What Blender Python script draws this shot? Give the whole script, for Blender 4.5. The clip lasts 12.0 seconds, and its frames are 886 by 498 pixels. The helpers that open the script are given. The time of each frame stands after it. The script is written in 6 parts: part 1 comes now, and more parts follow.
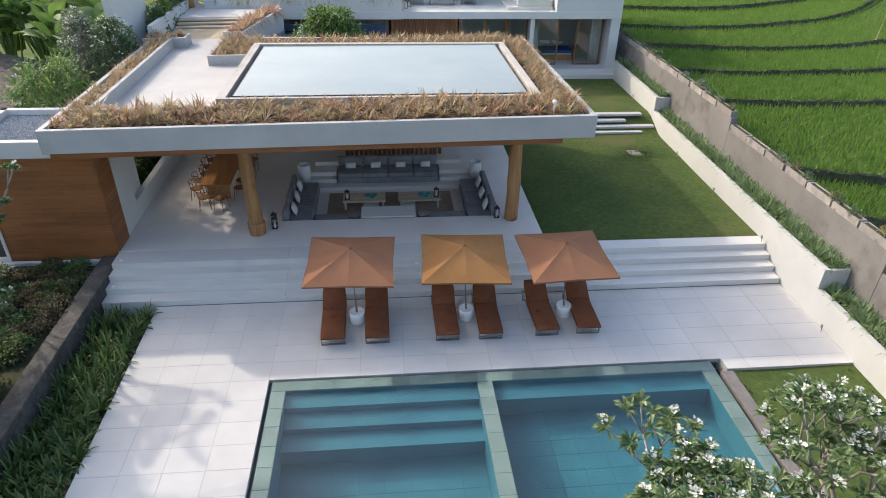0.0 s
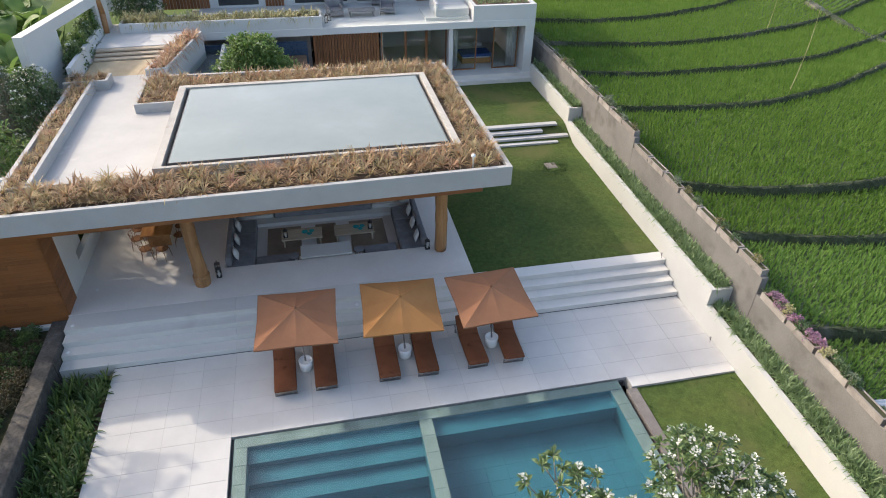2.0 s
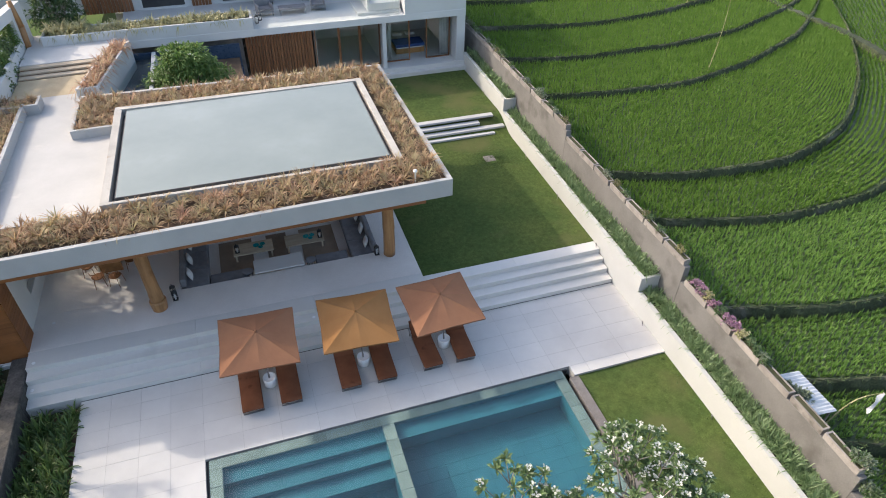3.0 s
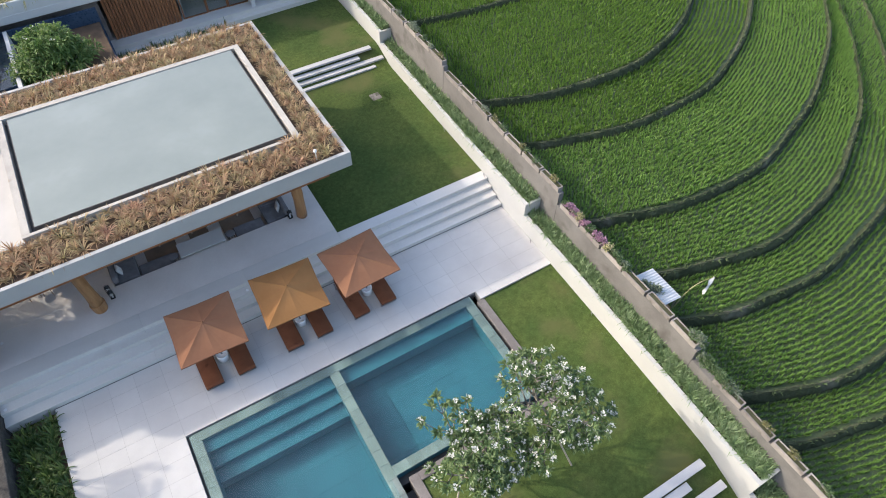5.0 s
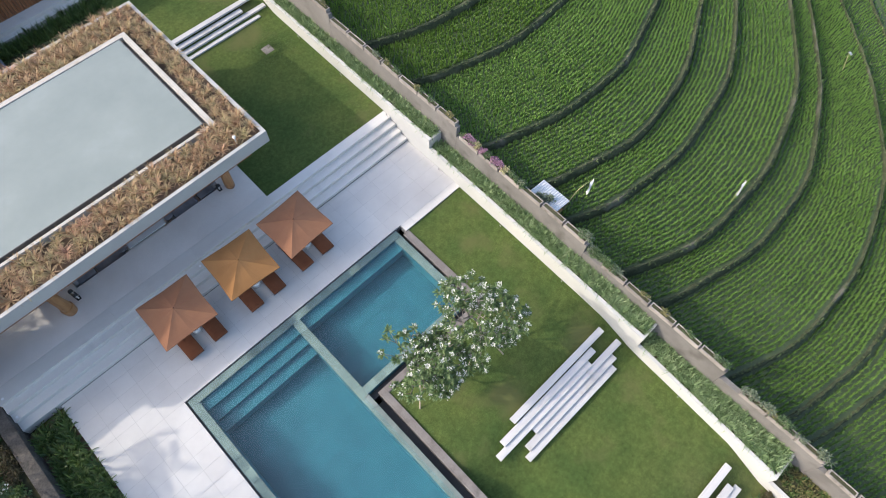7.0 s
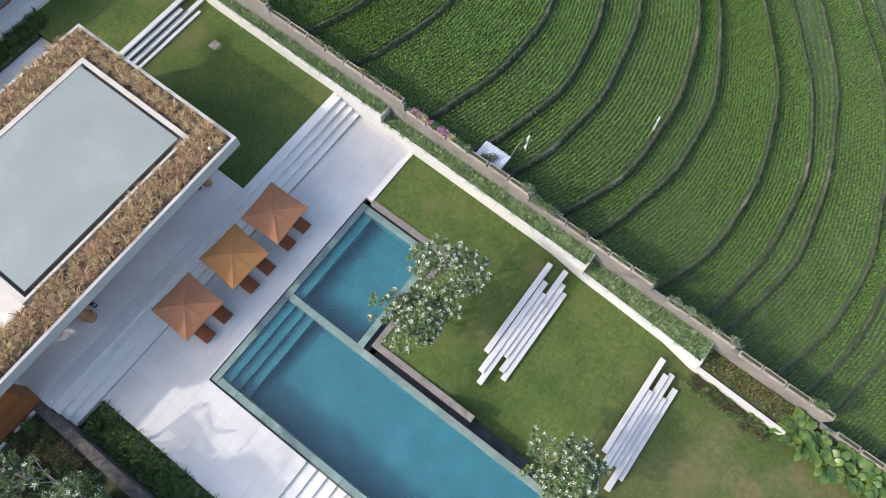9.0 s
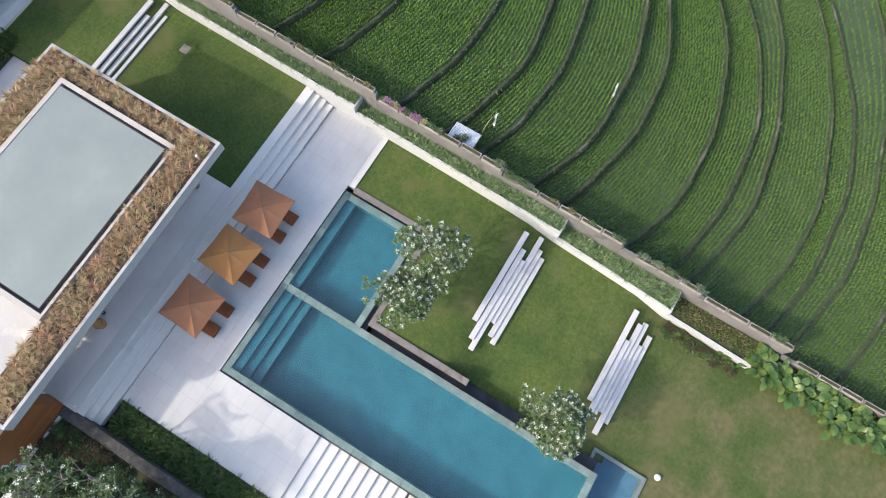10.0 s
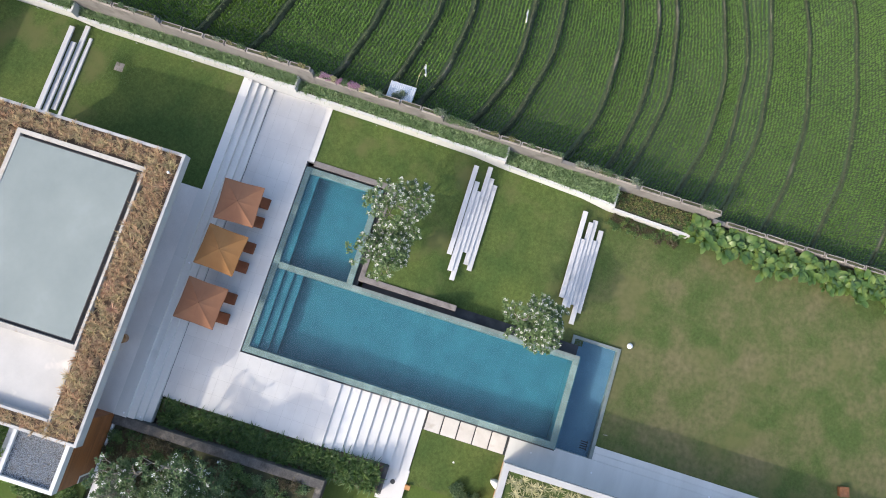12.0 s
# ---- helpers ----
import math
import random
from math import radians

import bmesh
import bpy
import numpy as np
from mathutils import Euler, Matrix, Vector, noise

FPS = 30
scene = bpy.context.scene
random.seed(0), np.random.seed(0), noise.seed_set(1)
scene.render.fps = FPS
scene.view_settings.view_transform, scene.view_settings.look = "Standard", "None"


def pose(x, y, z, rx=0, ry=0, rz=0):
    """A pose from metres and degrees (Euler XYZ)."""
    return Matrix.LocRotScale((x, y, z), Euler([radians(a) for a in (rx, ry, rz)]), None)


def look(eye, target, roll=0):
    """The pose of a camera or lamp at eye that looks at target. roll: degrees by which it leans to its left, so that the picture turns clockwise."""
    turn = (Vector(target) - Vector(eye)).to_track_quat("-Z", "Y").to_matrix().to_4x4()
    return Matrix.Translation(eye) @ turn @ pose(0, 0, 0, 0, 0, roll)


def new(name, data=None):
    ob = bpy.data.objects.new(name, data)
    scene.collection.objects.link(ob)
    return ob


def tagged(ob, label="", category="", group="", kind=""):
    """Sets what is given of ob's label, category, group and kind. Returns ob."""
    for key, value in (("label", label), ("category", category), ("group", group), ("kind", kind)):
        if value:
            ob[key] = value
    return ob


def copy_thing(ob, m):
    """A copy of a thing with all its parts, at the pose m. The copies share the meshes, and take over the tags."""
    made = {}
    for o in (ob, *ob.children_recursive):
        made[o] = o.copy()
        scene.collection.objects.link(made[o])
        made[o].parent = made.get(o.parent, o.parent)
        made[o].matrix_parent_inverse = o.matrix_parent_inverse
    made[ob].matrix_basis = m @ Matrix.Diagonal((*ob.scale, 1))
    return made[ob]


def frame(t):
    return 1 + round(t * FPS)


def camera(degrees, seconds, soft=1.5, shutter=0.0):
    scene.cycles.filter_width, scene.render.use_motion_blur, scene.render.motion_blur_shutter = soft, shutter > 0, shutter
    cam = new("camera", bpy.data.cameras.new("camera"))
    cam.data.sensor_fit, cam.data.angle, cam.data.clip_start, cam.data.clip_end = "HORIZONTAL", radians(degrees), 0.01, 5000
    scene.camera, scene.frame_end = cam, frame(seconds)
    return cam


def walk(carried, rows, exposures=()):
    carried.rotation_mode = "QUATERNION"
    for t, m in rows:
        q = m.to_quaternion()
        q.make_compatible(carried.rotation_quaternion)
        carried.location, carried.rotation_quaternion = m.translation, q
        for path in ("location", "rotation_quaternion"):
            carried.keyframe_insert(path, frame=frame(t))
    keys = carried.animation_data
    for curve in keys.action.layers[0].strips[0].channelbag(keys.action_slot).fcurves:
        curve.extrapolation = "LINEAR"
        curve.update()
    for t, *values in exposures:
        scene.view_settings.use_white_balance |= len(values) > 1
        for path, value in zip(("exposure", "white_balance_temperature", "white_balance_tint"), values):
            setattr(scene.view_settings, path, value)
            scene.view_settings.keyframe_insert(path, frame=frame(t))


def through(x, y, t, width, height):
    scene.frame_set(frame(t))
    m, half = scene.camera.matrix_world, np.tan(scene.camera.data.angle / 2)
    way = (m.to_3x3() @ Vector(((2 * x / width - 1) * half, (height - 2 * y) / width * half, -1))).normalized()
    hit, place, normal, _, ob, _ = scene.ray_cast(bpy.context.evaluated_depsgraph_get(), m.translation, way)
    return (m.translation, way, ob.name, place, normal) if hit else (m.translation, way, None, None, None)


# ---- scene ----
cam = camera(69.7, 12.0, soft=1.0)
PATH = [
    (0, (3.190, -12.802, 11.716), (3.3623, -11.1035, 10.6742), 1.25),
    (0.5, (3.225, -12.794, 12.525), (3.4166, -11.1165, 11.4532), 1.25),
    (1, (3.249, -12.777, 13.399), (3.4764, -11.1229, 12.2979), 1.29),
    (1.5, (3.262, -12.749, 14.335), (3.5447, -11.1262, 13.2007), 1.35),
    (2, (3.267, -12.712, 15.326), (3.6246, -11.1295, 14.1560), 1.37),
    (2.5, (3.265, -12.664, 16.368), (3.6928, -11.1327, 15.1551), 1.23),
    (3, (3.258, -12.606, 17.456), (3.7554, -11.1425, 16.1876), 1.07),
    (5, (3.212, -12.277, 22.163), (3.8592, -11.2195, 20.5937), 0.70),
    (5.5, (3.205, -12.170, 23.403), (3.8653, -11.2305, 21.7657), 0.86),
    (6, (3.202, -12.054, 24.658), (3.8668, -11.2354, 22.9582), 1.04),
    (6.5, (3.207, -11.927, 25.923), (3.8640, -11.2133, 24.1742), 1.43),
    (7, (3.220, -11.791, 27.193), (3.8611, -11.1702, 25.4033), 1.99),
    (9, (3.392, -11.149, 32.222), (3.9276, -10.7960, 30.3274), 3.72),
    (9.5, (3.473, -10.964, 33.440), (3.9767, -10.6722, 31.5269), 4.49),
    (10, (3.573, -10.770, 34.633), (4.0405, -10.5395, 32.7025), 5.25),
    (10.5, (3.693, -10.567, 35.796), (4.1225, -10.3932, 33.8499), 6.51),
    (11, (3.836, -10.353, 36.922), (4.2187, -10.2394, 34.9625), 8.39),
    (11.5, (4.002, -10.131, 38.008), (4.3348, -10.0705, 36.0366), 11.25),
    (12, (4.194, -9.899, 39.048), (4.4686, -9.8914, 37.0665), 16.00),
]
walk(cam, [(t, look(eye, target, roll)) for t, eye, target, roll in PATH], exposures=[(0.0, -0.10, 6700, 10), (1.0, -0.12, 6850, 10), (3.0, -0.06, 6750, 10), (5.0, -0.03, 6550, 10), (9.0, -0.03, 6450, 10), (12.0, -0.06, 6400, 10)])

# ---- light ----
SUN = Vector((1.21, -0.95, -1.0)).normalized()
sun = new("sun", bpy.data.lights.new("sun", "SUN"))
sun.data.energy, sun.data.angle, sun.data.color = 2.95, radians(1.0), (1.0, 0.91, 0.785)
sun.rotation_euler = SUN.to_track_quat("-Z", "Y").to_euler()
world = bpy.data.worlds.new("sky")
scene.world = world
world.use_nodes = True
wn = world.node_tree
sky = wn.nodes.new("ShaderNodeTexSky")
sky.sky_type, sky.sun_disc = "NISHITA", False
sky.sun_elevation = math.asin(-SUN.z)
sky.sun_rotation = math.atan2(-SUN.x, -SUN.y)
sky.dust_density, sky.air_density, sky.ozone_density = 3.2, 1.0, 0.9
wn.links.new(sky.outputs[0], wn.nodes["Background"].inputs[0])
wn.nodes["Background"].inputs[1].default_value = 0.405
scene.view_settings.exposure = 0.0

rng = random.Random(7)


# ---- materials ----
def stuff_mat(name, c1, c2, rough=0.7, big=0.6, fine=30.0, bump=0.1, spread=0.10, metal=0.0, spec=0.4, stretch=(1, 1, 1), mode="object", stain=None, gloss=0.1, mottle=None):
    """A surface of two colours in large patches, with fine grain, uneven gloss and relief; pieces vary in tone by spread."""
    m = bpy.data.materials.new(name)
    m.use_nodes = True
    nt = m.node_tree
    n, l = nt.nodes, nt.links
    b = n["Principled BSDF"]
    geo = n.new("ShaderNodeNewGeometry")
    co = n.new("ShaderNodeMapping")
    co.inputs["Scale"].default_value = stretch
    l.new(geo.outputs["Position"], co.inputs[0])
    n1 = n.new("ShaderNodeTexNoise")
    n1.inputs["Scale"].default_value, n1.inputs["Detail"].default_value = big, 5.0
    n1.inputs["Roughness"].default_value = 0.6
    l.new(co.outputs[0], n1.inputs["Vector"])
    n2 = n.new("ShaderNodeTexNoise")
    n2.inputs["Scale"].default_value, n2.inputs["Detail"].default_value = fine, 4.0
    l.new(co.outputs[0], n2.inputs["Vector"])
    ramp = n.new("ShaderNodeValToRGB")
    ramp.color_ramp.elements[0].position, ramp.color_ramp.elements[1].position = 0.33, 0.68
    ramp.color_ramp.elements[0].color, ramp.color_ramp.elements[1].color = (*c1, 1), (*c2, 1)
    l.new(n1.outputs["Fac"], ramp.inputs[0])
    # tone: a little lighter and darker by piece and by grain
    if mode == "island":
        pick = geo.outputs["Random Per Island"]
    else:
        pick = n.new("ShaderNodeObjectInfo").outputs["Random"]
    t1 = n.new("ShaderNodeMapRange")
    t1.inputs["To Min"].default_value, t1.inputs["To Max"].default_value = 1 - spread, 1 + spread
    l.new(pick, t1.inputs["Value"])
    t2 = n.new("ShaderNodeMapRange")
    t2.inputs["From Min"].default_value, t2.inputs["From Max"].default_value = 0.3, 0.7
    t2.inputs["To Min"].default_value, t2.inputs["To Max"].default_value = 1 - gloss, 1 + gloss
    l.new(n2.outputs["Fac"], t2.inputs["Value"])
    mul = n.new("ShaderNodeMath")
    mul.operation = "MULTIPLY"
    l.new(t1.outputs[0], mul.inputs[0]), l.new(t2.outputs[0], mul.inputs[1])
    if mottle:
        # uneven tone in clumps
        n4 = n.new("ShaderNodeTexNoise")
        n4.inputs["Scale"].default_value, n4.inputs["Detail"].default_value, n4.inputs["Roughness"].default_value = mottle[0], 6.0, 0.75
        l.new(geo.outputs["Position"], n4.inputs["Vector"])
        t4 = n.new("ShaderNodeMapRange")
        t4.inputs["From Min"].default_value, t4.inputs["From Max"].default_value = 0.3, 0.7
        t4.inputs["To Min"].default_value, t4.inputs["To Max"].default_value = 1 - mottle[1], 1 + mottle[1]
        l.new(n4.outputs["Fac"], t4.inputs["Value"])
        m4 = n.new("ShaderNodeMath")
        m4.operation = "MULTIPLY"
        l.new(mul.outputs[0], m4.inputs[0]), l.new(t4.outputs[0], m4.inputs[1])
        mul = m4
    hsv = n.new("ShaderNodeHueSaturation")
    l.new(ramp.outputs[0], hsv.inputs["Color"]), l.new(mul.outputs[0], hsv.inputs["Value"])
    col = hsv.outputs[0]
    if stain:
        n3 = n.new("ShaderNodeTexNoise")
        n3.inputs["Scale"].default_value, n3.inputs["Detail"].default_value = stain[1], 6.0
        l.new(geo.outputs["Position"], n3.inputs["Vector"])
        r3 = n.new("ShaderNodeMapRange")
        r3.inputs["From Min"].default_value, r3.inputs["From Max"].default_value = stain[2], stain[2] + 0.14
        l.new(n3.outputs["Fac"], r3.inputs["Value"])
        mx = n.new("ShaderNodeMix")
        mx.data_type = "RGBA"
        l.new(r3.outputs[0], mx.inputs["Factor"])
        l.new(col, mx.inputs[6])
        mx.inputs[7].default_value = (*stain[0], 1)
        col = mx.outputs[2]
    l.new(col, b.inputs["Base Color"])
    rr = n.new("ShaderNodeMapRange")
    rr.inputs["To Min"].default_value, rr.inputs["To Max"].default_value = max(0.02, rough - 0.12), min(1, rough + 0.12)
    l.new(n2.outputs["Fac"], rr.inputs["Value"]), l.new(rr.outputs[0], b.inputs["Roughness"])
    b.inputs["Metallic"].default_value, b.inputs["Specular IOR Level"].default_value = metal, spec
    if bump:
        bp = n.new("ShaderNodeBump")
        bp.inputs["Strength"].default_value, bp.inputs["Distance"].default_value = bump, 0.02
        l.new(n2.outputs["Fac"], bp.inputs["Height"]), l.new(bp.outputs[0], b.inputs["Normal"])
    return m


def leaf_mat(name, c1, c2, c3, rough=0.45, through=0.35):
    """Leaves: each one a colour of its own between three, with light passing through."""
    m = bpy.data.materials.new(name)
    m.use_nodes = True
    n, l = m.node_tree.nodes, m.node_tree.links
    b, out = n["Principled BSDF"], n["Material Output"]
    geo = n.new("ShaderNodeNewGeometry")
    ramp = n.new("ShaderNodeValToRGB")
    ramp.color_ramp.elements[0].color, ramp.color_ramp.elements[1].color = (*c1, 1), (*c3, 1)
    ramp.color_ramp.elements.new(0.5).color = (*c2, 1)
    ns = n.new("ShaderNodeTexNoise")
    ns.inputs["Scale"].default_value = 1.6
    l.new(geo.outputs["Position"], ns.inputs["Vector"])
    ns.inputs["Detail"].default_value = 1.0
    ad = n.new("ShaderNodeMath")
    ad.operation = "MULTIPLY_ADD"
    l.new(ns.outputs["Fac"], ad.inputs[0])
    ad.inputs[1].default_value = 1.2
    sub = n.new("ShaderNodeMath")
    sub.operation = "MULTIPLY_ADD"
    l.new(geo.outputs["Random Per Island"], sub.inputs[0])
    sub.inputs[1].default_value, sub.inputs[2].default_value = 0.8, -0.5
    l.new(sub.outputs[0], ad.inputs[2]), l.new(ad.outputs[0], ramp.inputs[0])
    l.new(ramp.outputs[0], b.inputs["Base Color"])
    b.inputs["Roughness"].default_value = rough
    tr = n.new("ShaderNodeBsdfTranslucent")
    l.new(ramp.outputs[0], tr.inputs["Color"])
    mx = n.new("ShaderNodeMixShader")
    mx.inputs[0].default_value = through
    l.new(b.outputs[0], mx.inputs[1]), l.new(tr.outputs[0], mx.inputs[2]), l.new(mx.outputs[0], out.inputs[0])
    return m


def water_mat(name, tint, rough=0.02, wave=6.0, bump=0.06, clear=1.0):
    m = bpy.data.materials.new(name)
    m.use_nodes = True
    n, l = m.node_tree.nodes, m.node_tree.links
    b = n["Principled BSDF"]
    b.inputs["Base Color"].default_value = (*tint, 1)
    b.inputs["Transmission Weight"].default_value, b.inputs["IOR"].default_value, b.inputs["Roughness"].default_value = clear, 1.33, rough
    geo = n.new("ShaderNodeNewGeometry")
    w = n.new("ShaderNodeTexNoise")
    w.inputs["Scale"].default_value, w.inputs["Detail"].default_value = wave, 3.0
    l.new(geo.outputs["Position"], w.inputs["Vector"])
    bp = n.new("ShaderNodeBump")
    bp.inputs["Strength"].default_value, bp.inputs["Distance"].default_value = bump, 0.05
    l.new(w.outputs["Fac"], bp.inputs["Height"]), l.new(bp.outputs[0], b.inputs["Normal"])
    return m


def glass_mat(name, tint=(0.9, 0.95, 0.95)):
    m = bpy.data.materials.new(name)
    m.use_nodes = True
    b = m.node_tree.nodes["Principled BSDF"]
    b.inputs["Base Color"].default_value = (*tint, 1)
    b.inputs["Transmission Weight"].default_value, b.inputs["IOR"].default_value, b.inputs["Roughness"].default_value = 1.0, 1.45, 0.01
    return m


PAINT = stuff_mat("white_paint", (0.53, 0.53, 0.522), (0.585, 0.585, 0.576), 0.6, 0.5, 40, 0.03, 0.02, stain=((0.5, 0.5, 0.48), 0.7, 0.64), gloss=0.02)
FASCIA = stuff_mat("pale_grey_render", (0.355, 0.35, 0.345), (0.415, 0.41, 0.40), 0.7, 0.6, 40, 0.04, 0.02, stain=((0.33, 0.32, 0.30), 1.1, 0.62), gloss=0.04)
SANDSTONE = stuff_mat("sand_coloured_paving", (0.36, 0.28, 0.17), (0.48, 0.385, 0.25), 0.7, 0.8, 30, 0.08, 0.08)
WALLPAINT = stuff_mat("garden_wall_paint", (0.465, 0.462, 0.445), (0.520, 0.517, 0.50), 0.65, 0.4, 30, 0.05, 0.02, stain=((0.55, 0.54, 0.48), 0.9, 0.66), gloss=0.03)
STONE = stuff_mat("pale_stone", (0.495, 0.477, 0.455), (0.585, 0.567, 0.537), 0.55, 0.45, 60, 0.05, 0.025, stain=((0.52, 0.50, 0.46), 0.8, 0.66), gloss=0.04)
STEPSTONE = stuff_mat("step_stone", (0.545, 0.530, 0.500), (0.630, 0.615, 0.585), 0.5, 0.4, 50, 0.04, 0.03, stain=((0.50, 0.49, 0.46), 0.6, 0.66), stretch=(0.4, 2, 1), gloss=0.04)
SLABSTONE = stuff_mat("beige_slab_stone", (0.50, 0.462, 0.415), (0.585, 0.55, 0.505), 0.6, 1.3, 40, 0.06, 0.04, stain=((0.42, 0.37, 0.31), 1.6, 0.60), gloss=0.05)
PLANKSTONE = stuff_mat("plank_stone", (0.455, 0.448, 0.445), (0.53, 0.522, 0.518), 0.6, 0.9, 40, 0.05, 0.05, stain=((0.40, 0.385, 0.36), 1.2, 0.60), stretch=(0.5, 3, 1), gloss=0.05)
GROUT = stuff_mat("grout", (0.35, 0.338, 0.32), (0.43, 0.415, 0.395), 0.9, 2, 80, 0.1)
FLOORSTONE = stuff_mat("floor_stone", (0.609, 0.572, 0.536), (0.714, 0.677, 0.640), 0.4, 0.5, 40, 0.03, 0.03)
POOLTILE = stuff_mat("pool_tile", (0.017, 0.104, 0.146), (0.027, 0.134, 0.180), 0.35, 0.9, 9, 0.012, 0.04, gloss=0.08)
COPING = stuff_mat("coping_stone", (0.138, 0.168, 0.158), (0.195, 0.228, 0.216), 0.45, 1.4, 22, 0.08, 0.14, stain=((0.15, 0.20, 0.19), 1.7, 0.62))
DARKSTONE = stuff_mat("dark_stone", (0.028, 0.028, 0.030), (0.06, 0.06, 0.058), 0.6, 1.2, 25, 0.15, 0.1)
GARDENSTONE = stuff_mat("garden_wall_stone", (0.045, 0.042, 0.040), (0.105, 0.098, 0.090), 0.85, 1.8, 14, 0.4, 0.05, stain=((0.16, 0.14, 0.115), 2.2, 0.6), gloss=0.3)
GREYSTONE = stuff_mat("grey_stone", (0.15, 0.132, 0.122), (0.24, 0.218, 0.203), 0.8, 1.1, 18, 0.25, 0.1, stain=((0.10, 0.09, 0.08), 1.5, 0.6))
CEMENT = stuff_mat("cement_render", (0.135, 0.127, 0.119), (0.190, 0.180, 0.170), 0.9, 0.7, 25, 0.2, 0.05, stain=((0.105, 0.098, 0.088), 0.8, 0.56))
BLOCK = stuff_mat("weathered_block", (0.20, 0.180, 0.165), (0.31, 0.28, 0.255), 0.95, 2.0, 25, 0.35, 0.16, stain=((0.11, 0.10, 0.085), 2.5, 0.58))
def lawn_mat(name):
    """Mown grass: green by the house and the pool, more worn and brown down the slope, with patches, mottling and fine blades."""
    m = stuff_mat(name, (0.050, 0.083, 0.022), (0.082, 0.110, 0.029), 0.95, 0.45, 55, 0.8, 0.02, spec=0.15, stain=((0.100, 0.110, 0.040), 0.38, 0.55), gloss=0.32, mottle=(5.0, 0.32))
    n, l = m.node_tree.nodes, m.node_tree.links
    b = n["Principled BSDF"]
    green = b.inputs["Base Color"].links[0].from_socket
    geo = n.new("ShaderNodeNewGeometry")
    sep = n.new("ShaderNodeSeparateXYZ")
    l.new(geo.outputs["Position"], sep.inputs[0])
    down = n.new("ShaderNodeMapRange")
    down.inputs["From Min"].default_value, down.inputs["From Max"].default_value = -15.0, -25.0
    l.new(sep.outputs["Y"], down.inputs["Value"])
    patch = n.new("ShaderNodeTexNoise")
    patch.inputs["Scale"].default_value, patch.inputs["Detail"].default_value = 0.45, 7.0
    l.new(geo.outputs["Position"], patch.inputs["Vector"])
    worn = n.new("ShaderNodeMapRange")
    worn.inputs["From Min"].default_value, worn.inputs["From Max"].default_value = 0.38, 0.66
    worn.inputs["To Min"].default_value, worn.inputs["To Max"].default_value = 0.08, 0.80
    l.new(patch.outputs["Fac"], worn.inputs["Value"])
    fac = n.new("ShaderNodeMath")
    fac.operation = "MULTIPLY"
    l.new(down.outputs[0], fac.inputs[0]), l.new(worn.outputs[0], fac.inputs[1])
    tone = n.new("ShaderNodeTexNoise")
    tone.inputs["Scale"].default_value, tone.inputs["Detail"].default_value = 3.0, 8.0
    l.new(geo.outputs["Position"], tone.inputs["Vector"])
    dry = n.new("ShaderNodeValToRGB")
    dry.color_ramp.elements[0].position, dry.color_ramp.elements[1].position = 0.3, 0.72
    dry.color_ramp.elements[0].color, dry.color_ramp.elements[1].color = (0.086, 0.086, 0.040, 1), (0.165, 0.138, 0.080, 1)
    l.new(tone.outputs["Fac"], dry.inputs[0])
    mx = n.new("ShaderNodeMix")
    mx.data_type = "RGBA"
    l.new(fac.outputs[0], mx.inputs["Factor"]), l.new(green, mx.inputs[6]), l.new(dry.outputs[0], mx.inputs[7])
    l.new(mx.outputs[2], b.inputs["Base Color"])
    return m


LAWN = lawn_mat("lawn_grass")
PATIO = stuff_mat("cream_paving", (0.370, 0.358, 0.342), (0.435, 0.422, 0.402), 0.6, 0.6, 50, 0.04, 0.03, stain=((0.55, 0.51, 0.46), 0.9, 0.64), gloss=0.04)
GROUND = stuff_mat("wild_grass", (0.05, 0.09, 0.02), (0.10, 0.13, 0.035), 0.95, 0.12, 8, 0.6, 0.02, spec=0.1)
MUD = stuff_mat("paddy_mud", (0.044, 0.064, 0.028), (0.074, 0.100, 0.044), 0.45, 0.6, 14, 0.3, 0.02, spec=0.4)
BEDSOIL = stuff_mat("planting_soil", (0.040, 0.045, 0.025), (0.07, 0.07, 0.04), 0.95, 1.5, 20, 0.5, 0.02, spec=0.1)
BUND = stuff_mat("bund_earth", (0.026, 0.036, 0.016), (0.056, 0.066, 0.034), 0.95, 1.2, 14, 0.8, 0.03, stain=((0.118, 0.112, 0.090), 0.45, 0.58), gloss=0.45)
SOIL = stuff_mat("garden_soil", (0.070, 0.048, 0.032), (0.13, 0.085, 0.055), 0.95, 1.5, 20, 0.6, 0.05)
WOODWALL = stuff_mat("cedar_cladding", (0.185, 0.070, 0.026), (0.28, 0.112, 0.040), 0.55, 1.2, 30, 0.08, 0.13, stretch=(0.35, 0.35, 6), stain=((0.25, 0.094, 0.030), 0.7, 0.50), gloss=0.16)
TEAK = stuff_mat("teak", (0.30, 0.15, 0.05), (0.44, 0.235, 0.085), 0.5, 1.5, 25, 0.1, 0.15, stretch=(4, 4, 0.6))
TREAD = stuff_mat("weathered_timber", (0.36, 0.29, 0.21), (0.47, 0.39, 0.29), 0.7, 1.5, 25, 0.15, 0.12, stretch=(0.5, 4, 4))
TRUNKWOOD = stuff_mat("polished_trunk", (0.25, 0.122, 0.048), (0.37, 0.195, 0.082), 0.4, 1.6, 22, 0.12, 0.1, stretch=(5, 5, 0.5), stain=((0.20, 0.09, 0.03), 2.4, 0.6))
TABLEWOOD = stuff_mat("polished_table_wood", (0.22, 0.095, 0.032), (0.33, 0.155, 0.055), 0.35, 1.5, 25, 0.06, 0.1, stretch=(4, 0.6, 4))
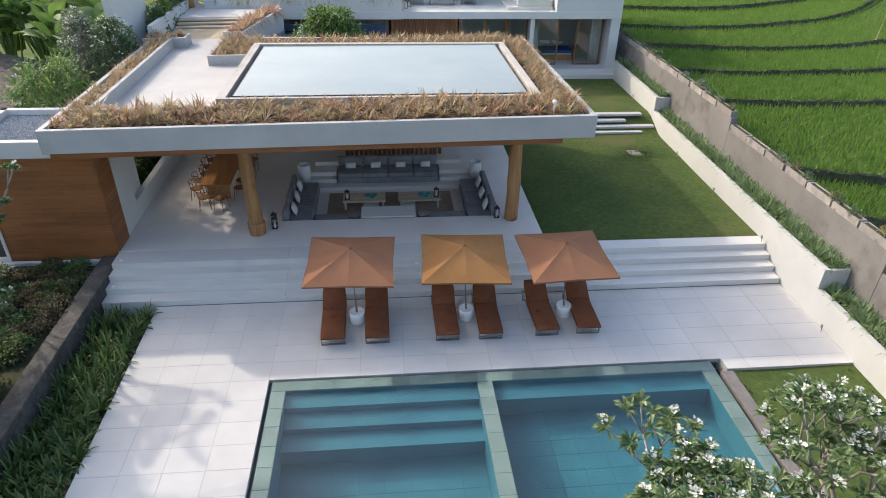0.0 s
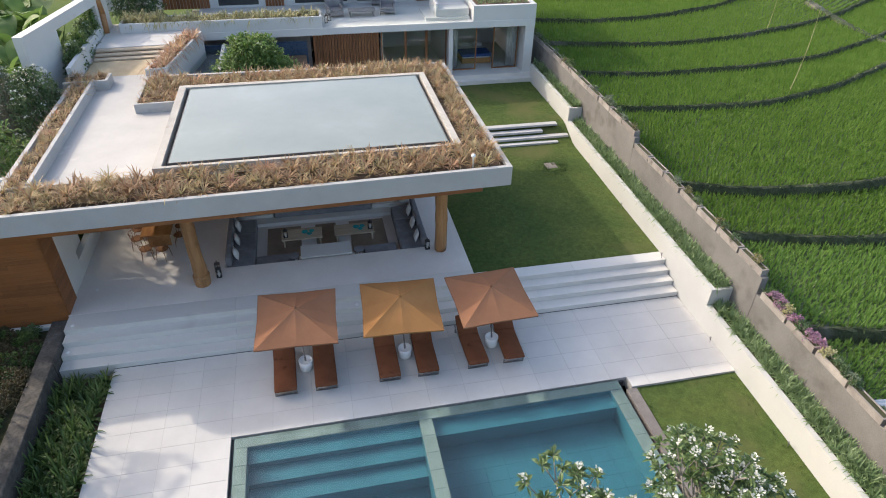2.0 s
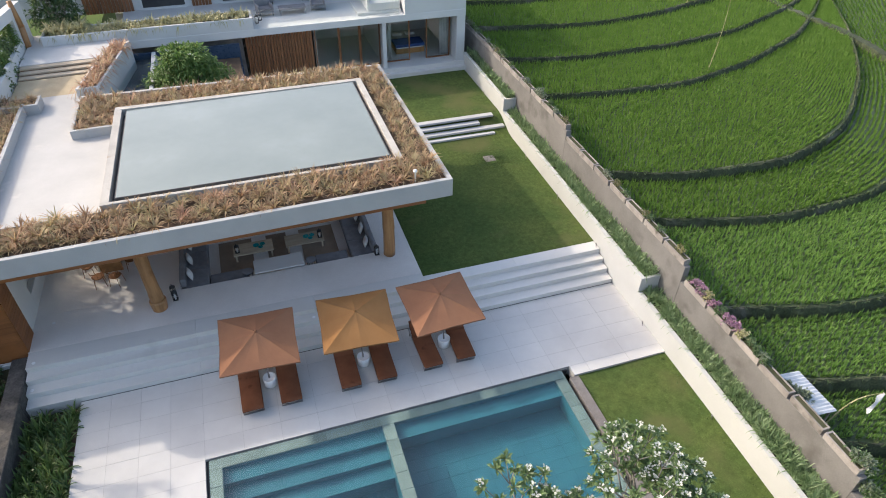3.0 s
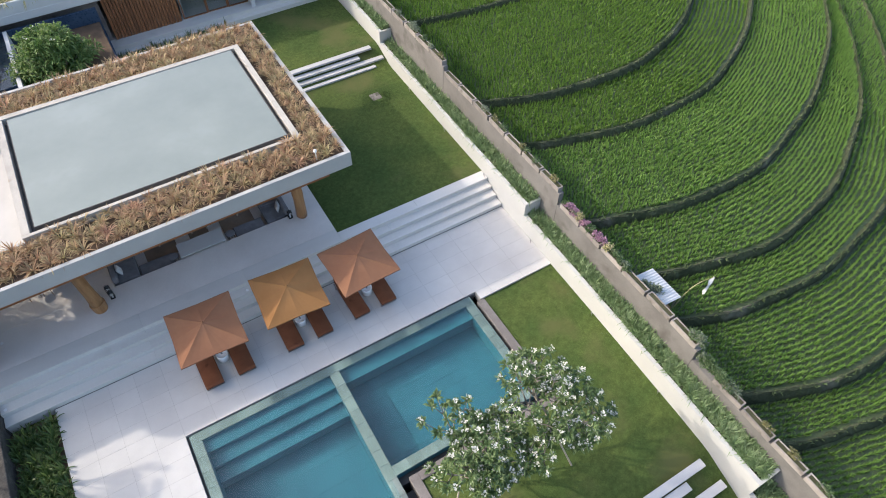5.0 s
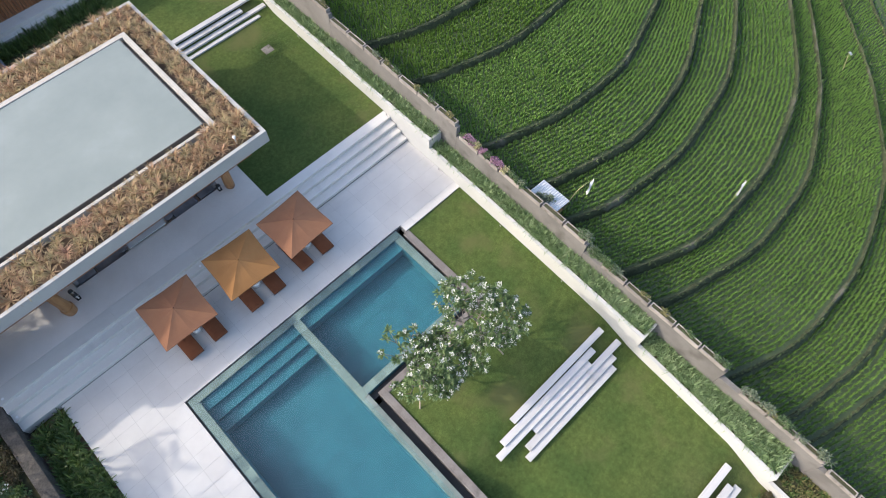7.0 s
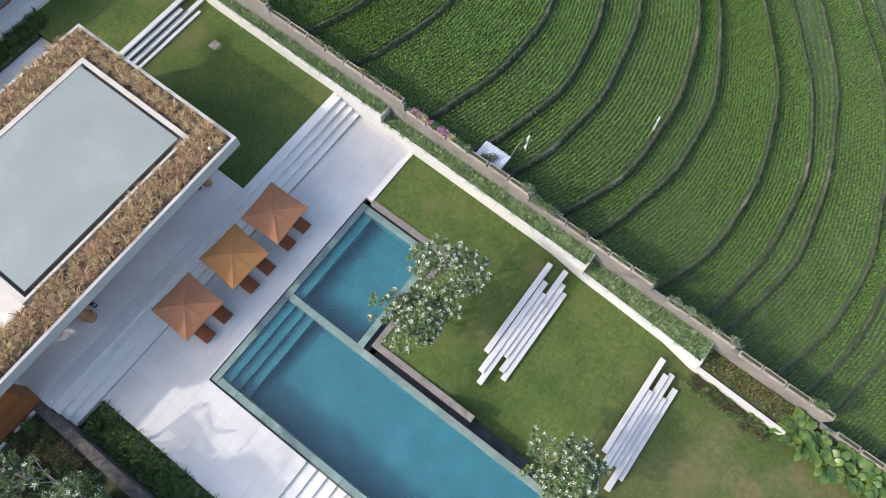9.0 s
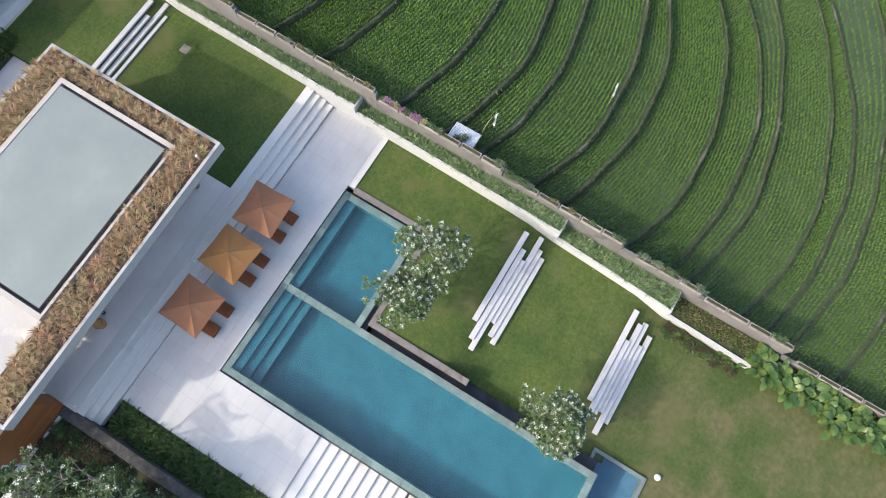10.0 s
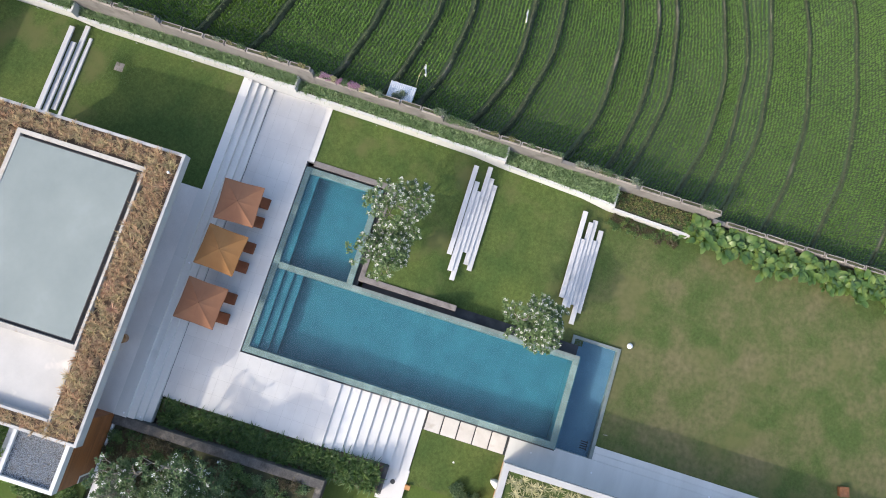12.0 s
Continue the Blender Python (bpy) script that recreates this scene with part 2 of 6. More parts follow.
WALNUT = stuff_mat("brown_slats", (0.16, 0.065, 0.028), (0.25, 0.11, 0.045), 0.5, 1.5, 25, 0.1, 0.15, stretch=(4, 4, 0.5))
CANVAS = stuff_mat("ochre_canvas", (0.251, 0.125, 0.049), (0.295, 0.151, 0.062), 0.9, 1.0, 120, 0.15, 0.05, spec=0.1, gloss=0.06)
CANVAS_DARK = stuff_mat("terracotta_canvas", (0.231, 0.111, 0.065), (0.268, 0.134, 0.077), 0.9, 1.0, 120, 0.15, 0.05, spec=0.1, gloss=0.06)
CUSHION = stuff_mat("russet_cushion", (0.15, 0.056, 0.028), (0.20, 0.078, 0.040), 0.9, 2.0, 140, 0.2, 0.08, spec=0.1, stain=((0.085, 0.032, 0.016), 3.5, 0.62), gloss=0.08)
GREYFABRIC = stuff_mat("grey_fabric", (0.162, 0.162, 0.174), (0.234, 0.234, 0.246), 0.95, 2.5, 150, 0.2, 0.08, spec=0.1)
PALEFABRIC = stuff_mat("pale_fabric", (0.50, 0.50, 0.50), (0.62, 0.62, 0.62), 0.95, 3, 150, 0.2, 0.06, spec=0.1)
STEEL = stuff_mat("brushed_steel", (0.26, 0.25, 0.25), (0.34, 0.33, 0.33), 0.42, 2, 80, 0.03, 0.03, metal=0.9)
BLACK = stuff_mat("black_metal", (0.012, 0.012, 0.013), (0.025, 0.025, 0.026), 0.45, 3, 60, 0.05, 0.03)
WHITEPOT = stuff_mat("white_plastic", (0.74, 0.74, 0.74), (0.80, 0.80, 0.80), 0.35, 3, 60, 0.02, 0.02)
GRAVEL = stuff_mat("blue_grey_gravel", (0.22, 0.24, 0.26), (0.48, 0.50, 0.53), 0.8, 22, 40, 0.9, 0.25, mode="island", gloss=0.2)
ROOFTILE = stuff_mat("old_roof_tile", (0.10, 0.085, 0.078), (0.17, 0.145, 0.13), 0.9, 1.5, 20, 0.3, 0.2)
TIN = stuff_mat("painted_tin_sheet", (0.46, 0.475, 0.50), (0.56, 0.575, 0.60), 0.55, 1.6, 30, 0.05, 0.03, metal=0.1, stain=((0.36, 0.33, 0.28), 1.6, 0.58))
RUG = stuff_mat("tan_rug", (0.21, 0.155, 0.115), (0.31, 0.235, 0.17), 0.95, 1.2, 90, 0.2, 0.05)
TURQ = stuff_mat("turquoise_glaze", (0.01, 0.22, 0.25), (0.02, 0.32, 0.34), 0.25, 3, 40, 0.02, 0.05)
BLUE = stuff_mat("cobalt_cloth", (0.02, 0.06, 0.19), (0.04, 0.09, 0.25), 0.9, 3, 90, 0.1, 0.05)
DARKTILE = stuff_mat("dark_pool_tile", (0.022, 0.045, 0.085), (0.042, 0.075, 0.125), 0.3, 1.5, 14, 0.05, 0.1)
ROOFFLOOR = stuff_mat("roof_pool_floor", (0.178, 0.208, 0.206), (0.225, 0.256, 0.25), 0.5, 0.35, 20, 0.005, 0.03, stain=((0.24, 0.27, 0.262), 0.35, 0.60), gloss=0.03)
SPATILE = stuff_mat("slate_blue_tile", (0.055, 0.125, 0.20), (0.085, 0.17, 0.25), 0.35, 0.9, 10, 0.06, 0.1)
GLASS = glass_mat("window_glass")
WATER = water_mat("pool_water", (0.71, 0.94, 0.965), 0.0, 3.0, 0.025, 0.985)
STILL = stuff_mat("still_water", (0.196, 0.226, 0.216), (0.236, 0.266, 0.252), 0.02, 0.35, 3, 0.0, 0.02, spec=0.32, stain=((0.24, 0.272, 0.263), 0.35, 0.60), gloss=0.0)
BROMELIAD = leaf_mat("tan_bromeliad_leaf", (0.325, 0.180, 0.105), (0.415, 0.290, 0.165), (0.390, 0.345, 0.170), 0.6, 0.3)
PINKLEAF = leaf_mat("pinkish_bromeliad_leaf", (0.44, 0.24, 0.16), (0.50, 0.31, 0.20), (0.54, 0.41, 0.24), 0.6, 0.3)
STRAP = leaf_mat("strap_leaf", (0.138, 0.219, 0.094), (0.206, 0.300, 0.138), (0.325, 0.413, 0.225))
HEDGELEAF = leaf_mat("hedge_leaf", (0.045, 0.085, 0.025), (0.080, 0.145, 0.040), (0.15, 0.22, 0.065))
PLUMERIA = leaf_mat("frangipani_leaf", (0.070, 0.125, 0.045), (0.125, 0.195, 0.072), (0.21, 0.275, 0.115), 0.4)
BROADLEAF = leaf_mat("broad_leaf", (0.070, 0.145, 0.032), (0.125, 0.215, 0.054), (0.22, 0.30, 0.09), 0.55)
BANANA = leaf_mat("banana_leaf", (0.060, 0.125, 0.030), (0.105, 0.195, 0.048), (0.21, 0.30, 0.085), 0.6, 0.4)
REDLEAF = leaf_mat("reddish_leaf", (0.062, 0.050, 0.026), (0.085, 0.070, 0.034), (0.095, 0.098, 0.040), 0.5)
BORDERLEAF = leaf_mat("border_leaf", (0.036, 0.082, 0.018), (0.064, 0.124, 0.027), (0.19, 0.25, 0.055), 0.4, 0.2)
SHRUB = leaf_mat("shrub_leaf", (0.050, 0.095, 0.038), (0.085, 0.145, 0.055), (0.15, 0.21, 0.09))
GREYSHRUB = leaf_mat("grey_shrub_leaf", (0.10, 0.135, 0.095), (0.16, 0.20, 0.13), (0.23, 0.27, 0.18))
RICE = leaf_mat("rice_blade", (0.164, 0.292, 0.064), (0.214, 0.360, 0.086), (0.278, 0.426, 0.112), 0.5, 0.5)
TALLRICE = leaf_mat("tall_rice_blade", (0.117, 0.221, 0.036), (0.157, 0.276, 0.049), (0.212, 0.336, 0.071), 0.5, 0.5)
BUNDGRASS = leaf_mat("bund_grass_blade", (0.070, 0.105, 0.042), (0.105, 0.150, 0.058), (0.16, 0.21, 0.085), 0.6, 0.35)
LAWNBLADE = leaf_mat("lawn_blade", (0.045, 0.092, 0.022), (0.068, 0.115, 0.028), (0.10, 0.135, 0.04), 0.7, 0.3)
PALEGRASS = leaf_mat("pale_spiky_leaf", (0.25, 0.25, 0.11), (0.38, 0.35, 0.18), (0.50, 0.46, 0.26), 0.6, 0.2)
OLIVELEAF = leaf_mat("olive_leaf", (0.10, 0.105, 0.04), (0.17, 0.165, 0.065), (0.26, 0.23, 0.10), 0.6, 0.25)
PETAL = leaf_mat("white_petal", (0.58, 0.58, 0.51), (0.68, 0.68, 0.62), (0.74, 0.74, 0.70), 0.5, 0.25)
PINK = leaf_mat("pink_bract", (0.26, 0.13, 0.20), (0.33, 0.18, 0.27), (0.38, 0.26, 0.31), 0.6, 0.3)
KERBSTONE = stuff_mat("beige_kerb_stone", (0.36, 0.335, 0.30), (0.45, 0.42, 0.38), 0.7, 1.3, 30, 0.1, 0.05, stain=((0.33, 0.29, 0.24), 2.2, 0.60), gloss=0.08)
SLOTSTONE = stuff_mat("grey_slot_stone", (0.075, 0.072, 0.070), (0.12, 0.115, 0.11), 0.8, 1.5, 25, 0.1, 0.05)
BARK = stuff_mat("grey_bark", (0.20, 0.18, 0.15), (0.33, 0.30, 0.26), 0.85, 3, 30, 0.3, 0.05)


# ---- mesh helpers ----
def box(bm, x0, x1, y0, y1, z0, z1, bev=0.0):
    """A block between two corners, its edges rounded off by bev."""
    made = bmesh.ops.create_cube(bm, size=1)["verts"]
    for v in made:
        v.co = Vector((x0 + (v.co.x + 0.5) * (x1 - x0), y0 + (v.co.y + 0.5) * (y1 - y0), z0 + (v.co.z + 0.5) * (z1 - z0)))
    if bev:
        edges = list({e for v in made for e in v.link_edges})
        bmesh.ops.bevel(bm, geom=edges, offset=bev, segments=1, affect="EDGES", profile=0.5)
    return made


def rod(bm, a, b, r0, r1=None, n=8):
    """A round bar from a to b, r0 thick at a and r1 at b."""
    a, b = Vector(a), Vector(b)
    r1 = r0 if r1 is None else r1
    d = b - a
    m = Matrix.Translation((a + b) / 2) @ d.to_track_quat("Z", "Y").to_matrix().to_4x4()
    bmesh.ops.create_cone(bm, cap_ends=True, segments=n, radius1=r0, radius2=r1, depth=d.length, matrix=m)


def lathe(bm, outline, at=(0, 0, 0), n=20):
    """A turned body from (radius, height) pairs."""
    rings = [[bm.verts.new((at[0] + r * math.cos(2 * math.pi * k / n), at[1] + r * math.sin(2 * math.pi * k / n), at[2] + z)) for k in range(n)] for r, z in outline]
    for a, b in zip(rings, rings[1:]):
        for k in range(n):
            bm.faces.new((a[k], a[(k + 1) % n], b[(k + 1) % n], b[k]))
    bm.faces.new(rings[-1])
    bm.faces.new(rings[0][::-1])


def prism(bm, pts, z0, z1):
    """An upright prism over a plan outline."""
    lo = [bm.verts.new((x, y, z0)) for x, y in pts]
    hi = [bm.verts.new((x, y, z1)) for x, y in pts]
    k = len(pts)
    for i in range(k):
        bm.faces.new((lo[i], lo[(i + 1) % k], hi[(i + 1) % k], hi[i]))
    bm.faces.new(hi), bm.faces.new(lo[::-1])
    bmesh.ops.recalc_face_normals(bm, faces=bm.faces[:])


def mesh_of(name, bm, material, smooth=False):
    me = bpy.data.meshes.new(name)
    bm.normal_update()
    bm.to_mesh(me)
    bm.free()
    me.materials.append(material)
    if smooth:
        me.shade_smooth()
    return me


def part(name, bm, material, parent=None, label="", smooth=False):
    ob = new(name, mesh_of(name, bm, material, smooth))
    if parent:
        ob.parent = parent
    return tagged(ob, label)


def soup(name, verts, faces, material, smooth=False):
    """A mesh from arrays of corners and faces."""
    me = bpy.data.meshes.new(name)
    me.from_pydata(verts, [], faces)
    me.materials.append(material)
    if smooth:
        me.shade_smooth()
    return new(name, me)


def empty(name, at=(0, 0, 0), rz=0.0):
    ob = new(name)
    ob.location, ob.rotation_euler = at, (0, 0, radians(rz))
    return ob


def one(name, material, *boxes, bev=0.0, parent=None, label=""):
    bm = bmesh.new()
    for b in boxes:
        box(bm, *b, bev=bev)
    return part(name, bm, material, parent, label)


def structure(ob, label, category=""):
    return tagged(ob, label, category, kind="structure")


def blades(centres, count, length, width, rise, droop, seed, segs=3, least=0.15, squash=1.0):
    """Rosettes of arching strap leaves round the given (x, y, z, size): arrays of corners and of faces."""
    r = np.random.default_rng(seed)
    c = np.asarray(centres, float)
    n = len(c) * count
    base = np.repeat(c[:, :3], count, 0)
    size = np.repeat(c[:, 3], count)
    ang = r.uniform(0, 2 * np.pi, n)
    lean = r.uniform(least, 1.0, n)
    L = length * size * r.uniform(0.65, 1.15, n)
    out = np.stack([np.cos(ang), np.sin(ang) * squash, np.zeros(n)], 1)
    side = np.stack([-np.sin(ang), np.cos(ang), np.zeros(n)], 1)
    rows = []
    for k in range(segs + 1):
        f = k / segs
        reach = L * lean * (f - 0.12 * f * f)
        up = L * rise * (1.25 - lean) * f - L * droop * lean * f * f * 1.1 + L * rise * 0.35 * f
        p = base + out * reach[:, None]
        p[:, 2] += up
        w = (width * size * (1 - 0.55 * f) if k < segs else np.zeros(n))
        rows.append((p, w))
    verts, faces = [], []
    cols = []
    for k, (p, w) in enumerate(rows):
        if k < segs:
            cols.append(p - side * w[:, None] / 2)
            cols.append(p + side * w[:, None] / 2)
        else:
            cols.append(p)
    V = np.stack(cols, 1)
    m = V.shape[1]
    idx = np.arange(n)[:, None] * m
    if segs == 1:
        return V.reshape(-1, 3).tolist(), (idx + np.array([[0, 1, 2]])).tolist()
    quads = [idx + np.array([[2 * k, 2 * k + 1, 2 * k + 3, 2 * k + 2]]) for k in range(segs - 1)]
    tri = idx + np.array([[2 * segs - 2, 2 * segs - 1, 2 * segs]])
    return V.reshape(-1, 3).tolist(), np.concatenate(quads).tolist() + tri.tolist()


def scatter(x0, x1, y0, y1, step, z, seed, lo=0.75, hi=1.2, jitter=0.45):
    """Uneven rows of (x, y, z, size) over a bed; z is a height or a function of x, y."""
    r = random.Random(seed)
    got = []
    nx, ny = max(1, round((x1 - x0) / step)), max(1, round((y1 - y0) / step))
    for i in range(nx):
        for j in range(ny):
            x = x0 + (i + 0.5 + r.uniform(-jitter, jitter)) * (x1 - x0) / nx
            y = y0 + (j + 0.5 + r.uniform(-jitter, jitter)) * (y1 - y0) / ny
            got.append((x, y, z(x, y) if callable(z) else z, r.uniform(lo, hi)))
    return got


def sheet(name, x0, x1, y0, y1, zf, material, step=0.5, smooth=True):
    """A gently uneven ground sheet."""
    nx, ny = max(1, math.ceil((x1 - x0) / step)), max(1, math.ceil((y1 - y0) / step))
    verts = [(x0 + (x1 - x0) * i / nx, y0 + (y1 - y0) * j / ny, 0) for j in range(ny + 1) for i in range(nx + 1)]
    verts = [(x, y, zf(x, y)) for x, y, _ in verts]
    faces = [(j * (nx + 1) + i, j * (nx + 1) + i + 1, (j + 1) * (nx + 1) + i + 1, (j + 1) * (nx + 1) + i) for j in range(ny) for i in range(nx)]
    return soup(name, verts, faces, material, smooth)


def ramp_z(y, *stops):
    """The height at y between (y, z) stops in rising order of y."""
    return float(np.interp(y, [s[0] for s in stops], [s[1] for s in stops]))

# ---- ground, rice field ----
g = bmesh.new()
box(g, -420, 420, -420, 420, -4.2, -3.4)
structure(part("ground", g, GROUND), "wide green open country round the villa", "ground")

# bunds of the rice terraces: where each meets the garden wall, and the height of the terrace behind it
BUNDS = [(58.0, 3.2, 1.5, 0.010), (52.0, 3.0, 1.5, 0.010), (46.5, 2.85, 1.5, 0.010), (41.0, 2.7, 1.5, 0.010), (35.6, 2.5, 1.5, 0.011), (30.2, 2.35, 1.45, 0.012), (25.7, 2.2, 1.85, 0.0065), (20.9, 2.05, 1.7, 0.0065),
         (16.0, 1.9, 1.25, 0.010), (8.5, 1.65, 2.45, 0.017), (5.25, 1.45, 2.6, 0.014), (-0.2, 1.15, 1.95, 0.0125), (-3.3, 0.8, 2.1, 0.015), (-5.4, 0.45, 2.2, 0.014), (-8.85, 0.0, 2.65, 0.013), (-10.9, -0.4, 2.45, 0.013),
         (-15.4, -0.8, 2.15, 0.014), (-18.1, -1.0, 1.85, 0.013), (-19.45, -1.2, 1.85, 0.011), (-23.1, -1.4, 1.75, 0.011), (-24.75, -1.5, 1.6, 0.011), (-26.35, -1.6, 1.55, 0.0075), (-29.5, -1.7, 1.35, 0.009), (-32.9, -1.8, 1.35, 0.008),
         (-37, -1.9, 1.3, 0.008), (-41, -2.0, 1.3, 0.008), (-46, -2.1, 1.3, 0.008), (-52, -2.2, 1.3, 0.008), (-59, -2.3, 1.3, 0.008)]


def bund_y(bund, x):
    """A bund at x: it dips away from the garden wall and then bends uphill."""
    y0, _, dip, curl = bund
    wob = 0.09 * math.sin(0.45 * x + 1.9 * y0) + 0.05 * math.sin(1.1 * x + 0.8 * y0)
    far = max(0.0, x - 22.0)
    return y0 - dip * (1 - math.exp(-(x - 17.5) / 4.5)) + curl * (far ** 2.2 if far < 21 else 21 ** 2.2 + 2.2 * 21 ** 1.2 * (far - 21)) + wob * min(1, (x - 17) / 4)


FX = [17.0 + 0.7 * k for k in range(90)]
field_v, field_f, rice_far, rice_near, rice_tall = [], [], [], [], []
for upper, lower in zip(BUNDS, BUNDS[1:]):
    # one terrace, level with the bund along its lower side
    za, yb = upper[1], lower[0]
    first = len(field_v)
    for x in FX:
        field_v += [(x, bund_y(upper, x), za), (x, bund_y(lower, x), za)]
    k = len(FX)
    field_f += [(first + 2 * i, first + 2 * i + 1, first + 2 * i + 3, first + 2 * i + 2) for i in range(k - 1)]
    rows = max(2, round((upper[0] - yb - 0.4) / 0.225))
    for i in range(rows):
        f = (i + 0.5) / rows
        x = 17.35 + rng.uniform(0, 0.15)
        while x < 78:
            y0, y1 = bund_y(lower, x), bund_y(upper, x)
            y = y0 + 0.22 + (y1 - y0 - 0.42) * f
            far = x > 52 or y > 42 or y < -44
            if not (far and rng.random() < 0.35):
                (rice_far if far else rice_tall if yb > 3 else rice_near).append((x + rng.uniform(-0.045, 0.045), y + rng.uniform(-0.035, 0.035), za, rng.uniform(0.8, 1.12) * (1.5 if far else 0.84 if yb < -22 else 0.92 if yb < -9 else 1.0)))
            x += (0.135 if yb > 3 else 0.145) if not far else 0.30
field = soup("field_ground", field_v, field_f, MUD)
structure(field, "wet dark mud of the stepped rice terraces", "field")
for name, cl, cnt, wid in (("rice", rice_near, 16, 0.050), ("rice_tall", rice_tall, 15, 0.053), ("rice_beyond", rice_far, 7, 0.125)):
    v, f = blades(cl, cnt, 0.235, wid, 1.1, 0.2, 5, segs=1, least=0.1, squash=0.84)
    tagged(soup(name, v, f, TALLRICE if name == "rice_tall" else RICE), "bright green young rice in close rows", "rice", kind="stuff")

bund_tufts = []
BX = [17.0 + 0.2 * k for k in range(220)] + [61.0 + 0.9 * k for k in range(20)]
for upper, lower in zip(BUNDS, BUNDS[1:]):
    za, yb, zb = upper[1], lower[0], lower[1]
    verts, faces = [], []
    big = 1.35 if yb > 3 else 1.0 if yb > -12 else 0.62 if yb > -20 else 0.30
    for x in BX:
        y = bund_y(lower, x)
        # bare trodden stretches are wide, others are overgrown by the rice
        bare = 0.5 + 0.5 * math.sin(0.31 * x + 2.3 * yb) * math.sin(0.13 * x + 1.1 * yb + 0.6)
        w = big * (0.03 + 0.08 * bare * bare) + rng.uniform(-0.015, 0.015)
        top = za + 0.05 + 0.10 * big + 0.05 * bare + rng.uniform(-0.02, 0.02)
        # trodden top, then a steep bank down to the wet edge of the next terrace
        for dy, z in ((w + 0.08, za - 0.03), (w, top - 0.02), (0.0, top + 0.02), (-w, top - 0.03), (-w - 0.04 - 0.02 * big, (top + zb) / 2), (-w - 0.06 - 0.05 * big, zb - 0.04)):
            verts.append((x, y + dy + rng.uniform(-0.035, 0.035), z + rng.uniform(-0.025, 0.025)))
        for _ in range(2):
            if rng.random() < 0.95 - 0.6 * bare and x < 60:
                bund_tufts.append((x + rng.uniform(-0.15, 0.15), y + rng.uniform(-1.0, 1.0) * (w + 0.04), top - 0.03, rng.uniform(0.4, 0.95)))
    for i in range(len(BX) - 1):
        for j in range(5):
            a = i * 6 + j
            faces.append((a, a + 1, a + 7, a + 6))
    tagged(soup("field_bund", verts, faces, BUND), "narrow curving earth bund between two rice terraces", "field bund", "field bunds", "structure")
# trodden path across the upper terraces
verts, faces = [], []
for k in range(60):
    f = k / 59
    x, y = 41.5 + 0.5 * math.sin(7 * f) + rng.uniform(-0.05, 0.05), 13.5 + 18.0 * f
    for dx, dz in ((-0.45, -0.05), (-0.28, 0.30), (0.28, 0.30), (0.45, -0.05)):
        verts.append((x + dx + rng.uniform(-0.06, 0.06), y, 1.65 + 0.72 * f + dz + rng.uniform(-0.03, 0.03)))
for i in range(59):
    faces += [(i * 4 + j, i * 4 + j + 1, i * 4 + j + 5, i * 4 + j + 4) for j in range(3)]
tagged(soup("field_path", verts, faces, BUND), "bare trodden earth path across the terraces", "path", "", "structure")

v, f = blades(bund_tufts, 6, 0.26, 0.042, 0.8, 0.5, 77, segs=2)
tagged(soup("bund_grass", v, f, BUNDGRASS), "weedy grass tufts on the field bunds", "grass", kind="stuff")

# ---- lawns ----
lawn_bits = lambda x, y: 0.015 * math.sin(1.3 * x + 0.4 * y) + 0.012 * math.sin(0.7 * y - 0.5 * x)
HOUSELAWN = lambda x, y: ramp_z(y, (5.0, 0.775), (14.7, 0.775), (16.2, 1.36), (22.0, 1.36)) + lawn_bits(x, y) * 0.4
POOLLAWN = lambda x, y: ramp_z(y, (-60, -1.5), (-30, -1.40), (-19.2, -1.37), (-17.3, -0.72), (-11.8, -0.76), (-9.9, -0.16), (-8.5, -0.09), (0, -0.07)) + lawn_bits(x, y) - 0.40 * float(np.interp(y, (-19.6, -17.6, -12.4, -10.2), (0, 1, 1, 0))) * float(np.interp(x, (6.5, 9.3), (1, 0)))
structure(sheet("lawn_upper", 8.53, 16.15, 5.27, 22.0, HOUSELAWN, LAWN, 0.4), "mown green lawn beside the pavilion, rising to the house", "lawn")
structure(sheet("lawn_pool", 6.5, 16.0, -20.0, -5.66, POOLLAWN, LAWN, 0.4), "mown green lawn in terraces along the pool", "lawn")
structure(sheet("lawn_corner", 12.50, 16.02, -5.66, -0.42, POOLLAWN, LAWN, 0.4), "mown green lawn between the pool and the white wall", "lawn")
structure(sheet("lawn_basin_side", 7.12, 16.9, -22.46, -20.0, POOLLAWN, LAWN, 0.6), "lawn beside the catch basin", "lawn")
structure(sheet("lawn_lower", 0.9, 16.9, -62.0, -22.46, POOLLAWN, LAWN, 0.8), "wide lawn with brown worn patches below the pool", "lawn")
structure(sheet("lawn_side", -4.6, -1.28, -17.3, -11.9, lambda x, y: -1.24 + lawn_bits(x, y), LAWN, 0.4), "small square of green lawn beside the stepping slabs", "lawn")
structure(one("earth_bank", SOIL, (7.6, 17.0, -62, 22, -3.3, -1.8), (8.6, 16.0, 5.4, 22, -1.8, 0.7), (-4.6, -0.2, -17.3, -12.0, -3.3, -1.4), bev=0), "earth under the terraces", "earth")

# ---- long garden wall with its planting bed ----
def wall_x(y):
    return float(np.interp(y, (-32, -19.3, -11.8, -0.4, 5.0, 22.3), (15.0, 15.45, 15.85, 16.02, 16.05, 16.22)))


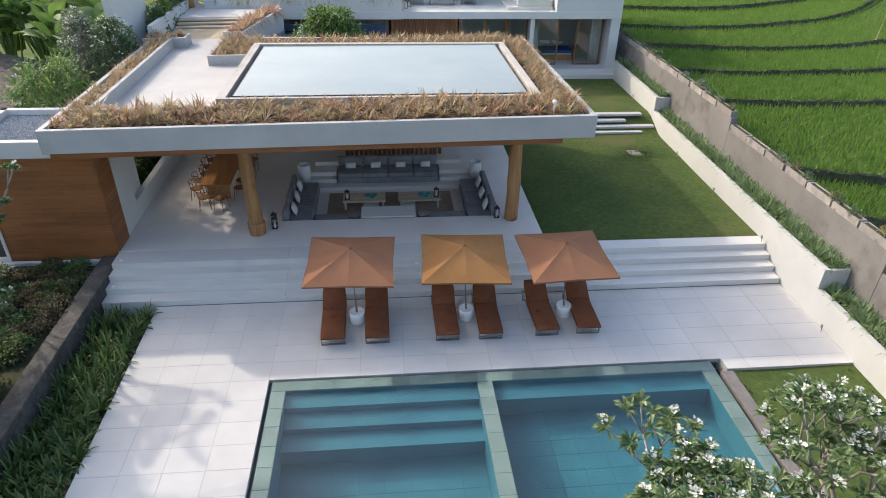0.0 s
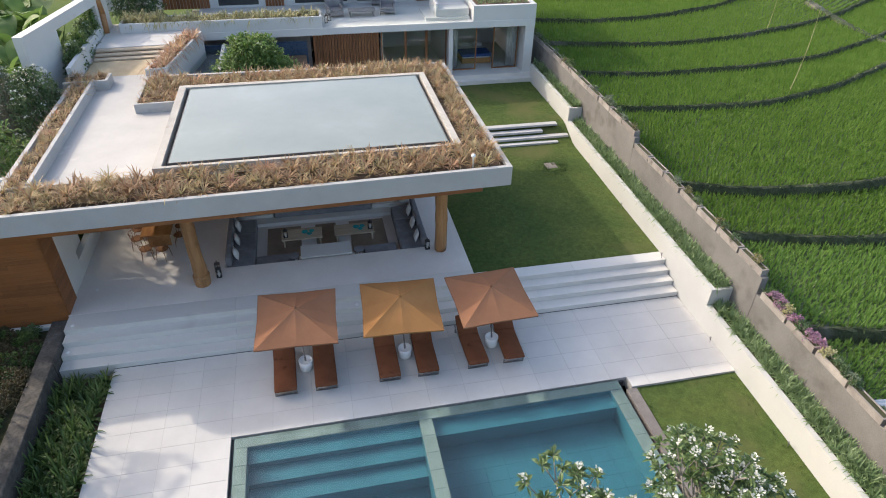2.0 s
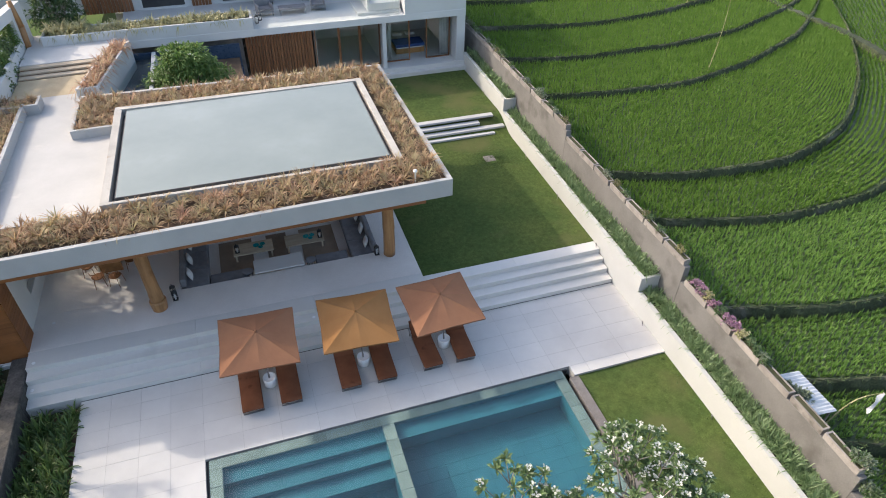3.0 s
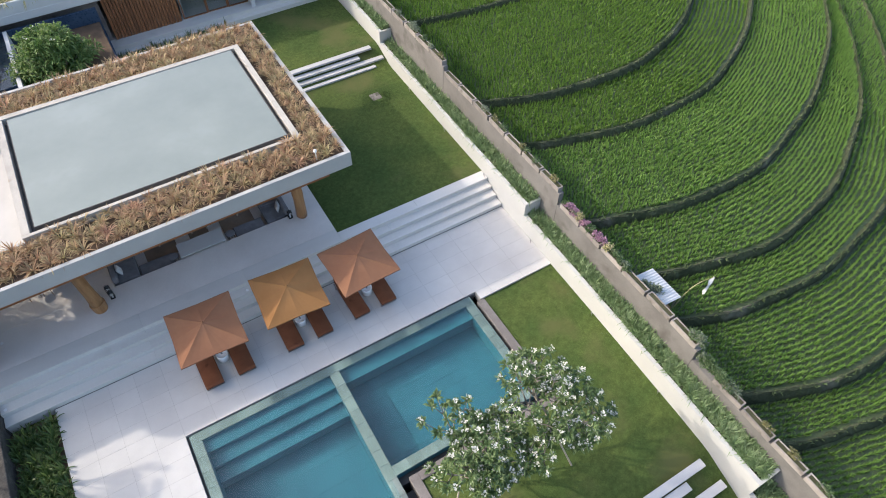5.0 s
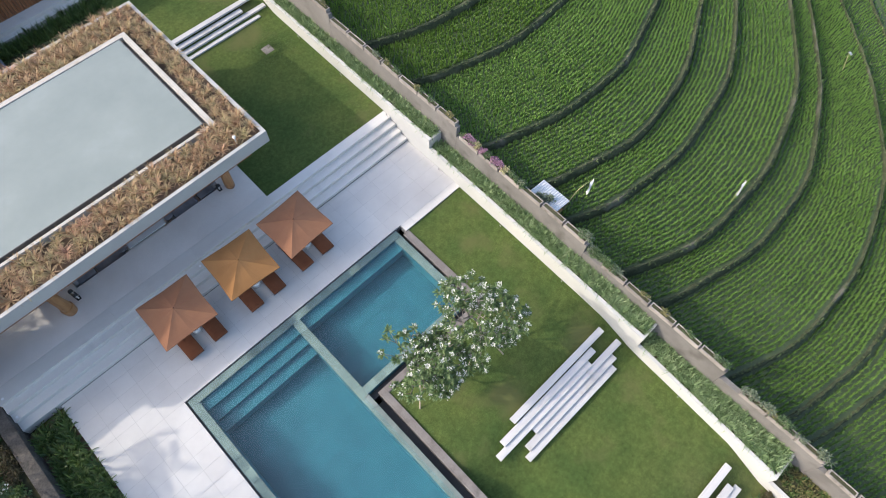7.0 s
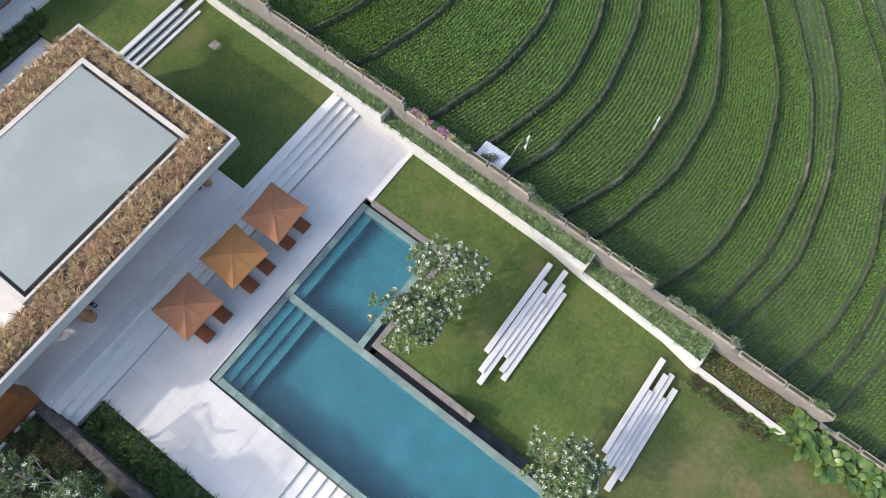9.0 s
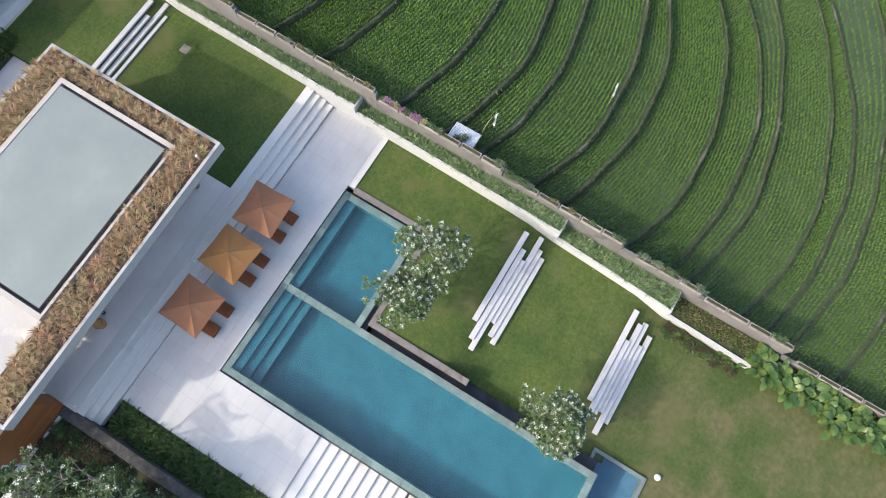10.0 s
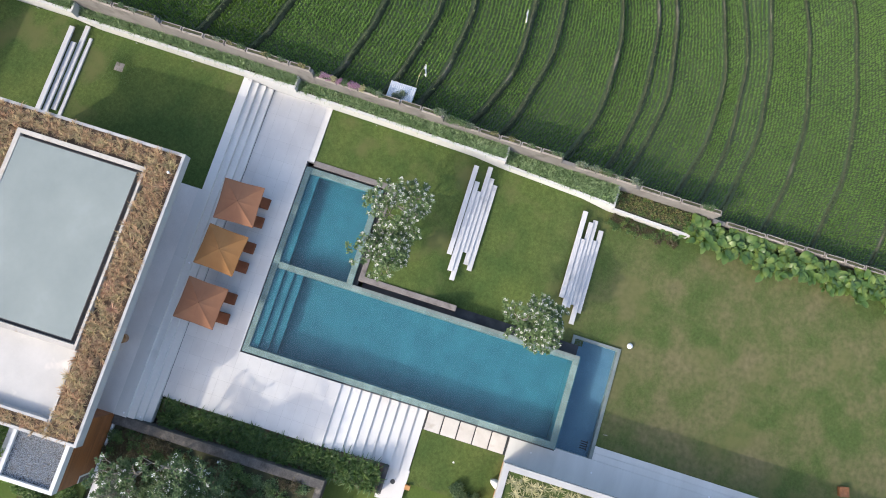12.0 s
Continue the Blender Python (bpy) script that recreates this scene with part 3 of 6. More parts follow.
WALLS = [(15.8, 22.4, 2.28, 1.0), (1.82, 15.8, 1.60, -0.5), (-11.83, 1.82, 0.93, -0.9), (-19.3, -11.83, 0.02, -1.6), (-24.6, -19.3, -0.72, -2.0)]
for i, (y0, y1, top, low) in enumerate(WALLS):
    bm = bmesh.new()
    n = max(2, round((y1 - y0) / 1.5))
    prism(bm, [(wall_x(y0 + (y1 - y0) * k / n), y0 + (y1 - y0) * k / n) for k in range(n + 1)] + [(wall_x(y0 + (y1 - y0) * k / n) + 0.17, y0 + (y1 - y0) * k / n) for k in range(n, -1, -1)], low, top)
    w = structure(part("wall_garden_%d" % (i + 1), bm, WALLPAINT), "low white rendered garden wall beside the lawn", "wall")
    if i < 4:
        bm = bmesh.new()
        box(bm, wall_x(y0) + 0.17, 16.86, y0, y0 + 0.12, low, top - 0.02)
        part("end_wall", bm, WALLPAINT, w)
    one("planting_soil", BEDSOIL, (wall_x((y0 + y1) / 2) + 0.22, 16.86, y0 + 0.17, y1 + 0.01, low, top - 0.09), parent=w)
    dense = i < 4
    bed = [c for c in scatter(min(wall_x(y0), wall_x(y1)) + 0.2, 16.82, y0 + 0.16, y1 - 0.06, 0.15 if dense else 0.3, top - 0.07, 20 + i, 0.7, 1.25) if c[0] > wall_x(c[1]) + 0.27]
    v, f = blades(bed, 28 if dense else 16, 0.50 if dense else 0.26, 0.036, 0.86, 0.62, 30 + i, least=0.36)
    tagged(soup("border_plants", v, f, STRAP if i < 4 else HEDGELEAF), "dense green strap-leaved border plants along the white wall", "plants", kind="stuff")

GREY = [(10.2, 26.0, 3.25), (0.8, 10.2, 2.78), (-7.4, 0.8, 2.14), (-15.1, -7.4, 1.53), (-20.1, -15.1, 0.85), (-25.8, -20.1, 0.40), (-40.0, -25.8, -0.72)]
trough = None
for i, (y0, y1, top) in enumerate(GREY):
    w = structure(one("wall_boundary_%d" % (i + 1), CEMENT, (16.87 - (0.2 if i == 6 else 0), 17.12 - (0.2 if i == 6 else 0), y0, y1 - 0.004, -3.0, top), bev=0.012), "stained grey cement boundary wall above the field", "wall")
    y = y0 + 0.75
    while y < y1 - 0.5:
        if trough is None:
            bm = bmesh.new()
            box(bm, -0.13, 0.13, -0.62, 0.62, 0.0, 0.05), box(bm, -0.13, -0.085, -0.62, 0.62, 0.05, 0.23), box(bm, 0.085, 0.13, -0.62, 0.62, 0.05, 0.23)
            box(bm, -0.085, 0.085, -0.62, -0.57, 0.05, 0.23), box(bm, -0.085, 0.085, 0.57, 0.62, 0.05, 0.23)
            trough = tagged(part("wall_trough", bm, BLOCK), "weathered concrete planting trough on the boundary wall", "planter", "troughs on the boundary wall")
            one("trough_soil", BEDSOIL, (-0.085, 0.085, -0.57, 0.57, 0.05, 0.21), parent=trough, label="dry dark soil")
            trough.location = (17.0, y, top + 0.002)
        else:
            copy_thing(trough, pose((17.0 if i < 6 else 16.8) + rng.uniform(-0.02, 0.02), y, top + 0.002, 0, 0, rng.uniform(-1.5, 1.5)))
        y += 1.33

# ---- plank stairs over the lawn ----
def plank_stair(runs, label):
    st = empty("plank_stair", (runs[0][0], runs[0][2], runs[0][3] - 0.1))
    tagged(st, label, "steps", "plank stairs")
    for x0, x1, y, z in runs:
        bm = bmesh.new()
        box(bm, x0, x1, y - 0.155, y + 0.155, z - 0.11, z, 0.012)
        p = part("plank", bm, PLANKSTONE, st)
        p.matrix_parent_inverse = st.matrix_basis.inverted()
    return st


plank_stair([(9.43, 15.34, -10.20, -0.02), (8.47, 14.39, -10.55, -0.13), (7.95, 13.84, -10.83, -0.24), (9.87, 15.62, -11.09, -0.35), (9.17, 14.96, -11.39, -0.46), (8.88, 14.62, -11.70, -0.57)], "pale stone planks stepping down the lawn, ends staggered")
plank_stair([(9.04, 14.81, -17.75, -0.62), (8.42, 13.05, -18.09, -0.73), (8.59, 14.27, -18.33, -0.84), (8.84, 14.51, -18.60, -0.95), (7.66, 13.25, -18.89, -1.06), (8.48, 14.02, -19.16, -1.17)], "pale stone planks stepping down to the lower lawn")
plank_stair([(10.0, 15.62, 15.98, 1.46), (9.6, 14.75, 15.66, 1.27), (10.4, 16.05, 15.34, 1.08), (9.8, 15.4, 15.02, 0.92)], "pale stone planks stepping up to the house lawn")

# ---- pool deck ----
DECK_L, DECK_R, DECK_F = -3.83, 16.02, 3.48
deck = structure(one("deck_pavement", GROUT, (DECK_L, 12.34, 0.0, DECK_F, -0.4, -0.004), (12.34, DECK_R, -0.42, DECK_F, -0.4, -0.004), (DECK_L, -0.02, -6.42, 0.0, -0.4, -0.004)), "pale stone paved pool deck, partly in shade", "pavement")


def tile_mesh(w, d, h=0.05, mat=STONE):
    bm = bmesh.new()
    box(bm, -w / 2, w / 2, -d / 2, d / 2, -h, 0, 0.003)
    return mesh_of("tile", bm, mat)


tile_kinds = {}


def lay(parent, x0, x1, y0, y1, z=0.0, joint=0.008, name="tile", mat=STONE):
    key = (round(x1 - x0, 3), round(y1 - y0, 3), mat.name)
    if key not in tile_kinds:
        tile_kinds[key] = tile_mesh(x1 - x0 - joint, y1 - y0 - joint, mat=mat)
    ob = new(name, tile_kinds[key])
    ob.parent = parent
    ob.location = ((x0 + x1) / 2, (y0 + y1) / 2, z + rng.uniform(-0.002, 0.002))


def tile_field(parent, xs, ys, z=0.0, mat=STONE, joint=0.008):
    for x0, x1 in zip(xs, xs[1:]):
        for y0, y1 in zip(ys, ys[1:]):
            lay(parent, x0, x1, y0, y1, z, joint, mat=mat)


COLS_L = [DECK_L, -2.88, -1.95, -1.02, -0.02]
COLS_R = [-0.02 + 1.1825 * k for k in range(14)]
ROWS_D = [0.0, 0.70, 1.39, 2.10, 2.84, DECK_F]

# ---- steps up to the pavilion ----
stair = empty("pavilion_steps", (5.3, 4.0, 0))
structure(stair, "long flight of four shallow pale stone steps", "steps")
STEPY = [DECK_F, 3.92, 4.33, 4.73]
for k in range(3):
    for x0, x1 in ((-5.42, 0.0), (0.0, 5.35), (5.35, 10.7), (10.7, 16.02)):
        bm = bmesh.new()
        box(bm, x0 + 0.002, x1 - 0.002, STEPY[k], STEPY[k + 1] - 0.002 if k < 2 else 4.75, -0.3, 0.195 * (k + 1), 0.008)
        p = part("step", bm, STEPSTONE, stair)
        p.matrix_parent_inverse = stair.matrix_basis.inverted()
for x0, x1 in ((-5.42, 0.0), (0.0, 4.25), (4.25, 8.53), (8.53, 12.3), (12.3, 16.04)):
    bm = bmesh.new()
    box(bm, x0 + 0.002, x1 - 0.002, 4.73, 5.27 if x0 > 8 else 5.47, 0.1, 0.78, 0.008)
    p = part("step", bm, STEPSTONE, stair)
    p.matrix_parent_inverse = stair.matrix_basis.inverted()
# little step lights let into the treads
lamp = None
for x, y, z in ((-5.19, 4.93, 0.78), (-5.24, 4.08, 0.39), (4.1, 4.5, 0.585), (-4.8, 6.75, 0.78)):
    if lamp is None:
        bm = bmesh.new()
        lathe(bm, [(0.06, 0.0), (0.06, 0.008), (0.045, 0.016), (0.0, 0.016)], n=12)
        lamp = tagged(part("step_light", bm, WHITEPOT), "small round light let into a step", "step light", "step lights")
        lamp.location = (x, y, z)
    else:
        copy_thing(lamp, pose(x, y, z))

# ---- steps down beside the pool ----
for k in (1, 3, 5, 7):
    copy_thing(lamp, pose(-0.32, -6.72 - 0.603 * k, -0.133 * (k + 1)))
down = empty("garden_steps", (-1.95, -9.0, -1.3))
structure(down, "broad flight of pale stone steps down past the pool", "steps")
for k in range(9):
    y1 = -6.42 - 0.603 * k
    bm = bmesh.new()
    x0 = DECK_L - (0.22 if k > 6 else 0)
    box(bm, x0, -0.03, y1 - 0.60, y1, -1.6, -0.133 * (k + 1), 0.008)
    p = part("step", bm, STEPSTONE, down)
    p.matrix_parent_inverse = down.matrix_basis.inverted()
landing = structure(one("landing_pavement", STONE, (-5.9, -3.86, -11.92, -10.3, -1.6, -1.19), bev=0.01), "square white stone landing beside the steps", "pavement")
bm = bmesh.new()
lathe(bm, [(0.15, 0), (0.15, 0.012), (0.11, 0.012), (0.10, 0.004), (0.0, 0.004)], (-4.75, -11.1, -1.189), 20)
tagged(part("floor_drain", bm, DARKSTONE), "round dark drain cover in the landing", "drain")
slab = None
for k in range(5):
    if slab is None:
        bm = bmesh.new()
        box(bm, -0.56, 0.56, -0.475, 0.475, -0.12, 0, 0.012)
        slab = tagged(part("stepping_slab", bm, SLABSTONE), "square pale stone stepping slab with dark gap", "slab", "stepping slabs")
        slab.location = (-0.70, -12.45, -1.19)
    else:
        copy_thing(slab, pose(-0.70, -12.45 - 1.03 * k, -1.19))
structure(one("slab_bed", DARKSTONE, (-1.28, -0.06, -17.2, -11.86, -1.9, -1.27)), "dark gravel bed under the stepping slabs", "bed")
structure(one("terrace_pavement", STEPSTONE, (-2.3, 0.06, -60, -17.22, -1.9, -1.20), (0.062, 0.48, -60, -22.42, -1.9, -1.28), (0.482, 0.90, -60, -22.42, -1.9, -1.36), bev=0.006), "long pale paved terrace with two low steps", "pavement")

# ---- pools ----
pool = structure(one("pool_shell", POOLTILE,
    (0.07, 0.45, -19.75, -0.06, -1.7, -0.075), (5.43, 5.83, -19.75, -0.06, -1.7, -0.075), (0.45, 5.43, -0.42, -0.06, -1.7, -0.075), (0.45, 5.43, -19.75, -19.35, -1.7, -0.075),
    (0.45, 5.43, -19.35, -0.42, -1.7, -1.45),
    (5.83, 11.6, -0.42, -0.06, -1.7, -0.075), (11.6, 12.0, -5.1, -0.06, -1.7, -0.075), (5.83, 11.6, -5.1, -4.72, -1.7, -0.075), (5.83, 11.6, -4.72, -0.42, -1.7, -1.15)),
    "green stone swimming pool with a smaller pool beside it", "pool")
for k in range(3):
    one("pool_step", POOLTILE, (0.45, 5.43, -0.92 - 0.555 * k, -0.42, -1.45 + 0.001 * k, -0.24 - 0.25 * k), parent=pool)
one("pool_step", POOLTILE, (5.83, 11.6, -0.97, -0.42, -1.15, -0.28), parent=pool)
cop = {}


def coping(x0, x1, y0, y1, along):
    n = max(1, round(((x1 - x0) if along == "x" else (y1 - y0)) / 0.6))
    for k in range(n):
        a = (x0 + (x1 - x0) * k / n, x0 + (x1 - x0) * (k + 1) / n, y0, y1) if along == "x" else (x0, x1, y0 + (y1 - y0) * k / n, y0 + (y1 - y0) * (k + 1) / n)
        key = (round(a[1] - a[0], 2), round(a[3] - a[2], 2))
        if key not in cop:
            b = bmesh.new()
            box(b, -key[0] / 2 + 0.002, key[0] / 2 - 0.002, -key[1] / 2 + 0.002, key[1] / 2 - 0.002, -0.04, 0, 0.005)
            cop[key] = mesh_of("coping_stone", b, COPING)
        ob = new("coping_stone", cop[key])
        ob.parent, ob.location = pool, ((a[0] + a[1]) / 2, (a[2] + a[3]) / 2, rng.uniform(-0.002, 0.001) - 0.03)


coping(0.08, 12.0, -0.42, -0.07, "x")
coping(0.08, 0.45, -19.75, -0.42, "y")
coping(5.43, 5.83, -19.35, -0.42, "y")
coping(0.45, 5.83, -19.75, -19.35, "x")
coping(11.6, 12.0, -5.1, -0.42, "y")
coping(5.83, 11.6, -5.1, -4.72, "x")
for name, b in (("pool_water", (0.08, 5.63, -19.75, -0.07)), ("small_pool_water", (5.63, 12.0, -5.1, -0.07))):
    w = sheet(name, *b, lambda x, y: -0.008, WATER, 40.0)
    w.visible_shadow = False
    structure(w, "clear turquoise pool water, slightly rippled", "water")
structure(one("overflow_channel", DARKSTONE, (-0.02, 0.07, -19.75, 0.0, -0.5, -0.12), (0.07, 12.25, -0.06, 0.0, -0.5, -0.12), (5.83, 6.5, -11.6, -5.66, -1.9, -0.55), (5.83, 6.5, -19.75, -11.6, -1.9, -1.18), (12.0, 12.16, -5.66, -0.02, -1.9, -0.4), (5.83, 12.0, -5.4, -5.1, -1.9, -0.4)), "black overflow channel round the pool", "channel")
kerb = structure(one("pool_kerb", GREYSTONE, (6.17, 6.52, -11.62, -5.36, -1.5, -0.03), (6.52, 12.50, -5.68, -5.36, -0.7, -0.03), (12.15, 12.50, -5.36, -0.44, -0.7, -0.04), bev=0.012), "rough grey stone kerb along the overflow channel", "kerb")
basin = structure(one("catch_basin", SPATILE, (0.06, 7.1, -22.42, -19.77, -2.3, -1.75), (5.84, 7.1, -19.77, -19.3, -2.3, -1.75)), "slate-blue tiled catch basin below the pool's far edge", "pool")
one("rim", COPING, (0.06, 7.1, -22.44, -22.22, -2.2, -1.27), (6.9, 7.1, -22.22, -19.28, -2.2, -1.27), (5.84, 6.9, -19.46, -19.28, -2.2, -1.27), bev=0.006, parent=basin, label="pale green stone rim")
one("far_wall", POOLTILE, (0.06, 5.83, -19.79, -19.752, -2.2, -0.06), parent=basin)
w = sheet("basin_water", 0.06, 6.9, -22.22, -19.79, lambda x, y: -1.34, WATER, 3.0)
w.visible_shadow = False
structure(w, "still water in the catch basin", "water")
w = sheet("basin_corner_water", 5.84, 6.9, -19.79, -19.46, lambda x, y: -1.34, WATER, 3.0)
w.visible_shadow = False
structure(w, "still water in the corner of the catch basin", "water")
grate = empty("basin_grate", (0.75, -21.7, -1.33))
tagged(grate, "small dark ladder-like grate in the catch basin", "grate")
for k in range(4):
    one("bar", BLACK, (-0.25 + 0.14 * k, -0.19 + 0.14 * k, -0.2, 0.2, 0, 0.03), parent=grate)
one("rail", BLACK, (-0.3, 0.3, -0.24, -0.2, 0, 0.03), parent=grate)

# ---- pavilion ----
FL = 0.78
floor = structure(one("floor", FLOORSTONE, (-5.45, 8.53, 5.472, 7.25, -0.2, FL), (-5.45, -0.5, 7.25, 16.0, -0.2, FL), (7.2, 8.53, 7.25, 16.0, -0.2, FL), (-0.5, 7.2, 11.95, 16.0, -0.2, FL), (-0.5, 1.2, 11.3, 11.95, -0.2, FL), (5.4, 7.2, 11.3, 11.95, -0.2, FL), (1.2, 5.4, 7.25, 11.95, -0.2, 0.30), (-0.5, 1.2, 7.25, 11.3, -0.2, 0.30), (5.4, 7.2, 7.25, 11.3, -0.2, 0.30), bev=0.004), "polished pale stone floor of the open pavilion, with a sunken seating pit", "floor")
RX0, RX1, RY0, RY1 = -6.5, 9.54, 4.93, 15.82
roof = structure(one("pavilion_roof", FASCIA, (RX0 + 0.15, RX1 - 0.15, RY0 + 0.15, RY1 - 0.15, 4.64, 4.93)), "flat white roof of the pavilion with planters and a reflecting pool", "roof")
bm = bmesh.new()
box(bm, RX0, RX1, RY0, RY0 + 0.16, 4.635, 5.33, 0.008), box(bm, RX0, -5.54, RY1 - 0.16, RY1, 4.635, 5.33, 0.008), box(bm, -3.42, RX1, RY1 - 0.16, RY1, 4.635, 5.33, 0.008), box(bm, -5.54, -3.42, RY1 - 0.16, RY1, 4.635, 4.93)
box(bm, RX0, RX0 + 0.16, RY0 + 0.16, RY1 - 0.16, 4.635, 5.33, 0.008), box(bm, RX1 - 0.16, RX1, RY0 + 0.16, RY1 - 0.16, 4.635, 5.33, 0.008)
part("fascia", bm, FASCIA, roof)
one("soffit", TEAK, (RX0 + 0.15, RX1 - 0.95, RY0 + 0.26, RY1 - 0.3, 4.46, 4.632), parent=roof, label="warm teak boarded soffit")
one("edge_beam", WOODWALL, (RX0 + 0.15, RX1 - 0.95, RY0 + 0.10, RY0 + 0.256, 4.44, 4.63), bev=0.008, parent=roof, label="brown timber edge beam")
one("roof_soil", SOIL, (RX0 + 0.16, RX1 - 0.16, RY0 + 0.16, 6.615, 4.93, 5.2), (8.23, RX1 - 0.16, 6.615, RY1 - 0.16, 4.93, 5.2), (-3.3, 8.23, 13.9, RY1 - 0.16, 4.93, 5.2), (RX0 + 0.16, -5.68, 6.615, RY1 - 0.16, 4.93, 5.2), (-3.38, -1.91, 12.72, 13.9, 4.93, 5.25), parent=roof)
one("planter_wall", FASCIA, (RX0 + 0.16, -1.92, 6.62, 6.74, 4.93, 5.34), (-5.68, -5.54, 6.74, RY1 - 0.16, 4.93, 5.40), (-3.50, -1.92, 12.60, 12.72, 4.93, 5.36), (-3.50, -3.38, 12.72, RY1 - 0.16, 4.93, 5.36), bev=0.006, parent=roof)
ring = one("pool_kerb_ring", KERBSTONE, (-1.90, 8.22, 6.62, 6.76, 4.93, 5.45), (-1.90, 8.22, 13.62, 13.88, 4.93, 5.45), (7.98, 8.22, 6.76, 13.62, 4.93, 5.45), (-1.90, -1.63, 6.76, 13.62, 4.93, 5.45), bev=0.006, parent=roof, label="pale stone kerb round the roof pool")
one("overflow_slot", SLOTSTONE, (-1.63, 7.98, 6.76, 13.62, 4.93, 5.18), parent=roof)
one("roof_pool_floor", ROOFFLOOR, (-1.45, 7.80, 7.03, 13.61, 5.18, 5.34), parent=roof, label="pale grey-green floor of the roof pool")
one("roof_pool_edge", SLOTSTONE, (-1.45, 7.80, 7.0, 7.03, 5.18, 5.42), (7.80, 7.83, 7.0, 13.61, 5.18, 5.42), (-1.48, -1.45, 7.0, 13.61, 5.18, 5.42), parent=roof)
w = sheet("roof_pool_water", -1.45, 7.80, 7.03, 13.615, lambda x, y: 5.42, STILL, 1.0)
w.visible_shadow = False
structure(w, "still pale water of the roof pool mirroring the sky", "water")
patio = structure(one("patio_pavement", PATIO, (-5.54, -3.42, 6.74, 17.0, 4.93, 4.985), (-3.42, -1.90, 6.74, 12.60, 4.93, 4.985)), "white paved patio on the pavilion roof", "pavement")

def log_pillar(x, y, lean, top=4.54):
    """A peeled tree-trunk column on a stub of trunk."""
    bm = bmesh.new()
    rings = []
    n = 18
    for k in range(17):
        z = 0.02 + (top - FL - 0.02) * k / 16
        rr = 0.235 - 0.002 * k + 0.025 * math.exp(-((z - 0.75 - 0.1 * x) / 0.16) ** 2) + 0.02 * math.exp(-((z - 2.3) / 0.2) ** 2)
        rings.append([(rr * (1 + 0.05 * math.sin(3 * a + k * 0.5) + 0.03 * math.sin(7 * a)) * math.cos(a) + lean * z, rr * (1 + 0.05 * math.sin(3 * a + k * 0.5)) * math.sin(a), z) for a in [2 * math.pi * j / n for j in range(n)]])
    vs = [[bm.verts.new(p) for p in r] for r in rings]
    for a, b in zip(vs, vs[1:]):
        for j in range(n):
            bm.faces.new((a[j], a[(j + 1) % n], b[(j + 1) % n], b[j]))
    bm.faces.new(vs[-1]), bm.faces.new(vs[0][::-1])
    p = part("trunk_column", bm, TRUNKWOOD, smooth=True)
    p.location = (x, y, FL)
    return p


for x, y, lean in ((-1.2, 6.45, -0.02), (7.62, 6.98, 0.0), (-1.4, 14.0, 0.0), (7.62, 14.2, 0.0)):
    c = tagged(log_pillar(x, y, lean, 4.54 if y < 10 else 4.3), "polished golden tree-trunk column under the roof beam", "column", "trunk columns")
    if x < 0 and y < 7:
        bm = bmesh.new()
        lathe(bm, [(0.27, 0.0), (0.285, 0.2), (0.30, 0.40), (0.27, 0.44), (0.2, 0.45)], n=18)
        part("stub", bm, TRUNKWOOD, c, "carved flared foot of the trunk")
# back of the pavilion, low steps and white side wall with an opening to the garden
structure(one("wall_back", PAINT, (-5.44, 8.5, 15.5, 15.7, FL, 4.42), bev=0.005), "white rear wall of the pavilion", "wall")
structure(one("wall_slat_back", WALNUT, *[(1.5 + 0.2 * k, 1.64 + 0.2 * k, 13.0, 13.08, FL, 4.38) for k in range(21)]), "dark upright timber slat screen behind the seating pit", "wall")
structure(one("wall_side", PAINT, (-5.66, -5.44, 6.45, 7.75, 0.2, 4.42), (-5.66, -5.44, 7.75, 15.7, 0.2, 1.45), (-5.66, -5.44, 13.8, 15.7, 1.45, 4.42), (-5.66, -5.44, 7.75, 13.8, 4.2, 4.42), bev=0.005), "white side wall with a long opening to the garden", "wall")
pit = structure(one("pit_steps", STEPSTONE, (-0.2, 6.9, 10.5, 10.95, 0.30, 0.46), (1.204, 5.396, 10.95, 11.945, 0.30, 0.46), (-0.2, 1.2, 10.95, 11.298, 0.30, 0.62), (5.4, 6.9, 10.95, 11.298, 0.30, 0.62), (0.3, 6.4, 11.97, 12.5, FL, FL + 0.16), bev=0.008), "low white stone steps behind the seating pit", "steps")

# ---- timber-clad wing ----
wing = empty("timber_wing", (-9, 6.5, 0.5))
tagged(wing, "cedar-clad side wing with a gravel roof and white parapet", "building", kind="structure")


def child_box(name, parent, material, *boxes, bev=0.0, label=""):
    p = one(name, material, *boxes, bev=bev, parent=parent, label=label)
    p.matrix_parent_inverse = parent.matrix_basis.inverted()
    return p


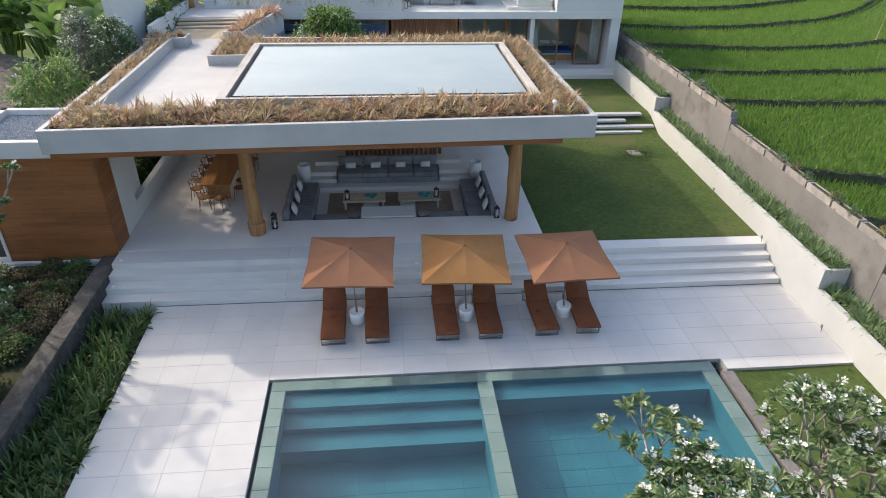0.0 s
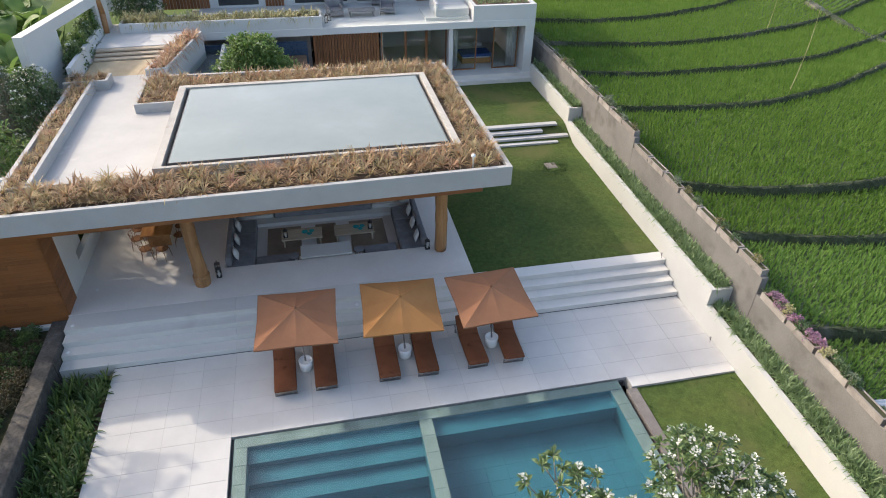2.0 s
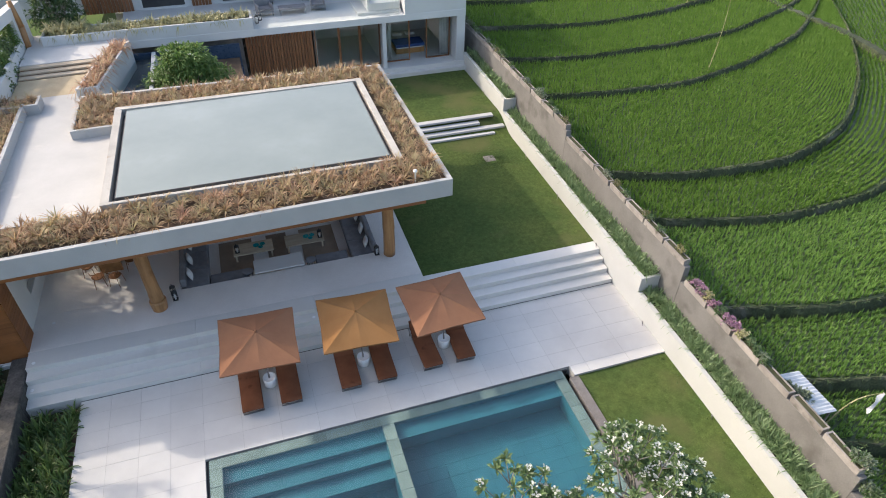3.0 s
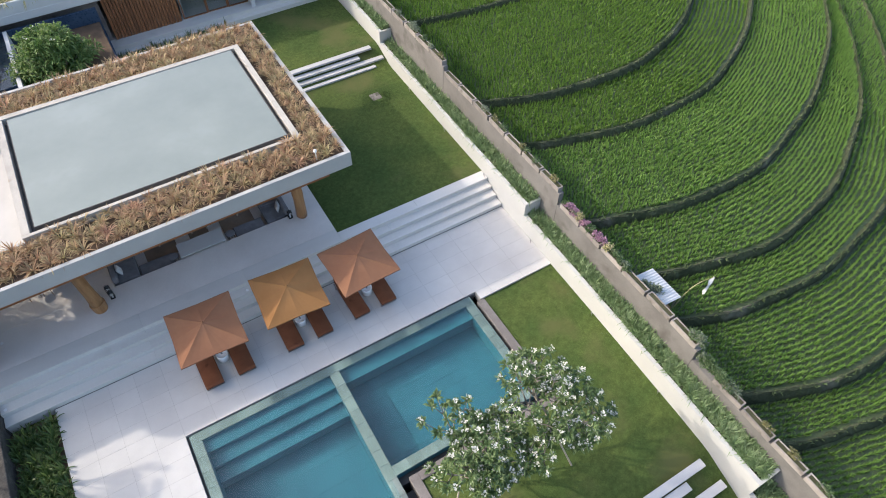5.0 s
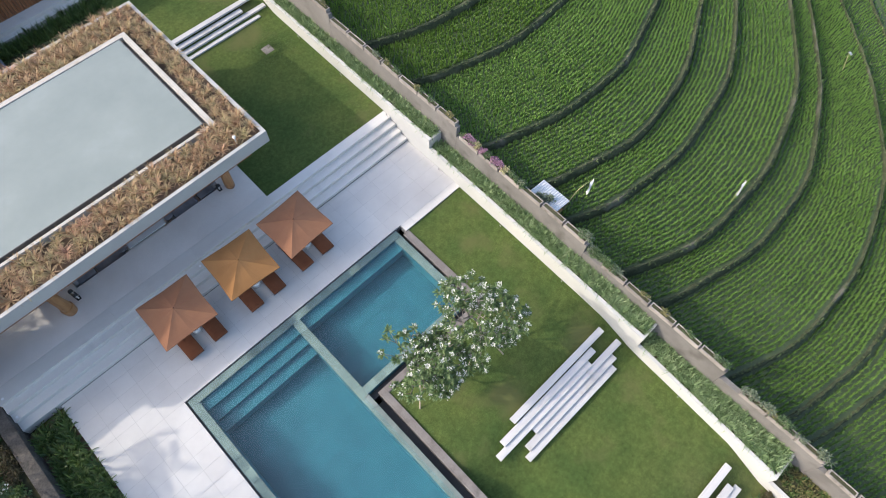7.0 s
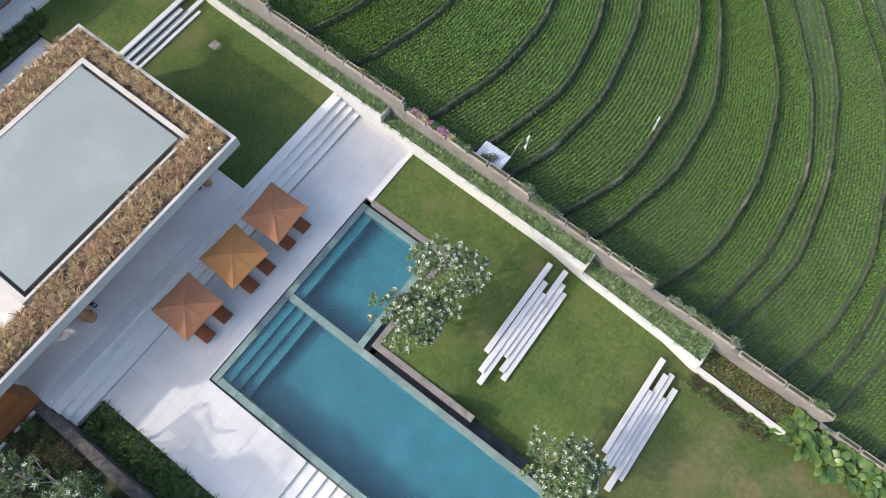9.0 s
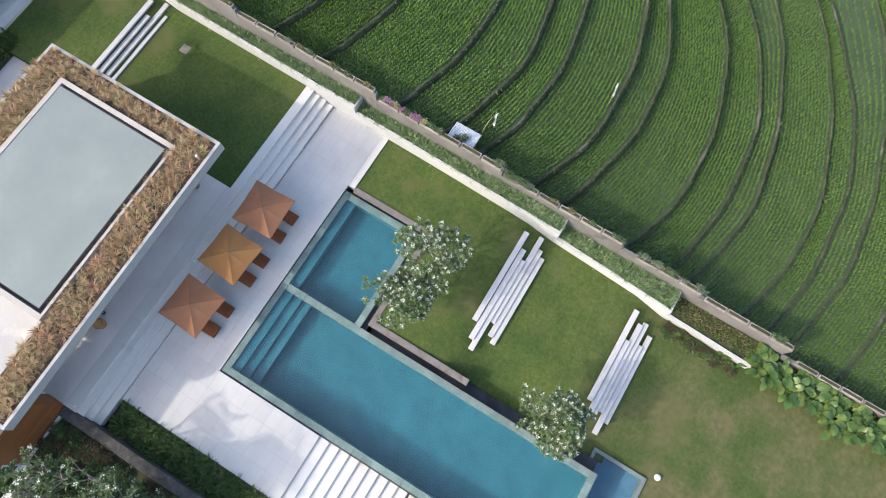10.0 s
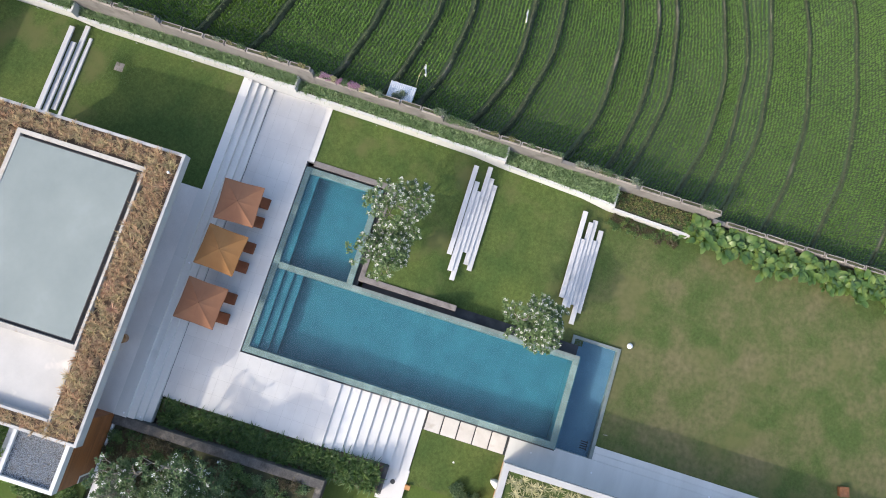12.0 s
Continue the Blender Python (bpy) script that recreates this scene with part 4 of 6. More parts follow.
child_box("wing_core", wing, PAINT, (-9.19, -5.68, 5.55, 9.0, -0.5, 4.05))
rows = 24
for k in range(rows):
    z = 0.35 + k * (4.10 - 0.35) / rows
    hh = (4.10 - 0.35) / rows
    cuts = [-9.19, -7.4 + 0.9 * math.sin(k * 1.3), -5.42]
    for a, b in zip(cuts, cuts[1:]):
        child_box("board", wing, WOODWALL, (a + 0.002, b - 0.002, 5.50, 5.548, z + 0.002, z + hh - 0.002))
    child_box("board", wing, WOODWALL, (-5.438, -5.40, 5.50, 6.44, z + 0.004, z + hh - 0.004))
fr = child_box("window_frame", wing, PAINT, (-8.86, -8.76, 5.46, 5.497, 0.502, 2.05), (-9.19, -8.86, 5.46, 5.497, 1.95, 2.05), (-9.19, -8.86, 5.46, 5.497, 0.502, 0.72), bev=0.006, label="white window surround")
one("pane", DARKSTONE, (-9.19, -8.86, 5.475, 5.495, 0.72, 1.95), parent=fr, label="dark glazing")
child_box("parapet", wing, PAINT, (-9.2, -6.55, 5.45, 5.66, 4.05, 4.56), (-9.2, -9.0, 5.66, 8.5, 4.05, 4.56), (-9.2, -6.25, 8.3, 8.5, 4.05, 4.56), bev=0.008, label="white roof parapet")
gv = []
for k in range(5200):
    gv.append((rng.uniform(-8.98, -6.3), rng.uniform(5.68, 8.28), 4.37))
V, F = [], []
for x, y, z in gv:
    r = rng.uniform(0.02, 0.045)
    a = rng.uniform(0, 6.3)
    i = len(V)
    V += [(x + r * math.cos(a + 2.09 * j), y + r * math.sin(a + 2.09 * j), z) for j in range(3)] + [(x + rng.uniform(-0.01, 0.01), y, z + r * 0.9)]
    F += [(i, i + 1, i + 3), (i + 1, i + 2, i + 3), (i + 2, i, i + 3)]
tagged(soup("roof_gravel", V, F, GRAVEL), "blue-grey gravel on the wing's flat roof", "gravel", kind="stuff")
child_box("roof_base", wing, DARKSTONE, (-9.0, -6.25, 5.66, 8.3, 4.05, 4.372))

structure(one("trim_wing_foot", PAINT, (-9.3, -5.92, 5.30, 5.44, 0.1, 0.56), bev=0.006), "white kerb along the foot of the timber wall", "trim")
structure(one("side_pavement", STEPSTONE, (-12.0, -8.6, 3.9, 5.296, 0.1, 0.5), bev=0.006), "short pale path beside the timber wing", "pavement")

# ---- main house behind ----
house = empty("house", (7, 26, 1.8))
tagged(house, "modern white two-storey house with a long roof terrace", "house", kind="structure")
HF, HS, HT = 1.82, 4.53, 4.90
child_box("plinth", house, STEPSTONE, (-3.0, 16.24, 21.92, 29.5, 0.0, 1.36 + 0.23), (-3.0, 16.24, 22.25, 29.5, 1.59, HF), bev=0.008, label="pale stone plinth step")
child_box("terrace_slab", house, PAINT, (-2.4, 16.24, 22.28, 31.0, HS, HT), bev=0.01)
child_box("side_wall", house, PAINT, (15.72, 16.24, 22.32, 31.0, HF, HS), bev=0.006)
child_box("column", house, PAINT, (11.28, 11.5, 22.42, 22.64, HF, HS))
child_box("back_wall", house, PAINT, (-3.0, 15.7, 28.0, 28.2, HF, HS), (11.32, 11.46, 22.7, 28.0, HF, HS), (7.5, 7.64, 23.4, 28.0, HF, HS), (3.4, 3.6, 23.3, 28.0, HF, HS))
child_box("stone_wall", house, GREYSTONE, (-3.0, 3.6, 23.1, 23.3, HF, HS), label="dark stone facing")
for k in range(22):
    child_box("slat", house, WALNUT, (3.75 + 0.165 * k, 3.75 + 0.165 * k + 0.145, 23.0 + 0.02 * (k % 2), 23.06 + 0.02 * (k % 2), HF, HS))
for x0, x1, yy in ((7.5, 8.9, 23.1), (8.9, 10.1, 23.14), (10.1, 11.28, 23.1), (11.6, 13.1, 23.2), (14.1, 15.6, 23.2)):
    fr = child_box("window_frame", house, WALNUT, (x0, x0 + 0.07, yy, yy + 0.06, HF, HS), (x1 - 0.07, x1, yy, yy + 0.06, HF, HS), (x0 + 0.07, x1 - 0.07, yy, yy + 0.06, HS - 0.08, HS), (x0 + 0.07, x1 - 0.07, yy, yy + 0.06, HF, HF + 0.07), label="brown timber sliding door frame")
    p = one("pane", GLASS, (x0 + 0.07, x1 - 0.07, yy + 0.02, yy + 0.035, HF + 0.07, HS - 0.08), parent=fr)
    p.visible_shadow = False
# upper storey, set back; unseen height chosen for terrace shade and pool reflection
child_box("upper_wall", house, PAINT, (-9.0, 16.24, 27.0, 27.3, HT, 7.6), (12.6, 16.24, 22.30, 22.55, HT, 5.72), (16.0, 16.24, 22.55, 27.0, HT, 5.72), (12.6, 12.8, 22.55, 24.5, HT, 5.72))
# unseen roof slab, its eave added to throw shade on the terrace
child_box("roof", house, PAINT, (-9.2, 16.6, 25.7, 36.0, 7.6, 7.84), bev=0.01)
for x0, x1 in ((-4.3, -1.6), (1.3, 2.4), (10.2, 12.2)):
    for k in range(int((x1 - x0) / 0.18)):
        child_box("upper_slat", house, WALNUT, (x0 + 0.18 * k, x0 + 0.18 * k + 0.15, 26.93, 26.998, HT, 7.5))
for x0, x1 in ((-1.4, 1.0), (2.9, 6.1), (6.5, 9.6)):
    child_box("upper_window", house, DARKSTONE, (x0 + 0.08, x1 - 0.08, 26.95, 26.998, HT + 0.12, 7.4), label="dark upper window opening")
    child_box("upper_frame", house, PAINT, (x0, x0 + 0.08, 26.90, 26.998, HT, 7.5), (x1 - 0.08, x1, 26.90, 26.998, HT, 7.5), (x0 + 0.08, x1 - 0.08, 26.90, 26.998, HT, HT + 0.12), label="white window frame")
child_box("stair_block", house, PAINT, (10.0, 12.5, 22.75, 24.9, HT, 5.05), (10.6, 12.5, 22.95, 24.9, 5.05, 5.45), (10.6, 10.75, 22.95, 24.9, 5.45, 5.75), bev=0.01)
for k in range(7):
    p = child_box("balustrade_pane", house, GLASS, (4.4 + 1.13 * k, 4.4 + 1.13 * k + 1.1, 22.36, 22.375, HT, HT + 0.95), label="clear glass balustrade")
    p.visible_shadow = False
bedbox = structure(one("terrace_planter", PAINT, (-5.75, 4.3, 22.3, 22.42, HT - 0.4, 5.5), (-5.75, -5.63, 22.42, 23.5, HT - 0.4, 5.5), (4.18, 4.3, 22.42, 23.5, HT - 0.4, 5.5), (-5.75, 4.3, 23.5, 23.6, HT - 0.4, 5.5), bev=0.008), "long white planter box on the house terrace", "planter")
one("planter_soil", SOIL, (-5.63, 4.18, 22.42, 23.5, HT - 0.3, 5.38), parent=bedbox)
# way from the roof patio to the terrace
structure(one("bridge_start", SANDSTONE, (-6.5, -3.15, 15.84, 19.1, 4.5, 4.97), bev=0.005), "sand-coloured paving of the bridge", "pavement")
bx = structure(one("wall_patio_planter", FASCIA, (-6.75, -5.0, 15.40, 15.52, 4.6, 5.40), (-5.12, -5.0, 15.52, 16.3, 4.6, 5.40), bev=0.006), "low white planter wall at the back of the patio", "wall")
one("patio_soil", SOIL, (-6.75, -5.12, 15.52, 16.3, 4.6, 5.33), parent=bx)
bridge = structure(one("bridge_pavement", STONE, (-6.5, -3.1, 19.1, 19.12, 4.5, 4.96), (-6.5, -2.4, 20.15, 24.0, 4.5, 5.28), bev=0.008), "pale paved way from the roof patio to the house terrace", "pavement")
for k in range(3):
    one("timber_tread", TREAD, (-6.45, -2.95, 19.12 + 0.34 * k, 19.47 + 0.34 * k, 4.97 + 0.10 * k, 5.05 + 0.10 * k), bev=0.012, parent=bridge, label="weathered timber step")
    one("riser", WALNUT, (-6.44, -2.95, 19.19 + 0.34 * k, 19.46 + 0.34 * k, 4.87 + 0.10 * k, 4.968 + 0.10 * k), parent=bridge)
bw = structure(one("wall_bridge_planter", PAINT, (-3.7, -3.58, 16.5, 21.6, 3.4, 5.38), (-2.9, -2.78, 16.5, 21.6, 3.4, 5.38), (-3.58, -2.9, 16.5, 16.62, 3.4, 5.38), (-3.58, -2.9, 21.48, 21.6, 3.4, 5.38), bev=0.006), "white walls of the planter beside the bridge", "wall")
one("bridge_soil", SOIL, (-3.58, -2.9, 16.62, 21.48, 3.4, 5.30), parent=bw)
structure(one("wall_bridge", PAINT, (-6.75, -6.55, 16.3, 24.0, 3.0, 5.72), bev=0.006), "white parapet wall along the bridge", "wall")
structure(one("pond_shell", DARKTILE, (-2.78, 3.4, 17.5, 22.2, 1.0, 3.1), (-2.78, -2.6, 17.6, 22.2, 3.1, 4.3), (-2.6, 3.4, 22.05, 22.2, 3.1, 4.3)), "dark blue tiled pond between pavilion and house", "pond")
structure(one("wall_pond", PAINT, (-0.95, -0.77, 16.0, 22.04, 3.1, 4.35), bev=0.006), "low white wall between the pond and the tree bed", "wall")
w = sheet("pond_water", -2.6, -0.95, 17.6, 22.05, lambda x, y: 4.15, WATER, 3.0)
w.visible_shadow = False
structure(w, "dark still pond water", "water")
structure(one("tree_bed", SOIL, (-0.77, 3.3, 16.2, 22.0, 2.0, 3.6)), "soil of the bed between pavilion and house", "soil")
bm = bmesh.new()
for p0, p1, z0, z1 in ((0.0, 0.42, 2.0, 6.93), (0.42, 1.05, 6.45, 6.93), (0.42, 1.05, 2.0, 4.6), (1.05, 1.25, 2.0, 6.93)):
    ends = [(-7.85 + 1.2 * p, 15.9 + 6.1 * p) for p in (p0, p1)]
    prism(bm, [ends[0], ends[1], (ends[1][0] - 0.38, ends[1][1] + 0.07), (ends[0][0] - 0.38, ends[0][1] + 0.07)], z0, z1)
structure(part("wall_portal", bm, PAINT), "tall white garden wall with a large framed opening", "wall")

# ---- walls of the lower garden ----
structure(one("wall_stone_garden", GARDENSTONE, (-6.0, -5.46, -7.3, 5.48, -1.6, 0.62), (-5.46, -5.44, 3.4, 5.48, -1.0, 0.6), (-14, -6.0, -7.3, -6.9, -1.6, 0.62), bev=0.02), "dark stone retaining wall of the side garden", "wall")
structure(one("wall_stone_low", DARKSTONE, (-5.46, -3.86, -10.6, -10.3, -1.6, -0.35), (-5.46, -3.86, -6.6, -6.4, -1.6, -0.2), bev=0.02), "low dark stone wall below the hedge", "wall")
structure(sheet("garden_bed", -14.0, -6.0, -7.0, 5.5, lambda x, y: 0.42 + 0.05 * math.sin(2 * x + y), BEDSOIL, 0.6), "dark brown soil of the side garden", "soil")
structure(one("hedge_bed", SOIL, (-5.46, DECK_L - 0.01, -10.3, 3.3, -1.5, -0.16)), "soil under the hedge", "soil")
structure(sheet("lower_garden", -40, -4.6, -60, -7.3, lambda x, y: -1.5 + lawn_bits(x, y), GROUND, 2.0), "rough green ground below the garden wall", "ground")
structure(sheet("side_ground", -60, -5.7, 9.0, 60, lambda x, y: 0.6 + lawn_bits(x, y) * 3, GROUND, 2.0), "green ground beside the villa", "ground")
# building at the end of the terrace
guest = empty("guest_house", (-5, -24, -1.2))
tagged(guest, "low timber-faced building with a planted flat roof", "building", kind="structure")
child_box("core", guest, PAINT, (-9.0, -1.7, -58, -17.3, -1.9, 1.75))
child_box("facing", guest, TEAK, (-9.0, -1.65, -17.3, -17.2, -1.2, 1.75), label="warm timber facing")
child_box("roof_parapet", guest, FASCIA, (-9.0, -1.2, -17.05, -16.70, 1.75, 2.2), (-1.55, -1.2, -58, -17.05, 1.75, 2.2), bev=0.01, label="stained pale grey roof parapet")
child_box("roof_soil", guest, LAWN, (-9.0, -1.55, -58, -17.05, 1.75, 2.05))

# bed in front of the house, and the way behind the pavilion
structure(one("house_bed", BEDSOIL, (1.75, 9.6, 20.75, 21.86, 0.5, 1.32)), "dark planting bed along the house plinth", "bed")
structure(one("back_pavement", STONE, (-5.6, 8.53, 16.0, 17.5, 0.2, 0.76), (3.42, 8.53, 17.5, 20.74, 0.2, 1.0)), "pale paving between the pavilion and the house", "pavement")
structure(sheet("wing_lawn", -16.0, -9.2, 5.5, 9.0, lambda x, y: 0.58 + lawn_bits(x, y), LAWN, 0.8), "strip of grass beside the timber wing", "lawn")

# ---- planting ----
def leaves(points, dirs, length, width, seed, fold=0.25, droop=0.25):
    """Folded pointed leaves that start at points and lie along dirs."""
    r = np.random.default_rng(seed)
    p, d = np.asarray(points, float), np.asarray(dirs, float)
    d = d / np.maximum(np.linalg.norm(d, axis=1, keepdims=True), 1e-6)
    n = len(p)
    L = length * r.uniform(0.7, 1.2, n)[:, None]
    up = np.tile([0, 0, 1.0], (n, 1)) + r.normal(0, 0.25, (n, 3))
    side = np.cross(d, up)
    side /= np.maximum(np.linalg.norm(side, axis=1, keepdims=True), 1e-6)
    nor = np.cross(side, d)
    mid = p + d * L * 0.63
    tip = p + d * L
    tip[:, 2] -= (droop * L)[:, 0]
    W = width * r.uniform(0.8, 1.2, n)[:, None]
    V = np.stack([p, mid - side * W / 2 + nor * fold * W, tip, mid + side * W / 2 + nor * fold * W, mid], 1)
    i = np.arange(n)[:, None] * 5
    F = np.concatenate([i + np.array([[0, 1, 4]]), i + np.array([[1, 2, 4]]), i + np.array([[0, 4, 3]]), i + np.array([[4, 2, 3]])])
    return V.reshape(-1, 3).tolist(), F.tolist()


def frangipani(at, height, spread, seed, levels=4, leaf=0.27, bloom=0.4, lean=(0, 0), label="", mat=None, full=1.0):
    """A frangipani: forking grey limbs, a rosette of leaves at each tip, white flower heads on some."""
    r = random.Random(seed)
    tree = empty("frangipani_tree", at)
    tagged(tree, label or "frangipani tree with white blossom", "tree", "frangipani trees")
    wood = bmesh.new()
    tips = []

    def grow(p, d, length, rad, level):
        q = p + d * length
        rod(wood, p, q, rad, rad * 0.78, 6)
        if level == 0:
            tips.append((q, d))
            return
        kids = 3 if level >= levels - 1 else r.choice((2, 3))
        a0 = r.uniform(0, 6.28)
        for k in range(kids):
            a = a0 + 6.283 * k / kids + r.uniform(-0.4, 0.4)
            out = Vector((math.cos(a), math.sin(a), 0))
            nd = (d * 0.75 + out * spread * r.uniform(0.55, 1.1) + Vector((0, 0, 0.25))).normalized()
            grow(q, nd, length * r.uniform(0.66, 0.95), rad * 0.72, level - 1)

    grow(Vector((0, 0, -0.05)), Vector((lean[0], lean[1], 1)).normalized(), height * 0.30, 0.085, levels)
    part("trunk", wood, BARK, tree, smooth=True)
    P, D, FP, FD = [], [], [], []
    for q, d in tips:
        for j in range(int(r.randint(15, 20) * full)):
            a, e = r.uniform(0, 6.283), r.uniform(-0.15, 0.9)
            v = Vector((math.cos(a) * math.cos(e), math.sin(a) * math.cos(e), math.sin(e))) + d * 0.35
            P.append(q + Vector((r.uniform(-0.03, 0.03), r.uniform(-0.03, 0.03), r.uniform(-0.10, 0.02)))), D.append(v)
        if r.random() < bloom:
            c = q + d * 0.13
            for j in range(12):
                v = Vector((r.gauss(0, 1), r.gauss(0, 1), abs(r.gauss(0, 0.8)))).normalized()
                FP.append(c + v * r.uniform(0.01, 0.075)), FD.append(v + Vector((r.gauss(0, 0.5), r.gauss(0, 0.5), 0.1)))
    for name, pts, ds, mat, ln, wd in (("crown", P, D, mat or PLUMERIA, leaf * 1.12, leaf * 0.31), ("blossom", FP, FD, PETAL, 0.074, 0.060)):
        if pts:
            v, f = leaves(pts, ds, ln, wd, seed, droop=0.2 if name == "crown" else 0.0)
            c = soup(name, v, f, mat)
            c.parent = tree
            if name == "blossom":
                tagged(c, "clusters of white flowers")
    return tree


def shrub(name, at, size, mat, count, seed, leaf=0.16, wide=0.06, label="", category="shrub", group="", flowers=0, open_=0.55):
    """A bush of many small leaf clumps on thin stems, uneven in outline."""
    r = random.Random(seed)
    s = empty(name, at)
    tagged(s, label, category, group)
    stems = bmesh.new()
    P, D, FP, FD = [], [], [], []
    for k in range(count):
        a, h = r.uniform(0, 6.283), r.random() ** 0.7
        rad = math.sqrt(r.random()) * (0.55 + 0.45 * math.sin(math.pi * min(1, h + 0.15))) * r.uniform(0.75, 1.15)
        c = Vector((size[0] * rad * math.cos(a), size[1] * rad * math.sin(a), size[2] * (0.12 + 0.88 * h) * (1.05 - 0.35 * rad * rad)))
        if k % 4 == 0:
            rod(stems, (c.x * 0.15, c.y * 0.15, 0), c, 0.022, 0.008, 5)
        for j in range(r.randint(7, 12)):
            v = Vector((r.gauss(0, 1), r.gauss(0, 1), r.gauss(0.45, 0.8))).normalized()
            P.append(c + v * r.uniform(0, open_ * leaf)), D.append(v)
        if r.random() < flowers:
            for j in range(6):
                v = Vector((r.gauss(0, 1), r.gauss(0, 1), abs(r.gauss(0.3, 0.8)))).normalized()
                FP.append(c + v * 0.06 + Vector((0, 0, leaf * 0.7))), FD.append(v)
    part("stem", stems, BARK, s)
    v, f = leaves(P, D, leaf, wide, seed)
    c = soup("foliage", v, f, mat)
    c.parent = s
    if FP:
        v, f = leaves(FP, FD, 0.09, 0.07, seed + 1, droop=0)
        c = soup("blossom", v, f, PETAL)
        c.parent = s
        tagged(c, "small white flowers")
    return s


paddle_kinds = {}


def paddle_leaf(width, upright, kind, mat=None):
    """One stalk with one broad ribbed leaf, a metre long in all, along x."""
    key = (width, upright, kind, mat)
    if key not in paddle_kinds:
        r = random.Random(kind)
        bm = bmesh.new()
        knee = Vector((0.22 * r.uniform(0.5, 1.4), 0, 0.42 * upright))
        rod(bm, (0, 0, -0.02), knee, 0.02, 0.014, 5)
        d = Vector((r.uniform(0.5, 1.0), r.uniform(-0.2, 0.2), upright * r.uniform(0.2, 0.9))).normalized()
        side = d.cross(Vector((0, 0, 1))).normalized()
        n, rows = 7, []
        for j in range(n + 1):
            t = j / n
            w = width * math.sin(math.pi * min(1, 0.06 + t * 0.94)) ** 0.6 * 0.5
            c = knee + d * (0.62 * t) - Vector((0, 0, 0.22 * t * t))
            rows.append([bm.verts.new(c - side * w + Vector((0, 0, w * 0.3))), bm.verts.new(c), bm.verts.new(c + side * w + Vector((0, 0, w * 0.3)))])
        for a, b in zip(rows, rows[1:]):
            bm.faces.new((a[0], a[1], b[1], b[0])), bm.faces.new((a[1], a[2], b[2], b[1]))
        paddle_kinds[key] = mesh_of("leaf", bm, mat or BROADLEAF, True)
    return paddle_kinds[key]


def paddle_plant(at, count, length, seed, label, upright=0.9, group="", width=0.32, mat=None):
    """A clump of long stalks that each carry one broad leaf."""
    r = random.Random(seed)
    s = empty("broad_leaf_plant", at)
    tagged(s, label, "plant", group)
    for k in range(count):
        ob = new("leaf", paddle_leaf(width, upright, r.randint(0, 6), mat))
        ob.parent = s
        L = length * r.uniform(0.6, 1.1)
        ob.matrix_basis = pose(r.gauss(0, 0.14), r.gauss(0, 0.14), 0, r.uniform(-8, 8), r.uniform(-8, 8), r.uniform(0, 360)) @ Matrix.Diagonal((L, L, L, 1))
    return s


# roof planters
beds = scatter(-6.5 + 0.2, RX1 - 0.25, RY0 + 0.32, 6.58, 0.31, 5.23, 1, 0.95, 1.4) + scatter(8.4, RX1 - 0.25, 6.6, RY1 - 0.2, 0.31, 5.22, 2, 0.8, 1.2) + scatter(-3.3, 8.3, 14.0, RY1 - 0.2, 0.31, 5.28, 3, 1.05, 1.45) + scatter(-3.3, -2.0, 12.8, 13.95, 0.32, 5.27, 4, 0.9, 1.3) + scatter(RX0 + 0.2, -5.72, 6.5, RY1 - 0.3, 0.30, 5.26, 5, 0.8, 1.15) + scatter(-6.7, -5.15, 15.5, 16.3, 0.30, 5.32, 15, 0.75, 1.05)
# the long front bed is fullest beside the patio
beds += [(x, y, z + 0.18, s * 1.3) for x, y, z, s in scatter(-5.4, -1.9, 5.5, 6.5, 0.42, 5.22, 16, 0.9, 1.3)]
bm = bmesh.new()
lathe(bm, [(0.0, 0.0), (0.03, 0.0), (0.03, 0.42), (0.06, 0.44), (0.075, 0.48), (0.06, 0.53), (0.0, 0.55)], n=14)
lite = tagged(part("planter_light", bm, WHITEPOT, smooth=True), "small white globe light among the roof plants", "lamp")
lite.location = (8.3, 5.35, 5.14)
# the soil is heaped towards the pool's kerb
beds = [(x, y, z + (0.13 * (y - 5.2) if y < 6.6 and x > -1.9 else 0.10 * max(0.0, 9.3 - x) if x > 8.3 else 0.0), s) for x, y, z, s in beds]
red = [b for b in beds if rng.random() < 0.05]
beds = [b for b in beds if b not in red]
v, f = blades(red, 38, 0.46, 0.027, 0.86, 0.50, 47, segs=4, least=0.46)
tagged(soup("pink_bromeliads", v, f, PINKLEAF), "scattered pinkish bromeliads in the roof planters", "plants", kind="stuff")
v, f = blades(beds, 36, 0.46, 0.027, 0.84, 0.50, 41, segs=4, least=0.46)
tagged(soup("bromeliads", v, f, BROMELIAD), "dense tan and pinkish bromeliads filling the roof planters", "plants", kind="stuff")
v, f = blades(scatter(-3.62, -2.85, 16.5, 21.5, 0.34, 5.30, 6, 1.1, 1.6), 34, 0.62, 0.034, 0.78, 0.95, 42, segs=4, least=0.36)
tagged(soup("bridge_bromeliads", v, f, PINKLEAF), "row of tan bromeliads in the bridge planter", "plants", kind="stuff")
v, f = blades(scatter(-5.6, 4.1, 22.45, 23.45, 0.30, 5.42, 8, 1.0, 1.6) + scatter(-5.6, -3.6, 22.6, 23.8, 0.4, 5.5, 18, 1.4, 1.9), 30, 0.52, 0.034, 0.72, 0.85, 43, segs=4, least=0.36)
tagged(soup("terrace_bromeliads", v, f, PALEGRASS), "pale spiky plants in the terrace planter", "plants", kind="stuff")
